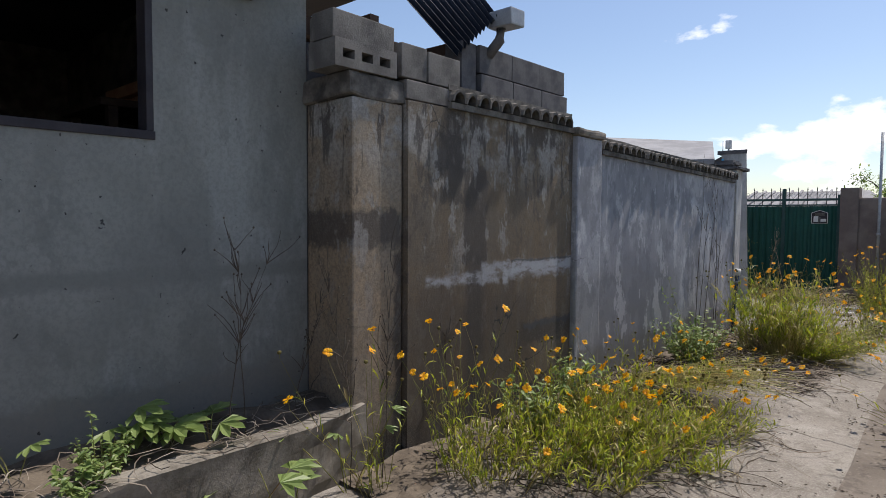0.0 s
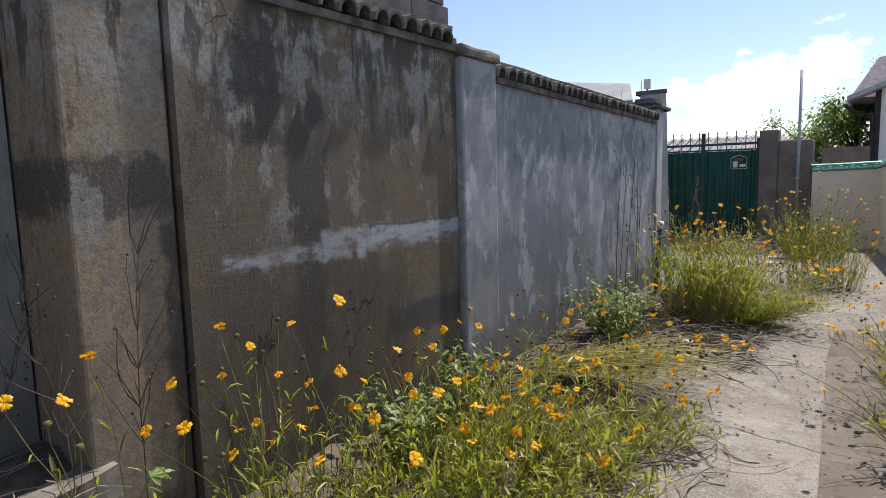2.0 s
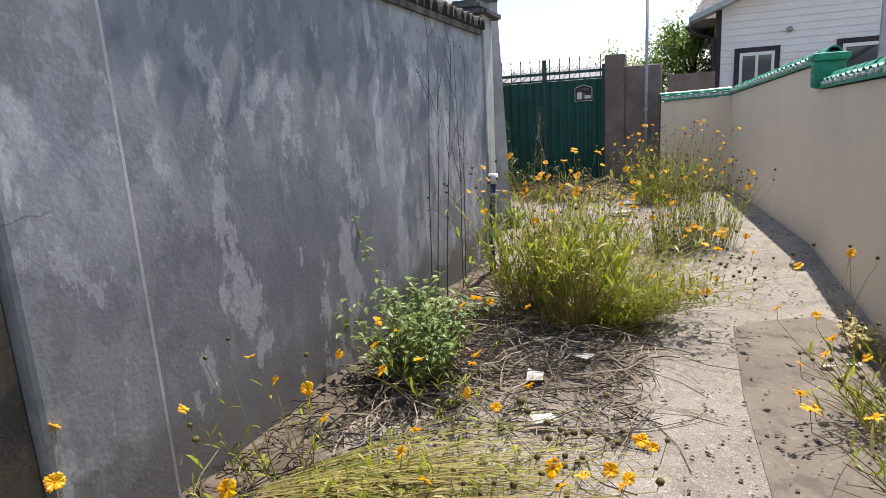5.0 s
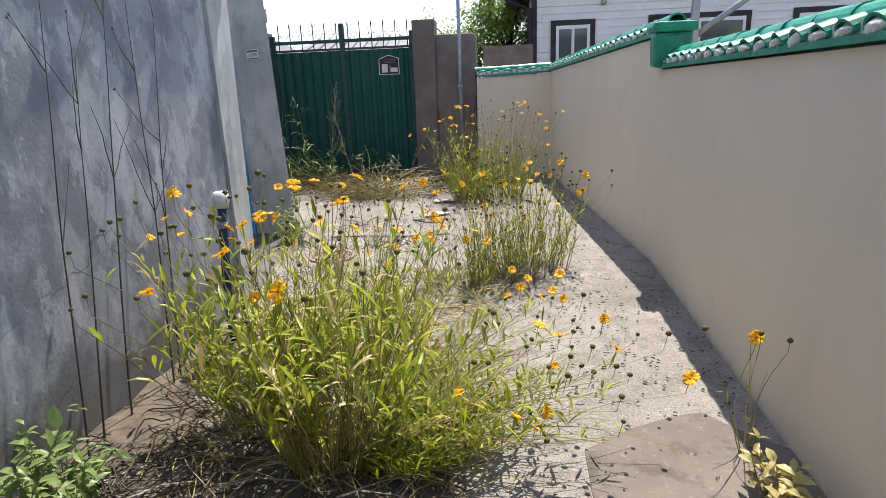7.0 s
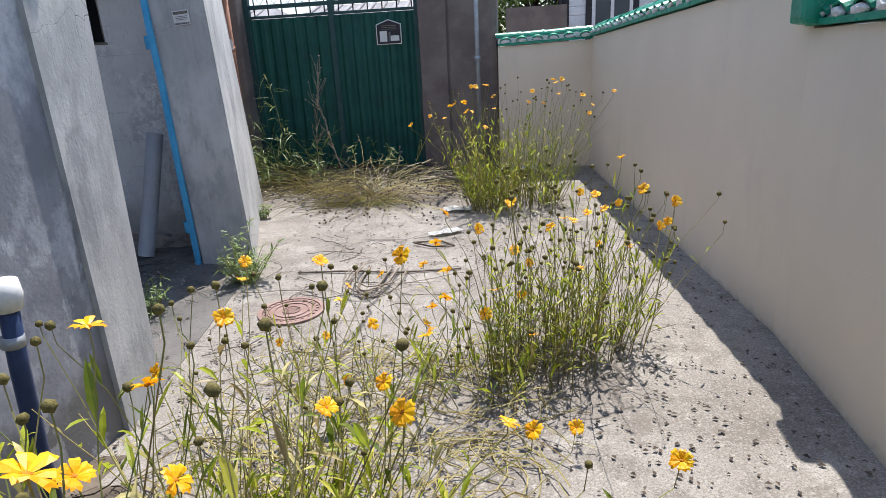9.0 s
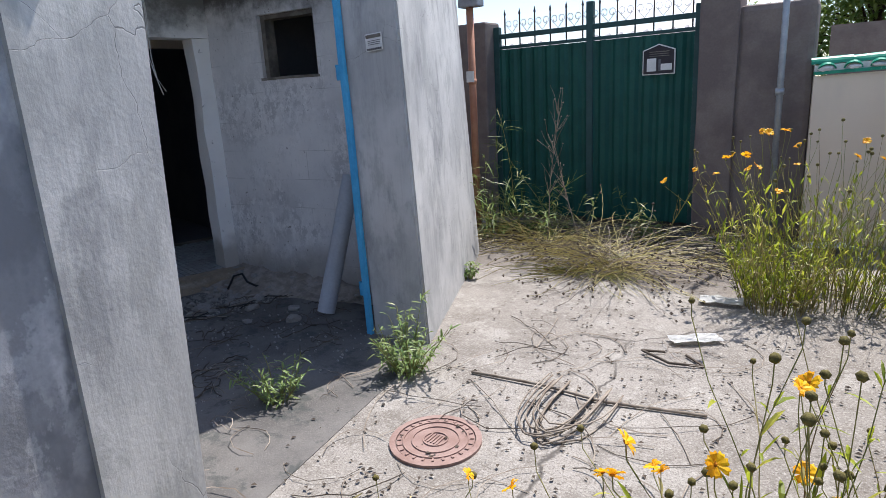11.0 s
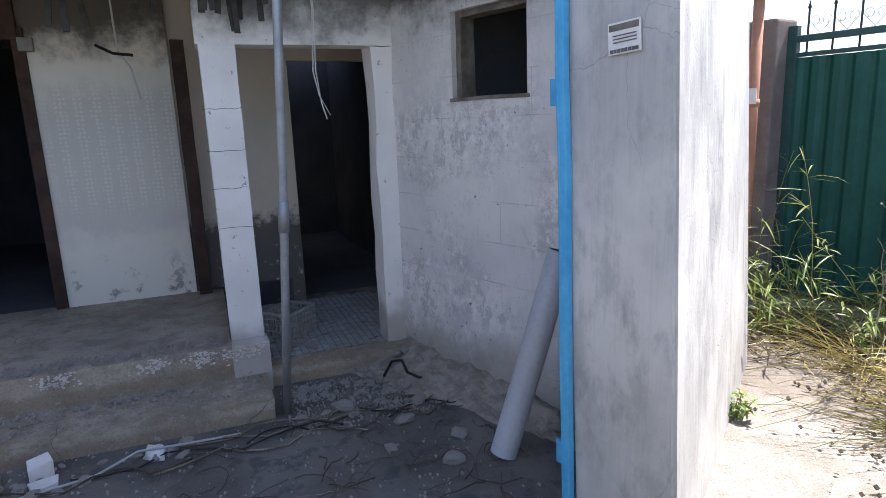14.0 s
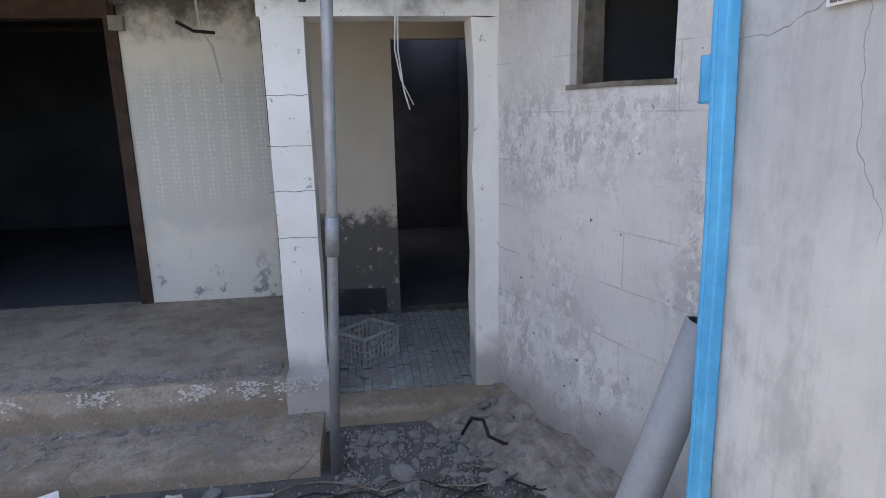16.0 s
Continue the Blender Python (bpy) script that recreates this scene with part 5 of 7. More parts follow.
def yard_things():
    rnd = random.Random(11)
    p = thing("steel_prop", "grey steel prop pipe standing before the porch", "pole", (-2.16, 15.38, 0.0))
    tube("pipe", [(0, 0, 0), (0.085, 0.01, 0.6), (0.15, 0.02, 1.1), (0.235, 0.03, 1.82), (0.275, 0.04, 2.26)], 0.0195, M["steel"], p, 12)
    tube("sleeve", [(0.128, 0.017, 0.93), (0.147, 0.02, 1.07)], 0.024, M["steel"], p, 12)
    g = thing("plastic_pipe", "thick grey plastic drain pipe leaning on the wall", "pipe", (-1.19, 15.93, 0.0))
    v, f = [], []
    axis = Vector((0.10, 0.24, 0.86))
    for r in (0.056, 0.050):
        tube_data([(0, 0, 0.02), axis * 0.5, axis], r, 20, v, f, False)
    n = 20
    for i in range(n):
        j = (i + 1) % n
        for row in (0, 2):
            f.append((row * n + i, row * n + j, 3 * n + row * n + j, 3 * n + row * n + i))
    part("pipe", mesh_of("pipe", v, f, M["grey_plastic"], True), None, g)
    # crate
    c = thing("plastic_crate", "dusty grey plastic lattice crate on the mosaic floor", "crate", (-3.0, 15.757, 0.122), turn=120)
    part("base", cuboid(-0.16, 0.16, -0.12, 0.12, 0.0, 0.012), M["crate"], c)
    for s in (-1, 1):
        for horizontal in (0.0, 0.05, 0.10, 0.15, 0.19):
            part("rail", cuboid(-0.17, 0.17, s * 0.125 - 0.006, s * 0.125 + 0.006, horizontal, horizontal + (0.022 if horizontal == 0.19 else 0.01)), M["crate"], c)
            part("rail", cuboid(s * 0.165 - 0.006, s * 0.165 + 0.006, -0.119, 0.119, horizontal, horizontal + (0.022 if horizontal == 0.19 else 0.01)), M["crate"], c)
        for k in range(9):
            x = -0.16 + k * 0.04
            part("slat", cuboid(x - 0.005, x + 0.005, s * 0.125 - 0.004, s * 0.125 + 0.004, 0.01, 0.19), M["crate"], c)
        for k in range(7):
            y = -0.115 + k * 0.038
            part("slat", cuboid(s * 0.165 - 0.004, s * 0.165 + 0.004, y - 0.005, y + 0.005, 0.01, 0.19), M["crate"], c)
    c.matrix_world = c.matrix_world @ Matrix.Diagonal((0.78, 0.82, 0.76, 1))
    # rubble
    stones = {}
    def stone(x, y, z, s):
        k = rnd.randrange(6)
        if k not in stones:
            bm = lump(k + 1, 1.0)
            me = bpy.data.meshes.new("stone")
            bm.to_mesh(me)
            bm.free()
            me.materials.append(M["rubble"])
            stones[k] = me
        o = new("broken_stone", stones[k])
        o.matrix_world = pose(x, y, z + s * 0.3, rnd.uniform(-12, 12), rnd.uniform(-12, 12), rnd.uniform(0, 360)) @ Matrix.Diagonal((s, s * rnd.uniform(0.6, 1.0), s * rnd.uniform(0.6, 1), 1))
        tagged(o, "grey lump of broken concrete lying in the yard", "rubble", "rubble before the house")
    for k in range(95):
        a = rnd.uniform(0.08, 0.85)
        b = 0.08 + rnd.random() ** 1.4 * 0.42
        x, y = H(a, b)
        stone(x, y, 0.0, rnd.uniform(0.008, 0.034))
    for k in range(55):
        a = rnd.uniform(-1.9, -0.3)
        x, y = H(a, 0.40 + rnd.random() * 0.25)
        stone(x, y, 0.0, rnd.uniform(0.010, 0.042))
    for k in range(44):
        a = -0.25 - rnd.random() ** 1.2 * 1.7
        x, y = H(a, -0.02 - rnd.random() ** 2 * 0.06)
        stone(x, y, 0.283, rnd.uniform(0.006, 0.020))
    for k in range(46):
        a = rnd.choice((-0.5, -0.75, -1.25, -1.35, -1.6)) + rnd.gauss(0, 0.13)
        x, y = H(min(a, -0.06), 0.03 + rnd.random() ** 2 * 0.09)
        stone(x, y, 0.098, rnd.uniform(0.006, 0.022))
    for k in range(40):
        u = rnd.random() ** 1.4
        x = -2.4 + u * 1.4
        q = rnd.uniform(0.08, 0.9)
        stone(x, 16.315 + 0.079 * (x + 1.425) - q * (0.17 + 0.26 * (1 - u) ** 1.5), (0.12 - 0.075 * u) * (1 - q) ** 1.1, rnd.uniform(0.010, 0.034))
    for x, y, s in ((-2.02, 15.62, 0.06), (-1.72, 15.78, 0.055), (-1.85, 15.95, 0.05), (-1.45, 15.9, 0.045), (-1.3, 15.75, 0.05), (-1.55, 15.6, 0.03)):
        stone(x, y, 0.0, s)
    for a, b, s in ((0.10, -0.22, 0.045), (0.18, -0.3, 0.055), (0.25, -0.22, 0.04), (-0.24, -0.12, 0.03)):
        x, y = H(a, b)
        stone(x, y, 0.118 if a > 0 else 0.285, s)
    v, f = [], []
    for k in range(3200):
        r = rnd.random()
        if r < 0.4:
            x, y = H(rnd.uniform(0.02, 0.95), rnd.uniform(0.02, 0.6))
            z = 0.004
        elif r < 0.6:
            x, y = H(rnd.uniform(-2.2, -0.06), 0.02 + rnd.random() ** 2 * 0.3)
            z = 0.108
        elif r < 0.75:
            x, y = H(rnd.uniform(-2.2, -0.2), -0.04 - rnd.random() ** 2 * 0.12)
            z = 0.29
        else:
            x, y = rnd.uniform(-2.9, -0.6), rnd.uniform(14.2, 15.9)
            z = 0.004
        s = rnd.uniform(0.003, 0.013)
        b = len(v)
        v += [(x - s, y, z), (x + s, y - s * 0.5, z), (x, y + s, z), (x, y, z + s)]
        f += [(b, b + 1, b + 3), (b + 1, b + 2, b + 3), (b + 2, b, b + 3)]
    tagged(part("gravel_crumbs", mesh_of("gravel_crumbs", v, f, M["rubble"])), "crumbs of plaster and grit over the yard and steps", "grit", kind="stuff")
    # lying pipe, cables and rags
    w = thing("white_pipe", "thin dirty pale plastic pipe lying along the step", "pipe", (*H(-1.4, 0.62), 0.0))
    o = Vector((*H(-1.4, 0.62), 0))
    pts = [Vector((*H(a, b), z)) - o for a, b, z in ((-1.75, 0.80, 0.015), (-1.2, 0.66, 0.016), (-0.78, 0.58, 0.018), (-0.62, 0.50, 0.05), (-0.4, 0.48, 0.03), (-0.2, 0.46, 0.016))]
    tube("pipe", pts, 0.0055, M["grey_plastic"], w, 8)
    for i, (a, b, ln, mat) in enumerate(((-0.3, 0.55, 1.1, "black"), (-0.1, 0.62, 0.9, "twig"), (0.2, 0.52, 0.8, "black"), (-0.8, 0.6, 0.8, "dark_twig"), (0.45, 0.6, 0.7, "dark_twig"), (0.3, 0.48, 1.3, "twig"), (0.1, 0.45, 1.2, "twig"), (-1.3, 0.7, 0.9, "twig"), (0.9, 0.55, 0.9, "black"))):
        o = Vector((*H(a, b), 0))
        q = thing("old_cable", "dark old cable lying on the yard floor", "cable", o, "cables on the yard floor")
        pts = [Vector((UX, UY, 0)) * (ln * (k / 10 - 0.5)) + Vector((0.05 * math.sin(k * 1.3 + i), -0.02 * math.cos(k * 1.1 + i), 0.012 + 0.012 * (k % 2))) for k in range(11)]
        tube("cable", pts, 0.0038, M[mat], q, 6)
    o = Vector((*H(0.62, 0.30), 0))
    q = thing("rubber_strap", "bent black rubber strap among the rubble", "strap", o)
    tube("strap", [(-0.13, -0.02, 0.04), (-0.07, 0.0, 0.14), (0.0, 0.02, 0.16), (0.03, 0.03, 0.10), (0.03, 0.1, 0.05), (0.05, 0.2, 0.02)], 0.008, M["black"], q, 8)
    s = thing("broken_basin", "broken white ceramic pieces by the step", "ceramic piece", (*H(-0.98, 0.47), 0.0))
    part("shard", worn(prism([(-0.03, -0.05), (0.03, -0.05), (0.02, 0.04), (-0.03, 0.03)], 0.01, [0.085, 0.06, 0.08, 0.10]), 0.006, 0.06, 9), M["white_plastic"], s)
    part("shard", worn(prism([(0.05, -0.06), (0.13, -0.04), (0.11, 0.04), (0.04, 0.05)], 0.0, 0.02), 0.006, 0.06, 9), M["white_plastic"], s)
    s = thing("rag_bundle", "crumpled dirty white plastic bag by the step", "bag", (*H(-0.56, 0.47), 0.0))
    bm = lump(9, 0.06, 0.8, 0.7)
    part("bag", bm, M["white_plastic"], s, "", True)
    # laths hanging from the broken soffit, and wires
    k = 0
    for a, b, n, ln in ((-1.2, -0.5, 3, 0.34), (-0.75, -0.3, 3, 0.45), (-0.35, -0.3, 2, 0.35), (-0.12, 0.05, 4, 0.42), (0.06, 0.02, 4, 0.38), (-1.7, -0.2, 3, 0.3), (0.0, 0.0, 2, 0.46)):
        q = thing("hanging_lath", "charred laths hanging from the broken soffit", "lath", (*H(a, b), 2.26), "laths under the eave")
        for i in range(n):
            bm = prism([(-0.014, -0.004), (0.014, -0.004), (0.014, 0.004), (-0.014, 0.004)], [-ln * rnd.uniform(0.7, 1.0)] * 4, 0.0)
            o = part("lath", bm, M["lath"], q)
            o.matrix_basis = pose(rnd.uniform(-0.06, 0.06), i * 0.03 - 0.04, 0, rnd.uniform(-14, 14), rnd.uniform(-10, 10), rnd.uniform(40, 110))
    q = thing("hanging_wire", "thin white wires hanging over the entrance", "wire", (*H(0.35, -0.02), 2.26))
    tube("wire", [(0, 0, 0), (0.01, 0.01, -0.3), (-0.01, 0.0, -0.6), (0.0, 0.02, -0.72), (0.03, 0.06, -0.82)], 0.0035, M["paper_white"], q, 5)
    tube("wire", [(0.005, 0.005, 0), (0.012, 0.016, -0.3), (0.0, 0.01, -0.6), (0.0, 0.03, -0.76), (0.01, 0.05, -0.84)], 0.0035, M["paper_white"], q, 5)
    q = thing("loose_wire", "tangled dark and white wires dangling on the wall", "wire", (*H(-0.62, -0.9), 2.26))
    tube("wire", [(0, 0, 0), (0.01, 0.0, -0.25), (-0.02, 0.01, -0.4), (0.02, 0.06, -0.5), (0.03, 0.09, -0.68)], 0.006, M["paper_white"], q, 5)
    tube("wire", [(-0.05, -0.1, -0.37), (0.0, -0.02, -0.42), (0.03, 0.08, -0.43)], 0.009, M["black"], q, 5)
    # manhole
    m = thing("manhole_cover", "rusty brown cast iron manhole cover in the paving", "manhole cover", (0.25, 15.04, 0.0))
    def ring(r0, r1, z0, z1, sides=40):
        v, f = [], []
        for i in range(sides):
            a = 2 * math.pi * i / sides
            for r, z in ((r0, z0), (r0, z1), (r1, z1), (r1, z0)):
                v.append((r * math.cos(a), r * math.sin(a), z))
        for i in range(sides):
            j = (i + 1) % sides
            for q in range(4):
                f.append((i * 4 + q, i * 4 + (q + 1) % 4, j * 4 + (q + 1) % 4, j * 4 + q))
        return v, f
    part("frame", mesh_of("frame", *ring(0.158, 0.182, -0.02, 0.012), M["iron"]), None, m)
    part("lid", mesh_of("lid", *ring(0.0005, 0.154, -0.02, 0.008), M["iron"]), None, m)
    for r in (0.13, 0.095, 0.05):
        part("raised_ring", mesh_of("raised_ring", *ring(r - 0.005, r, 0.006, 0.013), M["iron"]), None, m)
    for i in range(24):
        a = i * math.pi / 12
        o = part("raised_bar", cuboid(0.135, 0.15, -0.004, 0.004, 0.006, 0.013), M["iron"], m)
        o.matrix_basis = pose(0, 0, 0, 0, 0, math.degrees(a))
    for i in range(5):
        part("raised_bar", cuboid(-0.035 + i * 0.014, -0.029 + i * 0.014, -0.03, 0.03, 0.006, 0.013), M["iron"], m)
    # standpipe by the wall
    s = thing("standpipe", "dark blue hose pipe with a white cap beside the wall", "pipe", (0.20, 13.37, 0.0))
    tube("hose", [(0, 0, 0), (0.0, 0, 0.3), (0.02, 0.0, 0.6), (0.03, 0.01, 0.78)], 0.024, M["navy"], s, 10)
    tube("clamp", [(0.022, 0, 0.66), (0.024, 0, 0.69)], 0.029, M["steel"], s, 10)
    tube("cap", [(0.028, 0.01, 0.76), (0.03, 0.01, 0.80), (0.031, 0.01, 0.84)], [0.033, 0.040, 0.036], M["white_plastic"], s, 14)
    # sheets of litter
    for x, y, z, sx, sy, rz in ((0.92, 16.46, 0.012, 0.13, 0.05, 35), (0.93, 17.13, 0.012, 0.12, 0.07, 5), (1.40, 18.6, 0.05, 0.2, 0.1, 20), (1.14, 11.08, 0.03, 0.05, 0.035, 40), (1.18, 11.8, 0.03, 0.05, 0.05, 70), (1.0, 11.5, 0.03, 0.04, 0.06, 10), (2.33, 12.0, 0.012, 0.03, 0.02, 15), (2.45, 12.05, 0.012, 0.022, 0.03, 60)):
        bm = bmesh.new()
        g = {}
        for i in range(6):
            for j in range(6):
                px, py = (i / 5 - 0.5) * 2 * sx, (j / 5 - 0.5) * 2 * sy
                g[i, j] = bm.verts.new((px, py, 0.018 * noise.noise((px * 14 + x, py * 14 + y, 0)) + 0.012))
        for i in range(5):
            for j in range(5):
                bm.faces.new((g[i, j], g[i + 1, j], g[i + 1, j + 1], g[i, j + 1]))
        bmesh.ops.solidify(bm, geom=bm.faces[:], thickness=0.003)
        o = part("litter_sheet", bm, M["paper_white"])
        o.matrix_world = pose(x, y, z, 0, 0, rz)
        tagged(o, "crumpled pale scrap lying on the paving", "litter", "scraps on the paving")


yard_things()


# ---------------------------------------------------------------- beyond the walls
def slab(p, q, deep, thick):
    """A flat board from p to q, its width along y."""
    bm = bmesh.new()
    p, q = Vector(p), Vector(q)
    ring = [[bm.verts.new(e + Vector((0, y, z))) for y, z in ((0, -thick), (deep, -thick), (deep, 0), (0, 0))] for e in (p, q)]
    for k in range(4):
        n = (k + 1) % 4
        bm.faces.new((ring[0][k], ring[0][n], ring[1][n], ring[1][k]))
    bm.faces.new(ring[0][::-1])
    bm.faces.new(ring[1])
    bmesh.ops.recalc_face_normals(bm, faces=bm.faces)
    return bm


def white_house():
    h = thing("white_house", "white sided house with dark window surrounds and grey roof", "house", (2.05, 22.0, 0.0))
    part("wall", cuboid(0, 7.5, 0, 8, -0.05, 3.0), M["siding"], h)
    for k in range(24):
        part("siding_board", prism([(0.0, -0.018), (7.5, -0.018), (7.5, -0.001), (0.0, -0.001)], 0.05 + k * 0.125, 0.165 + k * 0.125), M["siding"], h)
    part("corner_trim", cuboid(-0.03, 0.07, -0.035, -0.018, 0, 3.0), M["trim"], h)
    def win(x, z, w, hh):
        f = part("window", cuboid(x - 0.09, x + w + 0.09, -0.05, -0.02, z - 0.09, z + hh + 0.09), M["trim"], h)
        part("frame", cuboid(x, x + w, -0.07, -0.05, z, z + hh), M["frame_white"], f)
        for i in range(2):
            x0 = x + 0.05 + i * (w - 0.05) / 2
            part("pane", cuboid(x0, x0 + (w - 0.15) / 2, -0.076, -0.07, z + 0.06, z + hh - 0.06), M["glass"], f)
    win(0.40, 1.3, 0.58, 0.80)
    win(2.05, 1.3, 1.5, 0.82)
    win(4.4, 1.3, 1.2, 0.82)
    gable = bmesh.new()
    ga = [gable.verts.new((x, -0.001, z)) for x, z in ((0.0, 3.0), (7.5, 3.0), (3.75, 4.35), (0.0, 3.02))]
    gb = [gable.verts.new((x, 0.14, z)) for x, z in ((0.0, 3.0), (7.5, 3.0), (3.75, 4.35), (0.0, 3.02))]
    gable.faces.new(ga)
    gable.faces.new(gb[::-1])
    for i in range(4):
        j = (i + 1) % 4
        gable.faces.new((ga[i], gb[i], gb[j], ga[j]))
    part("gable", gable, M["siding"], h)
    for sx, far in ((-0.5, 3.78), (8.0, 3.72)):
        part("rake_board", slab((sx, -0.42, 2.80), (far, -0.42, 4.46), 0.56, 0.10), M["steel"], h)
    roof = bmesh.new()
    lo = [(-0.48, 0.15, 2.80), (8.0, 0.15, 2.80), (8.0, 8.5, 2.80), (-0.48, 8.5, 2.80)]
    hi = [(-0.02, 1.3, 3.74), (7.4, 1.3, 3.9), (5.0, 4.6, 4.7), (2.6, 4.6, 4.7)]
    c = [roof.verts.new(p) for p in lo]
    b = [roof.verts.new(p) for p in hi]
    roof.faces.new(c[::-1])
    roof.faces.new(b)
    for i in range(4):
        j = (i + 1) % 4
        roof.faces.new((c[i], c[j], b[j], b[i]))
    part("roof", roof, M["shingle"], h)
    part("fascia", cuboid(-0.51, -0.48, 0.15, 8.5, 2.68, 2.84), M["frame_white"], h)
    tube("gutter", [(-0.53, -0.5, 2.62), (-0.4, -0.3, 2.50), (-0.06, -0.06, 2.40), (-0.04, -0.05, 0.0)], 0.04, M["trim"], h, 8)
    tube("lamp", [(1.2, -0.02, 2.45), (1.2, -0.10, 2.45)], 0.05, M["steel"], h, 10)
    p = thing("carport_frame", "grey steel carport post with diagonal brace", "carport", (4.3, 20.2, 0.0))
    part("post", cuboid(-0.05, 0.05, -0.05, 0.05, -0.03, 2.9, None, 0.006), M["steel"], p)
    tube("brace", [(0.0, 0.0, 1.75), (1.5, 0.3, 2.75)], 0.045, M["steel"], p, 8)
    part("beam", cuboid(-0.4, 3.0, -0.05, 0.05, 2.9, 3.0, None, 0.006), M["steel"], p)


white_house()


def far_roofs():
    for x, y, w, d, z, nm in ((-3.4, 24.0, 3.6, 4.0, 1.55, "tiled_house"), (-9.5, 25.5, 5.0, 5.0, 1.7, "tiled_house")):
        h = thing(nm, "low house with dark tiled roof past the gate", "house", (x, y, 0), "low houses past the gate")
        part("wall", cuboid(0, w, 0, d, -0.05, z), M["siding"], h)
        bm = bmesh.new()
        a = [bm.verts.new(q) for q in ((-0.4, -0.5, z - 0.05), (w + 0.4, -0.5, z - 0.05), (w + 0.4, d + 0.5, z - 0.05), (-0.4, d + 0.5, z - 0.05))]
        b = [bm.verts.new(q) for q in ((0.3, d / 2, z + 0.75), (w - 0.3, d / 2, z + 0.75))]
        bm.faces.new(a[::-1])
        bm.faces.new((a[0], a[1], b[1], b[0]))
        bm.faces.new((a[1], a[2], b[1]))
        bm.faces.new((a[2], a[3], b[0], b[1]))
        bm.faces.new((a[3], a[0], b[0]))
        part("roof", bm, M["roof"], h)
        for i in range(int(w / 0.3)):
            xx = 0.1 + i * 0.3
            tube("roof_rib", [(xx, -0.5, z - 0.02), (0.3 + (xx / w) * (w - 0.6), d / 2, z + 0.77)], 0.04, M["roof"], h, 6)
    bm = cuboid(1.25, 2.0, 20.3, 20.4, -0.05, 1.75)
    tagged(part("wall_18", bm, M["post"]), "short brown wall past the gate", "wall", kind="structure")
    bm = bmesh.new()
    cuboid(-12, 12, -0.4, -0.2, -0.05, 3, bm)
    cuboid(3.75, 12, 1.0, 1.2, -0.05, 3, bm)
    tagged(part("wall_19", bm, M["grey"]), "plain grey wall closing the alley behind", "wall", kind="structure")


far_roofs()


# ---------------------------------------------------------------- plants
def flower_mesh(seed):
    """Eight ruffled petals with notched tips."""
    rnd = random.Random(seed)
    v, f = [], []
    for k in range(8):
        a = k * math.pi / 4 + rnd.uniform(-0.12, 0.12)
        c, s = math.cos(a), math.sin(a)
        lift, long = rnd.uniform(-0.006, 0.007), rnd.uniform(0.85, 1.12)
        b = len(v)
        for r, w, z in ((0.003, 0.002, 0.0), (0.012, 0.0055, 0.003), (0.020, 0.0078, 0.004), (0.026, 0.0055, 0.002)):
            for t in (-1, 0, 1):
                rr = (r - (0.003 if t == 0 and r > 0.025 else 0)) * long
                v.append((c * rr - s * w * t, s * rr + c * w * t, z + lift * r / 0.026 + (0.0018 if t == 0 else rnd.uniform(-0.001, 0.001))))
        for i in range(3):
            for j in range(2):
                q = b + i * 3 + j
                f.append((q, q + 3, q + 4, q + 1))
    return mesh_of("flower", v, f, M["petal"])


def ball_mesh(name, r, material, flat=1.0, sub=1):
    bm = bmesh.new()
    bmesh.ops.create_icosphere(bm, subdivisions=sub, radius=r)
    for q in bm.verts:
        q.co.z *= flat
    me = bpy.data.meshes.new(name)
    bm.to_mesh(me)
    bm.free()
    me.polygons.foreach_set("use_smooth", [True] * len(me.polygons))
    me.materials.append(material)
    return me


FLOWERS, DISC = [flower_mesh(k) for k in range(6)], ball_mesh("disc", 0.006, M["disc"], 0.6)
SEED = ball_mesh("seed_head", 0.0115, M["seed"], 0.9)


def leaf_strip(v, f, at, way, length, width, droop, rnd):
    """A narrow leaf of three sections, folded at its midrib."""
    way = way.normalized()
    side = way.cross(Vector((rnd.uniform(-0.3, 0.3), rnd.uniform(-0.3, 0.3), 1))).normalized()
    up = side.cross(way)
    b = len(v)
    p = at
    v.append(p)
    for k, w in ((0.35, 1.0), (0.7, 0.8)):
        q = at + way * (length * k) - Vector((0, 0, droop * length * k * k)) 
        v += [q + side * (width * w) + up * (width * 0.3), q, q - side * (width * w) + up * (width * 0.3)]
    v.append(at + way * length - Vector((0, 0, droop * length)))
    f += [(b, b + 1, b + 2), (b, b + 2, b + 3), (b + 1, b + 4, b + 5, b + 2), (b + 2, b + 5, b + 6, b + 3), (b + 4, b + 7, b + 5), (b + 5, b + 7, b + 6)]


def bent_stem(rnd, base, way, length, sag, n=6, wave=0.02):
    pts, p, d = [Vector(base)], Vector(base), way.normalized()
    for i in range(n):
        p = p + d * (length / n)
        if p.z < 0.012:
            p.z = 0.012 + rnd.random() * 0.02
        pts.append(p.copy())
        d = (d + Vector((rnd.uniform(-wave, wave) * 4, rnd.uniform(-wave, wave) * 4, -sag / n))).normalized()
    return pts


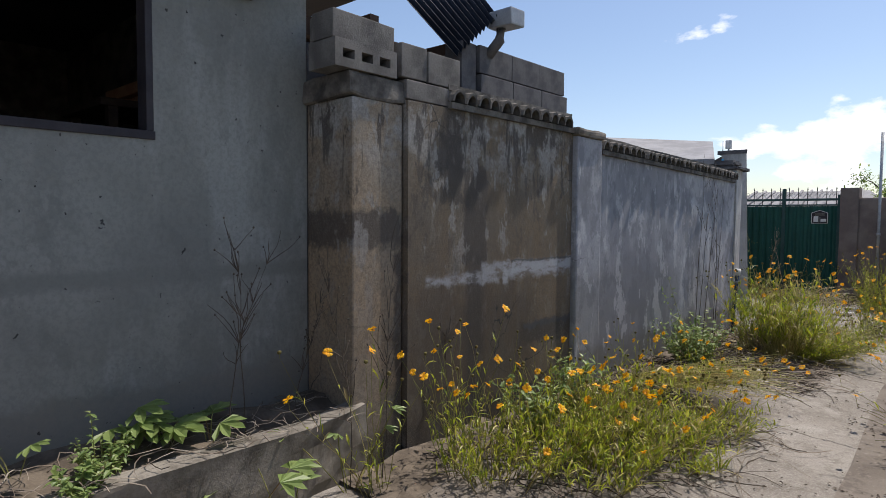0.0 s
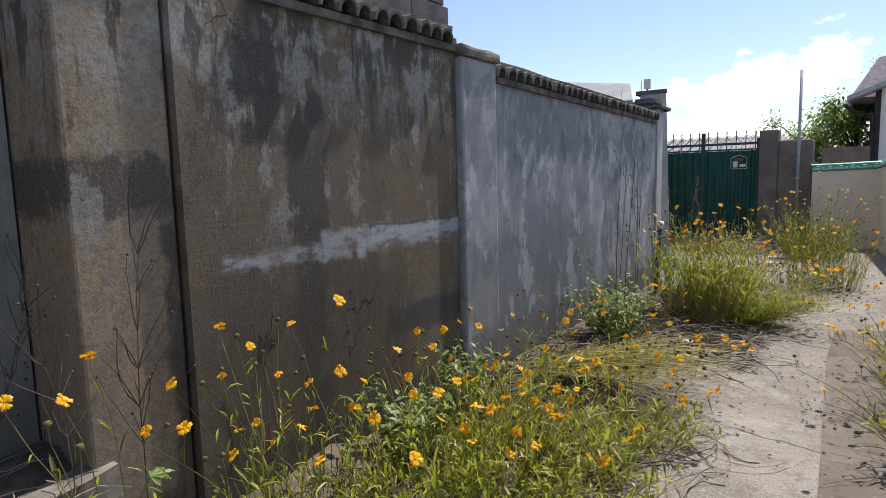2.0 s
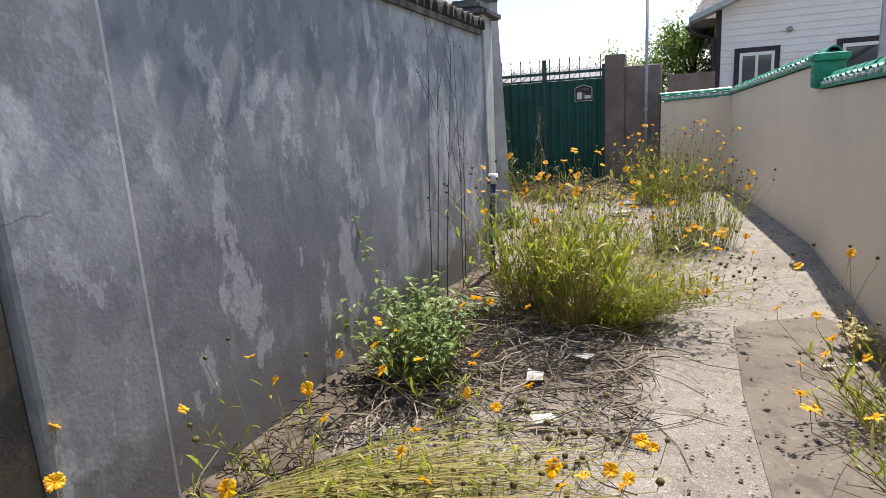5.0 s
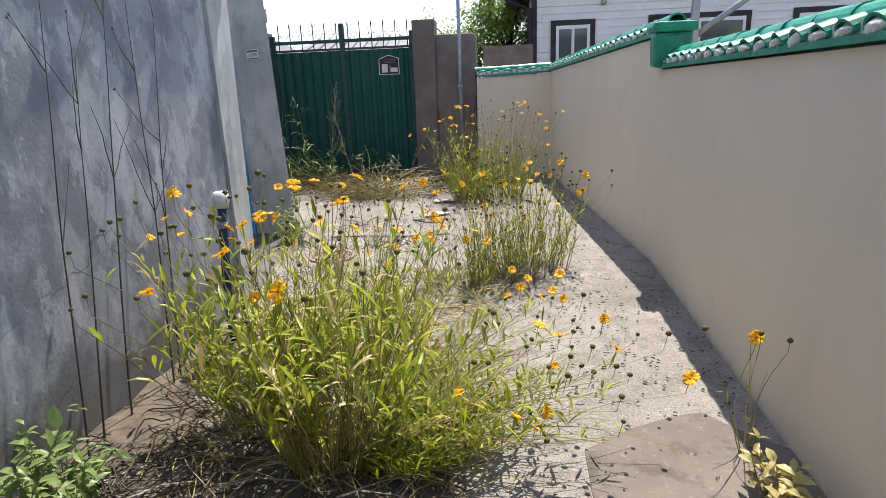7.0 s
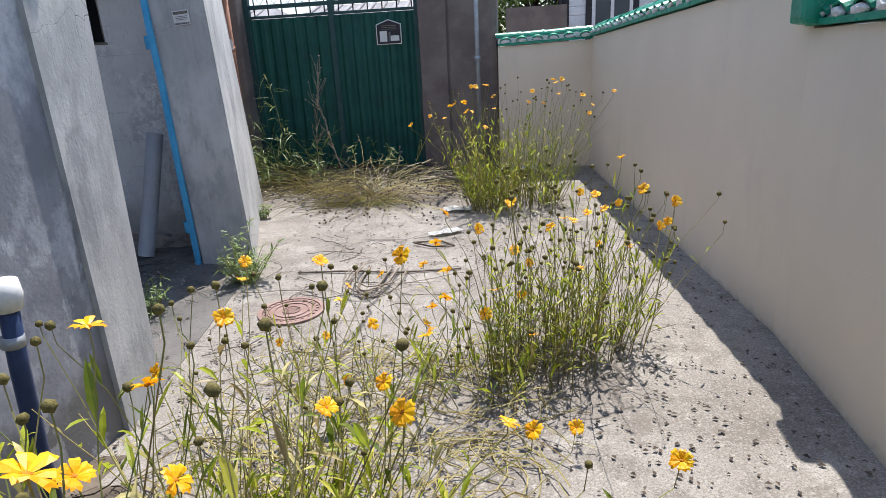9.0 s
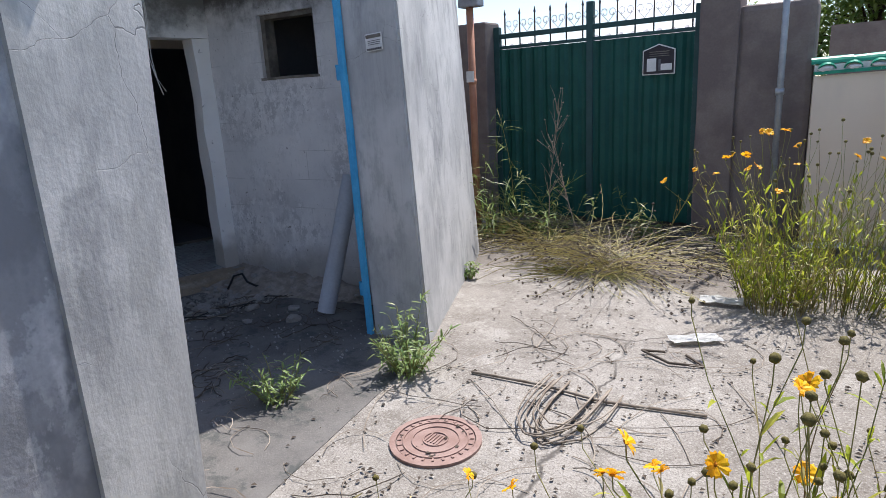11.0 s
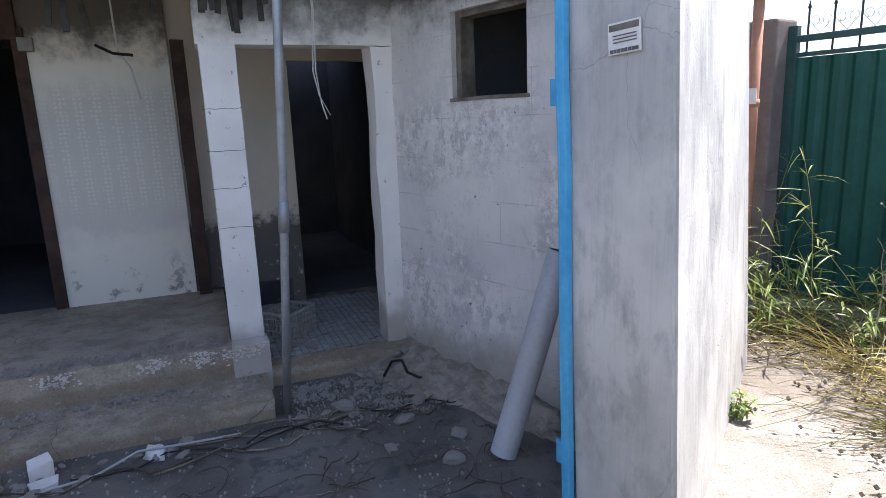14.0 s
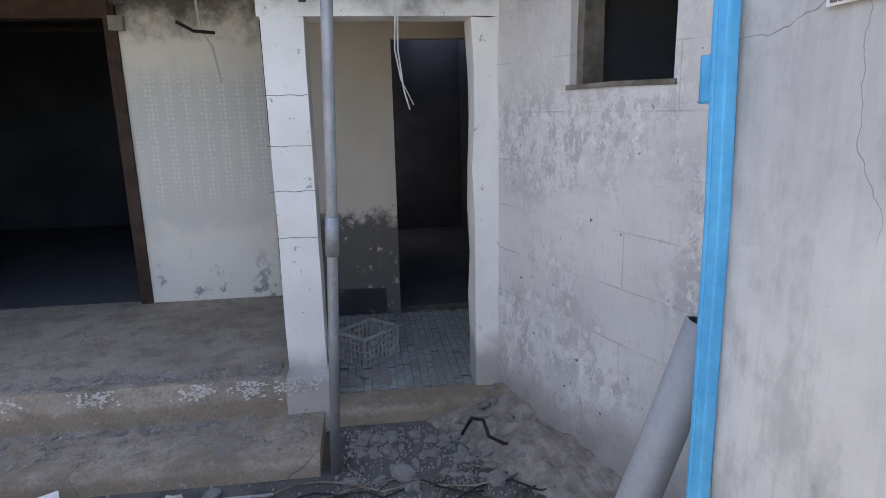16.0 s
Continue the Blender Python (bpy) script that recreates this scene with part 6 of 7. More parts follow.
def coreopsis(at, stems=140, spread=0.28, height=0.75, lean=(0, 0), out=0.5, sag=0.5, flowers=8, seeds=14, leafs=9, seed=1, leaf_len=0.09, dry=0.25, bare=0.12,
              label="clump of yellow-flowered coreopsis with narrow leaves"):
    """A clump of thin stems with narrow leaves, orange flowers and brown seed heads."""
    rnd = random.Random(seed)
    c = thing("coreopsis_clump", label, "flowering plant", at, "coreopsis clumps in the alley")
    sv, sf, lv, lf, dv, df = [], [], [], [], [], []
    tips = []
    for i in range(stems):
        a, r = rnd.uniform(0, 2 * math.pi), spread * math.sqrt(rnd.random())
        base = Vector((r * math.cos(a), r * math.sin(a), 0))
        way = Vector((math.cos(a) * out * r / spread + lean[0] + rnd.uniform(-0.15, 0.15), math.sin(a) * out * r / spread + lean[1] + rnd.uniform(-0.15, 0.15), 1))
        ln = height * (rnd.uniform(0.3, 0.95) if rnd.random() < 0.72 else rnd.uniform(0.95, 1.22))
        pts = bent_stem(rnd, base, way, ln, sag * rnd.uniform(0.2, 1.5), 6, 0.045)
        isdry = rnd.random() < dry
        tube_data(pts, [0.0026 - 0.0014 * k / 6 for k in range(7)], 3, dv if isdry else sv, df if isdry else sf, False)
        tips.append((pts[-1], (pts[-1] - pts[-2]).normalized()))
        for k in range(int(leafs * rnd.uniform(0.5, 1.3))):
            t = (bare + (0.92 - bare) * rnd.random() ** 1.35) * 6
            q = pts[int(t)].lerp(pts[min(int(t) + 1, 6)], t - int(t))
            w = Vector((rnd.uniform(-1, 1), rnd.uniform(-1, 1), rnd.uniform(0.3, 2.4)))
            L = leaf_len * rnd.uniform(0.6, 1.3)
            leaf_strip(dv if isdry and k % 2 else lv, df if isdry and k % 2 else lf, q, w, L, L * rnd.uniform(0.04, 0.072), rnd.uniform(0.1, 0.6), rnd)
    tagged(part("stem_growth", mesh_of("stem_growth", sv, sf, M["stem"]), None, c), kind="stuff")
    tagged(part("foliage", mesh_of("foliage", lv, lf, M["leaf"]), None, c), kind="stuff")
    if dv:
        tagged(part("dry_growth", mesh_of("dry_growth", dv, df, M["straw"]), None, c, "yellowed dry stems"), kind="stuff")
    tips.sort(key=lambda q: -q[0].z - rnd.random() * 0.25)
    for k, (p, d) in enumerate(tips[:flowers + seeds]):
        fl = k % max(1, round((flowers + seeds) / max(1, flowers))) == 0
        # a bare stalk lifts each head above the leaves
        s = rnd.uniform(0.03, 0.10)
        top = p + (d * 0.6 + Vector((0, 0, 0.7))).normalized() * s
        v, f = tube_data([p - d * 0.02, p + d * s * 0.4, top], [0.0016, 0.0014, 0.0013], 3)
        st = part("stalk", mesh_of("stalk", v, f, M["stem"]), None, c)
        o = part("flower" if fl else "seed_head", FLOWERS[k % 6] if fl else SEED, None, st)
        nrm = (Vector((rnd.uniform(-1.0, 1.0), rnd.uniform(-1.4, 0.8), 0.8))).normalized()
        o.matrix_basis = Matrix.Translation(top) @ nrm.to_track_quat("Z", "Y").to_matrix().to_4x4() @ Matrix.Diagonal((*([rnd.uniform(0.7, 1.12)] * 3), 1))
        if fl:
            ob = part("disc", DISC, None, st)
            ob.matrix_basis = o.matrix_basis
    return c


def hand_leaf(v, f, at, way, up, size, lobes=5):
    """A broad lobed leaf."""
    way, up = way.normalized(), up.normalized()
    side = way.cross(up).normalized()
    up = side.cross(way)
    b = len(v)
    v.append(at)
    pts = []
    for i in range(lobes):
        a = (i - (lobes - 1) / 2) * 0.62
        r = size * (1.0 - 0.12 * abs(i - (lobes - 1) / 2))
        for da, k in ((-0.2, 0.80), (0.0, 1.0), (0.2, 0.80)):
            q = at + (way * math.cos(a + da) + side * math.sin(a + da)) * (r * k) + up * (0.10 * size * (1 - k) * 2 - 0.18 * size * k * k)
            pts.append(q)
        if i < lobes - 1:
            q = at + (way * math.cos(a + 0.31) + side * math.sin(a + 0.31)) * (r * 0.58) + up * (0.03 * size)
            pts.append(q)
    v += pts
    for i in range(len(pts) - 1):
        f.append((b, b + 1 + i, b + 2 + i))


def mallow(at, n=9, size=0.09, height=0.22, seed=1, label="low plant with broad lobed green leaves"):
    rnd = random.Random(seed)
    c = thing("mallow_plant", label, "plant", at, "broad-leaved plants")
    sv, sf = [], []
    for i in range(n):
        a = rnd.uniform(0, 6.28)
        way = Vector((math.cos(a) * rnd.uniform(0.2, 0.9), math.sin(a) * rnd.uniform(0.2, 0.9), 1))
        pts = bent_stem(rnd, (0.02 * math.cos(a), 0.02 * math.sin(a), -0.02), way, height * rnd.uniform(0.6, 1.15), 0.5, 4)
        tube_data(pts, 0.0028, 4, sv, sf, False)
        lv, lf = [], []
        hand_leaf(lv, lf, pts[-1], Vector((math.cos(a), math.sin(a), 0.1)), Vector((0.15 * math.cos(a), -0.3, 1)), size * rnd.uniform(0.7, 1.15))
        part("leaf", mesh_of("leaf", lv, lf, M["leaf_broad"]), None, c)
    tagged(part("stem_growth", mesh_of("stem_growth", sv, sf, M["stem"]), None, c), kind="stuff")


def bushy(at, n=45, height=0.5, spread=0.2, leaf=0.045, seed=1, tall=3, name="leafy_weed", label="leafy green weed with many small leaves", mat="leaf_broad", lean=(0, 0), slim=0.22):
    """A weed with many small pointed leaves."""
    rnd = random.Random(seed)
    c = thing(name, label, "plant", at, "leafy weeds")
    sv, sf, lv, lf = [], [], [], []
    for i in range(n):
        a, r = rnd.uniform(0, 6.28), spread * math.sqrt(rnd.random())
        h = height * rnd.uniform(0.4, 1.0) * (1.8 if i < tall else 1)
        way = Vector((math.cos(a) * 0.7 * r / spread + lean[0], math.sin(a) * 0.7 * r / spread + lean[1], 1.1))
        pts = bent_stem(rnd, (r * 0.5 * math.cos(a), r * 0.5 * math.sin(a), -0.01), way, h, 0.25, 6, 0.03)
        tube_data(pts, [0.003 - 0.0018 * k / 6 for k in range(7)], 4, sv, sf, False)
        for k in range(int(14 * h / height) + 4):
            t = (0.15 + 0.85 * rnd.random()) * 6
            q = pts[min(int(t), 5)].lerp(pts[min(int(t) + 1, 6)], t - int(t))
            w = Vector((rnd.uniform(-1, 1), rnd.uniform(-1, 1), rnd.uniform(-0.2, 0.8)))
            L = leaf * rnd.uniform(0.6, 1.4)
            leaf_strip(lv, lf, q, w, L, L * slim, rnd.uniform(0.1, 0.5), rnd)
    tagged(part("stem_growth", mesh_of("stem_growth", sv, sf, M["stem"]), None, c), kind="stuff")
    tagged(part("foliage", mesh_of("foliage", lv, lf, M[mat]), None, c), kind="stuff")


def dead_stalk(at, height, seed, top_x=0.0, lean=(0.0, 0.0), r=0.006, fork=8, mat="dark_twig", wave=0.012):
    rnd = random.Random(seed)
    c = thing("dead_stalk", "tall bare dead weed stalk beside the wall", "dead plant", at, "dead weed stalks")
    v, f = [], []
    pts = bent_stem(rnd, (0, 0, -0.03), Vector((lean[0], lean[1], 1)), height, 0.05, 9, wave)
    tube_data(pts, [r * (1 - 0.75 * k / 9) for k in range(10)], 5, v, f)
    part("stalk", mesh_of("stalk", v, f, M[mat]), None, c)
    v, f = [], []
    for k in range(fork):
        q = pts[rnd.randrange(4, 10)]
        w = Vector((rnd.uniform(-0.25, 0.25) + lean[0], rnd.uniform(-0.8, 0.8) + lean[1], rnd.uniform(0.5, 1.2)))
        tw = bent_stem(rnd, q, w, rnd.uniform(0.12, 0.35) * height / 1.3, -0.2, 5, 0.03 + wave)
        tube_data(tw, [0.0026 * (1 - 0.6 * j / 5) for j in range(6)], 4, v, f)
        if k % 2:
            e = len(v)
            p = tw[-1]
            for d in ((0.007, 0, 0), (-0.007, 0, 0), (0, 0.007, 0), (0, -0.007, 0), (0, 0, 0.007), (0, 0, -0.007)):
                v.append(p + Vector(d))
            f += [(e, e + 2, e + 4), (e + 2, e + 1, e + 4), (e + 1, e + 3, e + 4), (e + 3, e, e + 4), (e + 2, e, e + 5), (e + 1, e + 2, e + 5), (e + 3, e + 1, e + 5), (e, e + 3, e + 5)]
    tagged(part("twig_growth", mesh_of("twig_growth", v, f, M[mat]), None, c), kind="stuff")


def litter(name, label, x0, x1, y0, y1, n, length, mat, seed, heap=0.05, r=0.0025, thick=True, centre=None, z=0.0):
    """Dry stems fallen over one another."""
    rnd = random.Random(seed)
    v, f = [], []
    for i in range(n):
        if centre:
            a = rnd.uniform(0, 6.28)
            q = rnd.random() ** 0.7
            x, y = centre[0] + math.cos(a) * q * (x1 - x0) / 2, centre[1] + math.sin(a) * q * (y1 - y0) / 2
            d = a + rnd.uniform(-0.9, 0.9)
            h = heap * (1 - q) + 0.01
        else:
            x, y = rnd.uniform(x0, x1), rnd.uniform(y0, y1)
            d = rnd.uniform(0, 6.28)
            h = rnd.random() * heap + 0.006
        ln = length * rnd.uniform(0.4, 1.2)
        bend = rnd.uniform(-1.6, 1.6)
        pts = []
        for k in range(7):
            t = k / 6 - 0.5
            dd = d + bend * t
            pts.append((x + math.cos(dd) * ln * t, y + math.sin(dd) * ln * t, z + max(0.004, h * (1 - 1.2 * abs(t)) + rnd.uniform(-0.008, 0.012))))
        tube_data(pts, [r * rnd.uniform(0.6, 1.2)] * 7, 3, v, f, False)
    tagged(part(name, mesh_of(name, v, f, M[mat])), label, "dry plants", kind="stuff")


def leaf_litter():
    rnd = random.Random(21)
    v, f = [], []
    for i in range(7600):
        x, y = rnd.uniform(-0.3, 2.65), rnd.uniform(7.5, 18.6)
        if rnd.random() > 0.25 + 0.75 * (noise.noise((x * 1.3, y * 1.1, 5)) > 0.02):
            continue
        s = rnd.uniform(0.004, 0.014)
        a = rnd.uniform(0, 6.28)
        c, d = math.cos(a) * s, math.sin(a) * s
        b = len(v)
        z = rnd.uniform(0.004, 0.012) + (0.03 if x < 0.6 and y < 13.5 else 0)
        v += [(x + c, y + d, z), (x - d * 0.6, y + c * 0.6, z + s * 0.5), (x - c, y - d, z), (x + d * 0.6, y - c * 0.6, z + s * 0.3)]
        f.append((b, b + 1, b + 2, b + 3))
    tagged(part("leaf_litter", mesh_of("leaf_litter", v, f, M["dark_twig"])), "dark dry seed heads and leaf scraps on the paving", "litter", kind="stuff")


def tree(at, height, width, seed, leaves=2600, leaf=0.11):
    rnd = random.Random(seed)
    c = thing("broadleaf_tree", "green broadleaf tree behind the walls", "tree", at, "trees past the gate")
    v, f = [], []
    trunk = [(0, 0, -0.05), (0.05, 0.0, height * 0.25), (0.0, 0.05, height * 0.5), (0.1, 0, height * 0.75)]
    tube_data(trunk, [0.11, 0.09, 0.065, 0.03], 8, v, f)
    part("trunk", mesh_of("trunk", v, f, M["wood"], True), None, c)
    v, f, ends = [], [], []
    for i in range(26):
        a = rnd.uniform(0, 6.28)
        z = height * rnd.uniform(0.25, 0.72)
        e = Vector((math.cos(a) * width * rnd.uniform(0.45, 1), math.sin(a) * width * rnd.uniform(0.45, 1), z + height * rnd.uniform(0.02, 0.32)))
        s = Vector((0.03, 0.02, z))
        m = s.lerp(e, 0.5) + Vector((0, 0, 0.1))
        tube_data([s, m, e], [0.03, 0.02, 0.008], 5, v, f)
        ends += [e, m.lerp(e, 0.5)]
    part("limb_growth", mesh_of("limb_growth", v, f, M["wood"], True), None, c)
    v, f = [], []
    for i in range(leaves):
        e = rnd.choice(ends)
        q = e + Vector((rnd.gauss(0, 1), rnd.gauss(0, 1), rnd.gauss(0, 0.8))) * (width * 0.15)
        leaf_strip(v, f, q, Vector((rnd.uniform(-1, 1), rnd.uniform(-1, 1), rnd.uniform(-0.7, 0.5))), leaf * rnd.uniform(0.6, 1.3), leaf * 0.25, 0.3, rnd)
    tagged(part("crown", mesh_of("crown", v, f, M["leaf_tree"]), None, c), kind="stuff")


# the mass of coreopsis at the foot of the brown wall
for i, (x, y, h, n, fl, lx, ly) in enumerate(((0.62, 7.95, 0.46, 60, 5, 0.15, -0.15), (0.70, 8.35, 0.45, 95, 7, 0.2, -0.1), (0.55, 8.70, 0.50, 95, 7, 0.2, 0.0), (0.92, 8.72, 0.44, 110, 9, 0.35, -0.1),
                                              (0.66, 9.12, 0.47, 110, 9, 0.35, 0.1), (1.0, 9.22, 0.38, 100, 8, 0.45, 0.1), (0.5, 9.5, 0.48, 70, 5, 0.2, 0.0), (1.02, 8.3, 0.36, 80, 5, 0.3, -0.2), (1.22, 8.85, 0.30, 80, 6, 0.5, -0.1), (1.2, 9.5, 0.32, 80, 6, 0.5, 0.2))):
    coreopsis((x, y, 0.0), n, 0.24, h, (lx, ly), 0.6, 0.8, fl, 9, 8, 100 + i, 0.085, 0.24)
for i, (x, y, h) in enumerate(((0.25, 7.4, 0.8), (0.40, 7.9, 0.72), (0.22, 8.35, 0.66), (0.3, 8.0, 0.8))):
    coreopsis((x, y, 0.0), 15, 0.12, h, (0.05, -0.1), 0.35, 0.3, 4, 6, 9, 130 + i, 0.085, 0.1, 0.12, "thin tall coreopsis before the brown wall")
# bent clump lying over the paving
fallen = "coreopsis clump fallen flat over the paving"
coreopsis((0.45, 10.12, 0.10), 230, 0.17, 1.0, (3.2, -0.2), 0.8, 0.35, 9, 40, 3, 140, 0.07, 0.6, 0.4, fallen)
coreopsis((0.5, 10.32, 0.08), 150, 0.15, 0.88, (3.0, 0.1), 0.8, 0.4, 6, 26, 3, 141, 0.07, 0.55, 0.4, fallen)
# weed at the grey wall, then the large clumps farther on
bushy((0.42, 11.38, 0.02), 85, 0.54, 0.26, 0.05, 31, 4)
bushy((0.2, 12.05, 0.02), 26, 0.35, 0.18, 0.05, 33, 2)
coreopsis((0.30, 10.42, 0.02), 14, 0.12, 0.42, (0.0, -0.1), 0.4, 0.3, 6, 3, 7, 149, 0.07, 0.1, 0.12, "few coreopsis stems at the grey wall")
coreopsis((0.62, 11.15, 0.0), 24, 0.14, 0.46, (0.3, -0.5), 0.5, 0.4, 9, 4, 6, 150, 0.07, 0.1)
coreopsis((1.03, 12.40, 0.0), 150, 0.17, 0.86, (0.0, 0.05), 0.42, 0.15, 12, 34, 10, 151, 0.12, 0.5, 0.48, "large clump of coreopsis with yellow-green leaves")
coreopsis((0.70, 12.62, 0.0), 110, 0.17, 0.78, (-0.1, 0.0), 0.45, 0.2, 13, 26, 10, 152, 0.11, 0.35, 0.42)
coreopsis((0.95, 13.15, 0.0), 130, 0.28, 0.70, (0.1, 0.1), 0.4, 0.3, 11, 26, 9, 153, 0.10, 0.4, 0.25)
coreopsis((1.18, 12.42, 0.0), 140, 0.14, 0.85, (1.6, 0.25), 0.5, 0.55, 14, 26, 13, 154, 0.09, 0.2, 0.2, "coreopsis stems leaning over the paving")
coreopsis((1.25, 12.9, 0.0), 50, 0.16, 0.6, (0.8, 0.35), 0.5, 0.9, 6, 10, 7, 165, 0.09, 0.2, 0.2, "coreopsis stems leaning over the paving")
thin = "tall thin clump of coreopsis full of seed heads"
coreopsis((1.6, 14.5, 0.0), 95, 0.24, 0.69, (0.0, 0.0), 0.16, 0.12, 12, 60, 11, 155, 0.075, 0.2, 0.15, thin)
coreopsis((1.85, 14.72, 0.0), 80, 0.22, 0.71, (0.10, 0.0), 0.2, 0.2, 12, 56, 10, 156, 0.075, 0.2, 0.15, thin)
coreopsis((1.35, 14.35, 0.0), 50, 0.22, 0.42, (-0.1, -0.1), 0.5, 0.4, 8, 26, 6, 157, 0.08, 0.3)
coreopsis((0.9, 14.1, 0.0), 34, 0.30, 0.34, (-0.1, 0.0), 0.5, 0.3, 7, 18, 5, 158, 0.07, 0.3)
coreopsis((1.22, 17.2, 0.0), 170, 0.20, 0.80, (0.0, 0.0), 0.4, 0.3, 14, 24, 9, 159, 0.09, 0.15)
coreopsis((1.58, 17.4, 0.0), 140, 0.26, 0.86, (0.1, 0.0), 0.35, 0.3, 14, 24, 8, 160, 0.08, 0.15)
# along the cream wall
coreopsis((2.5, 11.4, 0.0), 60, 0.14, 0.42, (-0.55, -0.15), 0.4, 0.8, 7, 9, 7, 161, 0.08, 0.3)
coreopsis((2.52, 10.7, 0.0), 60, 0.15, 0.5, (-0.5, 0.0), 0.4, 0.8, 6, 8, 7, 162, 0.09, 0.3)
coreopsis((2.5, 9.9, 0.0), 60, 0.14, 0.5, (-0.4, -0.1), 0.4, 0.8, 5, 8, 7, 163, 0.09, 0.3)
coreopsis((2.52, 12.55, 0.0), 9, 0.05, 0.48, (-0.05, 0.0), 0.3, 0.1, 0, 5, 2, 164, 0.05, 0.5, 0.12, "few bare stems with seed heads by the wall")
bushy((2.5, 11.05, 0.0), 18, 0.22, 0.12, 0.06, 35, 0)
bushy((2.53, 12.25, 0.0), 12, 0.2, 0.1, 0.05, 36, 0, "leafy_weed", "small half-dry weed at the wall foot", "straw")
# big leaves in the raised bed
for i, (x, y, z, n, s, h) in enumerate(((-0.27, 6.50, 0.37, 5, 0.17, 0.15), (-0.17, 6.66, 0.37, 4, 0.155, 0.14), (0.26, 6.52, 0.0, 6, 0.16, 0.40), (-0.40, 6.32, 0.38, 5, 0.15, 0.24), (0.30, 6.8, 0.0, 5, 0.13, 0.36), (0.14, 7.28, 0.0, 5, 0.095, 0.44), (-0.3, 5.9, 0.38, 3, 0.11, 0.2))):
    mallow((x, y, z), n, s, h, 200 + i)
bushy((-0.16, 6.18, 0.36), 26, 0.20, 0.13, 0.035, 37, 1, "feathery_weed", "feathery low weed on the raised bed", "leaf_broad", (0, 0), 0.2)
bushy((0.0, 6.05, 0.34), 20, 0.15, 0.12, 0.04, 38, 0)
bushy((0.25, 9.35, 0.02), 26, 0.42, 0.16, 0.06, 39, 2)
bushy((0.35, 8.75, 0.02), 30, 0.40, 0.2, 0.06, 40, 1)
# weeds in the yard opening and at the gate
bushy((-0.22, 15.50, 0.0), 46, 0.34, 0.11, 0.05, 41, 2, "feathery_weed", "feathery green weed at the wall corner", "leaf_broad", (0, 0), 0.09)
bushy((-0.58, 14.98, 0.0), 20, 0.24, 0.12, 0.045, 42, 1, "feathery_weed", "feathery green weed in the yard opening", "leaf_broad", (0, 0), 0.09)
bushy((-0.75, 16.95, 0.0), 10, 0.14, 0.07, 0.04, 43, 0)
for i, (x, y) in enumerate(((-1.2, 18.15), (-0.95, 18.3), (-1.35, 18.45))):
    bushy((x, y, 0.0), 11, 0.72, 0.18, 0.20, 170 + i, 2, "tall_grass", "tall green grass beside the gate", "leaf_grass", (0, 0), 0.024)
bushy((-0.55, 18.2, 0.0), 16, 0.55, 0.25, 0.09, 44, 3, "leafy_weed", "dark green weed before the gate", "leaf_grass", (0, 0), 0.08)
bushy((0.1, 18.4, 0.0), 14, 0.45, 0.2, 0.08, 45, 3, "leafy_weed", "dark green weed before the gate", "leaf_grass", (0, 0), 0.08)
dead_stalk((-0.6, 18.0, 0), 1.15, 51, 0, (0.15, -0.1), 0.005, 30, "twig")
dead_stalk((-0.2, 17.9, 0), 0.9, 52, 0, (-0.35, -0.1), 0.005, 14, "twig")
dead_stalk((0.35, 17.6, 0), 0.8, 53, 0, (0.4, -0.1), 0.005, 10, "stem")
# bare stalks against the grey wall and before the first house
for i, (y, h, ly) in enumerate(((12.33, 1.85, 0.15), (12.42, 1.5, 0.20), (12.60, 1.85, 0.17), (12.93, 1.85, 0.13), (12.99, 1.7, 0.15))):
    dead_stalk((0.10, y, 0.03), h, 60 + i, 0, (-0.02, ly), 0.0046, 4, "dark_twig", 0.006)
for i, (x, y, h, ly) in enumerate(((-0.15, 6.75, 0.95, 0.05), (-0.16, 6.85, 1.0, -0.03), (-0.2, 7.15, 0.7, 0.2), (0.12, 7.3, 1.1, 0.0), (0.15, 7.5, 1.2, 0.05), (0.1, 8.1, 1.3, 0.02))):
    dead_stalk((x, y, 0.33 if x < 0.05 else 0.0), h, 80 + i, 0, (0.0, ly), 0.0036, 20, "dark_twig", 0.03)
# fallen stems
litter("twig_heap", "tangle of dry grey stems on the paving", 0.3, 1.55, 10.75, 12.1, 170, 0.8, "twig", 301, 0.10, 0.0032)
litter("dark_twigs", "dark dead stems under the plants", 0.25, 1.5, 11.0, 12.35, 360, 0.36, "dark_twig", 302, 0.05, 0.003)
litter("bare_twigs", "tangled bare stems at the edge of the plants", 0.9, 1.7, 8.3, 9.8, 80, 0.55, "twig", 316, 0.05, 0.0026)
litter("dark_twigs", "dark dead stems under the plants", 0.15, 1.4, 7.9, 9.9, 240, 0.4, "dark_twig", 303, 0.05, 0.003)


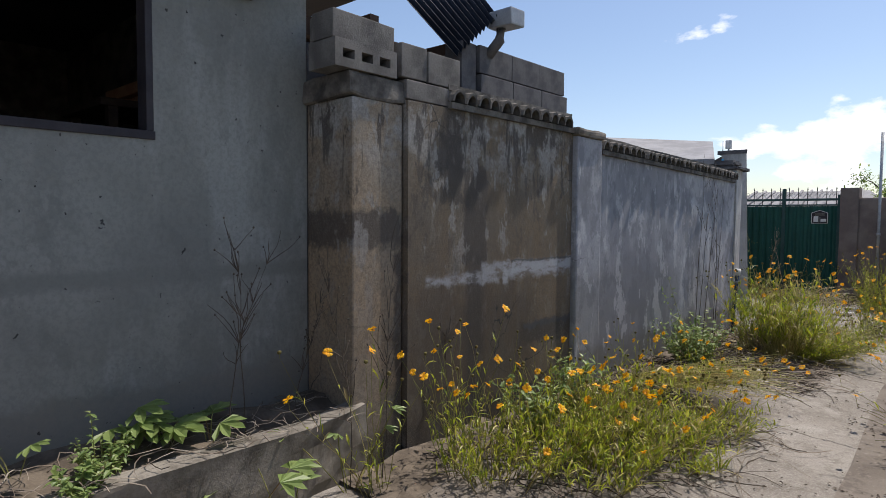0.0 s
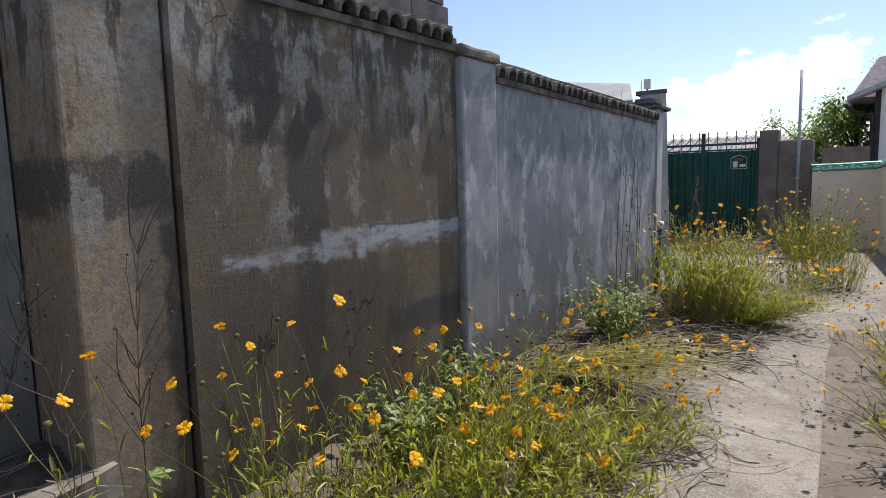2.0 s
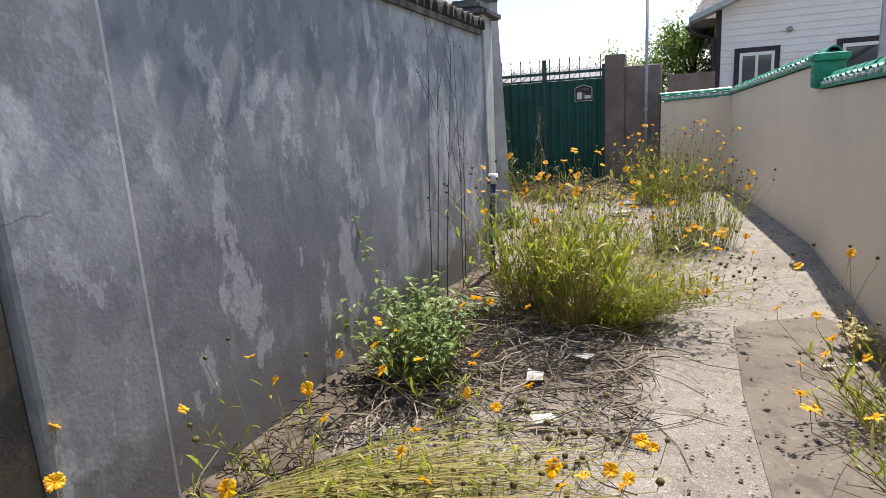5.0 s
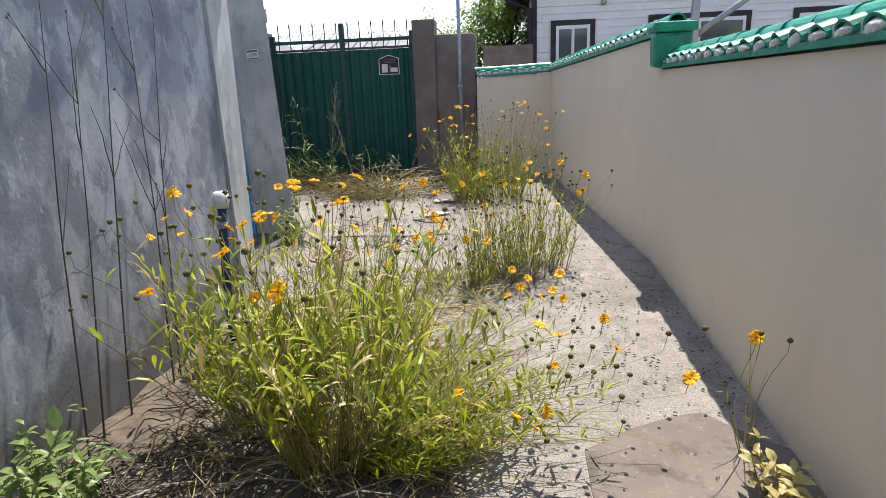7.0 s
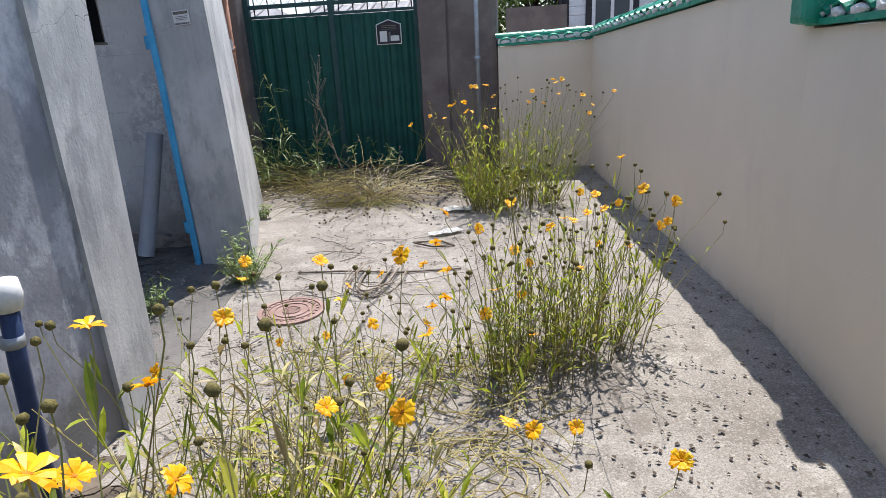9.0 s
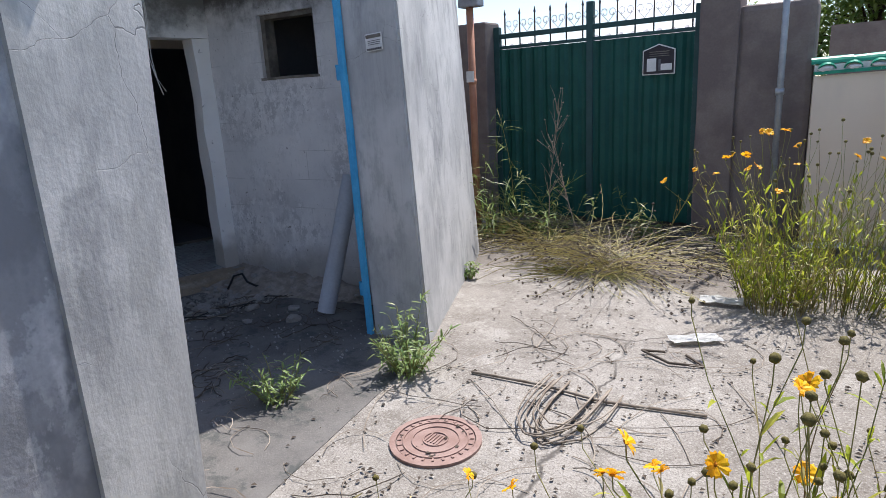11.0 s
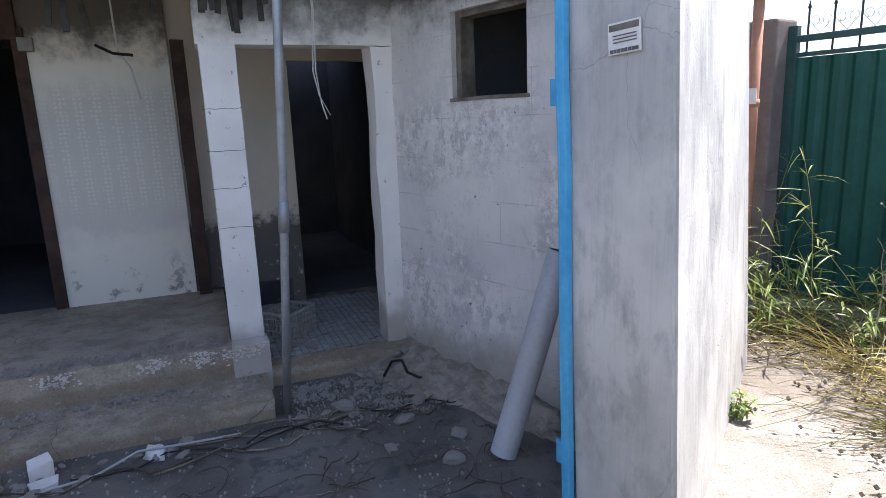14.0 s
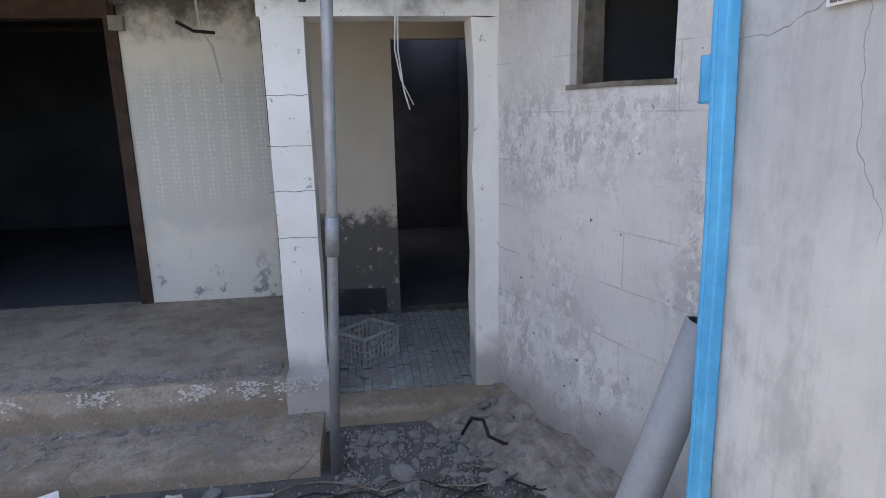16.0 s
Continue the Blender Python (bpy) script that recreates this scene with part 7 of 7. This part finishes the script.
def straw_star(name, label, at, n, length, mat, seed, rise=0.55, heads=False):
    """Dead stems that arch outwards from one root and lie on the ground."""
    rnd = random.Random(seed)
    v, f, sv, sf = [], [], [], []
    for i in range(n):
        a = rnd.uniform(0, 6.28)
        base = (at[0] + rnd.gauss(0, 0.09), at[1] + rnd.gauss(0, 0.07), 0.0)
        way = Vector((math.cos(a), 0.75 * math.sin(a), rnd.uniform(0.08, rise)))
        pts = bent_stem(rnd, base, way, length * rnd.uniform(0.4, 1.15), rnd.uniform(0.5, 1.5), 7, 0.03)
        tube_data(pts, [0.0026 * (1 - 0.5 * k / 7) for k in range(8)], 3, v, f, False)
        if heads and i % 2:
            for p in (pts[-1], pts[-2] + Vector((rnd.uniform(-0.03, 0.03), rnd.uniform(-0.03, 0.03), 0.01))):
                e, q = len(sv), rnd.uniform(0.008, 0.013)
                sv += [p + Vector(d) * q for d in ((1, 0, 0), (-1, 0, 0), (0, 1, 0), (0, -1, 0), (0, 0, 1), (0, 0, -1))]
                sf += [(e, e + 2, e + 4), (e + 2, e + 1, e + 4), (e + 1, e + 3, e + 4), (e + 3, e, e + 4), (e + 2, e, e + 5), (e + 1, e + 2, e + 5), (e + 3, e + 1, e + 5), (e, e + 3, e + 5)]
    tagged(part(name, mesh_of(name, v, f, M[mat])), label, "dry plants", kind="stuff")
    if heads:
        tagged(part("seed_heads", mesh_of("seed_heads", sv, sf, M["dark_twig"])), "dark dry seed heads on fallen stems", "seed heads", kind="stuff")


for i, (x, y, n) in enumerate(((1.03, 12.40, 190), (0.70, 12.62, 110), (0.95, 13.15, 90), (1.62, 14.55, 60), (0.55, 9.2, 60))):
    straw_star("dead_stems", "brown dead stems at the foot of a clump", (x, y), n, 0.4, "twig" if i % 2 else "straw", 320 + i, 4.0)
straw_star("dry_grass_heap", "star of straw-coloured fallen stems near the gate", (0.12, 17.5), 210, 0.8, "straw", 304, 0.95, True)
straw_star("dry_grass_heap", "greenish fallen stems near the gate", (-0.05, 17.4), 90, 0.62, "stem", 311, 0.6)
straw_star("dry_grass_heap", "straw-coloured fallen stems beside the gate", (-0.55, 17.95), 110, 0.8, "straw", 312, 0.9)
straw_star("dry_grass_heap", "grey dead stems in the dry grass heap", (0.2, 17.55), 150, 0.85, "twig", 309, 0.9, True)
litter("dry_grass_heap", "dry grass strewn before the gate", -1.4, 1.3, 17.7, 18.95, 420, 0.5, "straw", 305, 0.09, 0.0022)
litter("dry_grass_heap", "dark dead stems strewn before the gate", -1.4, 1.4, 17.6, 18.95, 420, 0.45, "dark_twig", 313, 0.08, 0.0026)
litter("wall_litter", "dark dead stems and leaves along the wall foot", 0.02, 0.75, 9.6, 13.6, 700, 0.3, "dark_twig", 310, 0.07, 0.003)
litter("fallen_stems", "few dry stems lying on the paving", -0.5, 1.3, 14.4, 16.4, 60, 0.5, "twig", 306, 0.02, 0.0024)
litter("straw_litter", "dry grass among the large clumps", 0.3, 1.6, 12.2, 14.6, 520, 0.4, "straw", 307, 0.06, 0.0025)
litter("bed_twigs", "dry twigs lying on the raised bed", -0.42, 0.1, 5.6, 7.4, 90, 0.35, "twig", 308, 0.05, 0.0025, True, None, 0.38)
litter("yard_twigs", "dark dead stems and scraps on the yard floor", -2.0, -0.75, 14.5, 16.1, 80, 0.24, "dark_twig", 314, 0.025, 0.003, True, None, 0.006)
litter("yard_straw", "bits of dry straw on the yard floor", -1.5, -0.4, 14.35, 15.3, 50, 0.26, "twig", 315, 0.03, 0.002, True, None, 0.006)
leaf_litter()


def coil():
    """Loops of dry vine on the paving."""
    c = thing("dry_vine", "loops of dry grey vine lying on the paving", "dry vine", (0.62, 15.5, 0.0))
    rnd = random.Random(5)
    for k in range(9):
        w, l, o = rnd.uniform(0.07, 0.17), rnd.uniform(0.22, 0.36), rnd.uniform(-0.05, 0.05)
        pts = [(o + w * math.cos(2.9 + q * 0.32), 0.05 + l * math.sin(2.9 + q * 0.32) + rnd.uniform(-0.014, 0.014) + (0.25 * l if q in (0, 11) else 0), 0.008 + 0.005 * k + 0.004 * math.sin(q * 2)) for q in range(12)]
        tube("vine", pts, rnd.uniform(0.0028, 0.0045), M["twig"], c, 5)
    tube("vine", [(-0.55, 0.12, 0.01), (-0.2, 0.14, 0.015), (0.1, 0.12, 0.012), (0.5, 0.2, 0.01)], 0.007, M["twig"], c, 5)
    tube("vine", [(0.2, 0.75, 0.01), (0.1, 0.7, 0.02), (0.25, 0.62, 0.015), (0.4, 0.66, 0.01), (0.3, 0.75, 0.012)], 0.007, M["dark_twig"], c, 5)


coil()
tree((1.6, 24.5, 0.0), 3.0, 1.15, 401, 7000)
tree((-0.2, 30.0, 0.0), 3.2, 1.2, 402, 4000)
tree((3.6, 31.0, 0.0), 4.6, 1.9, 403, 5000)
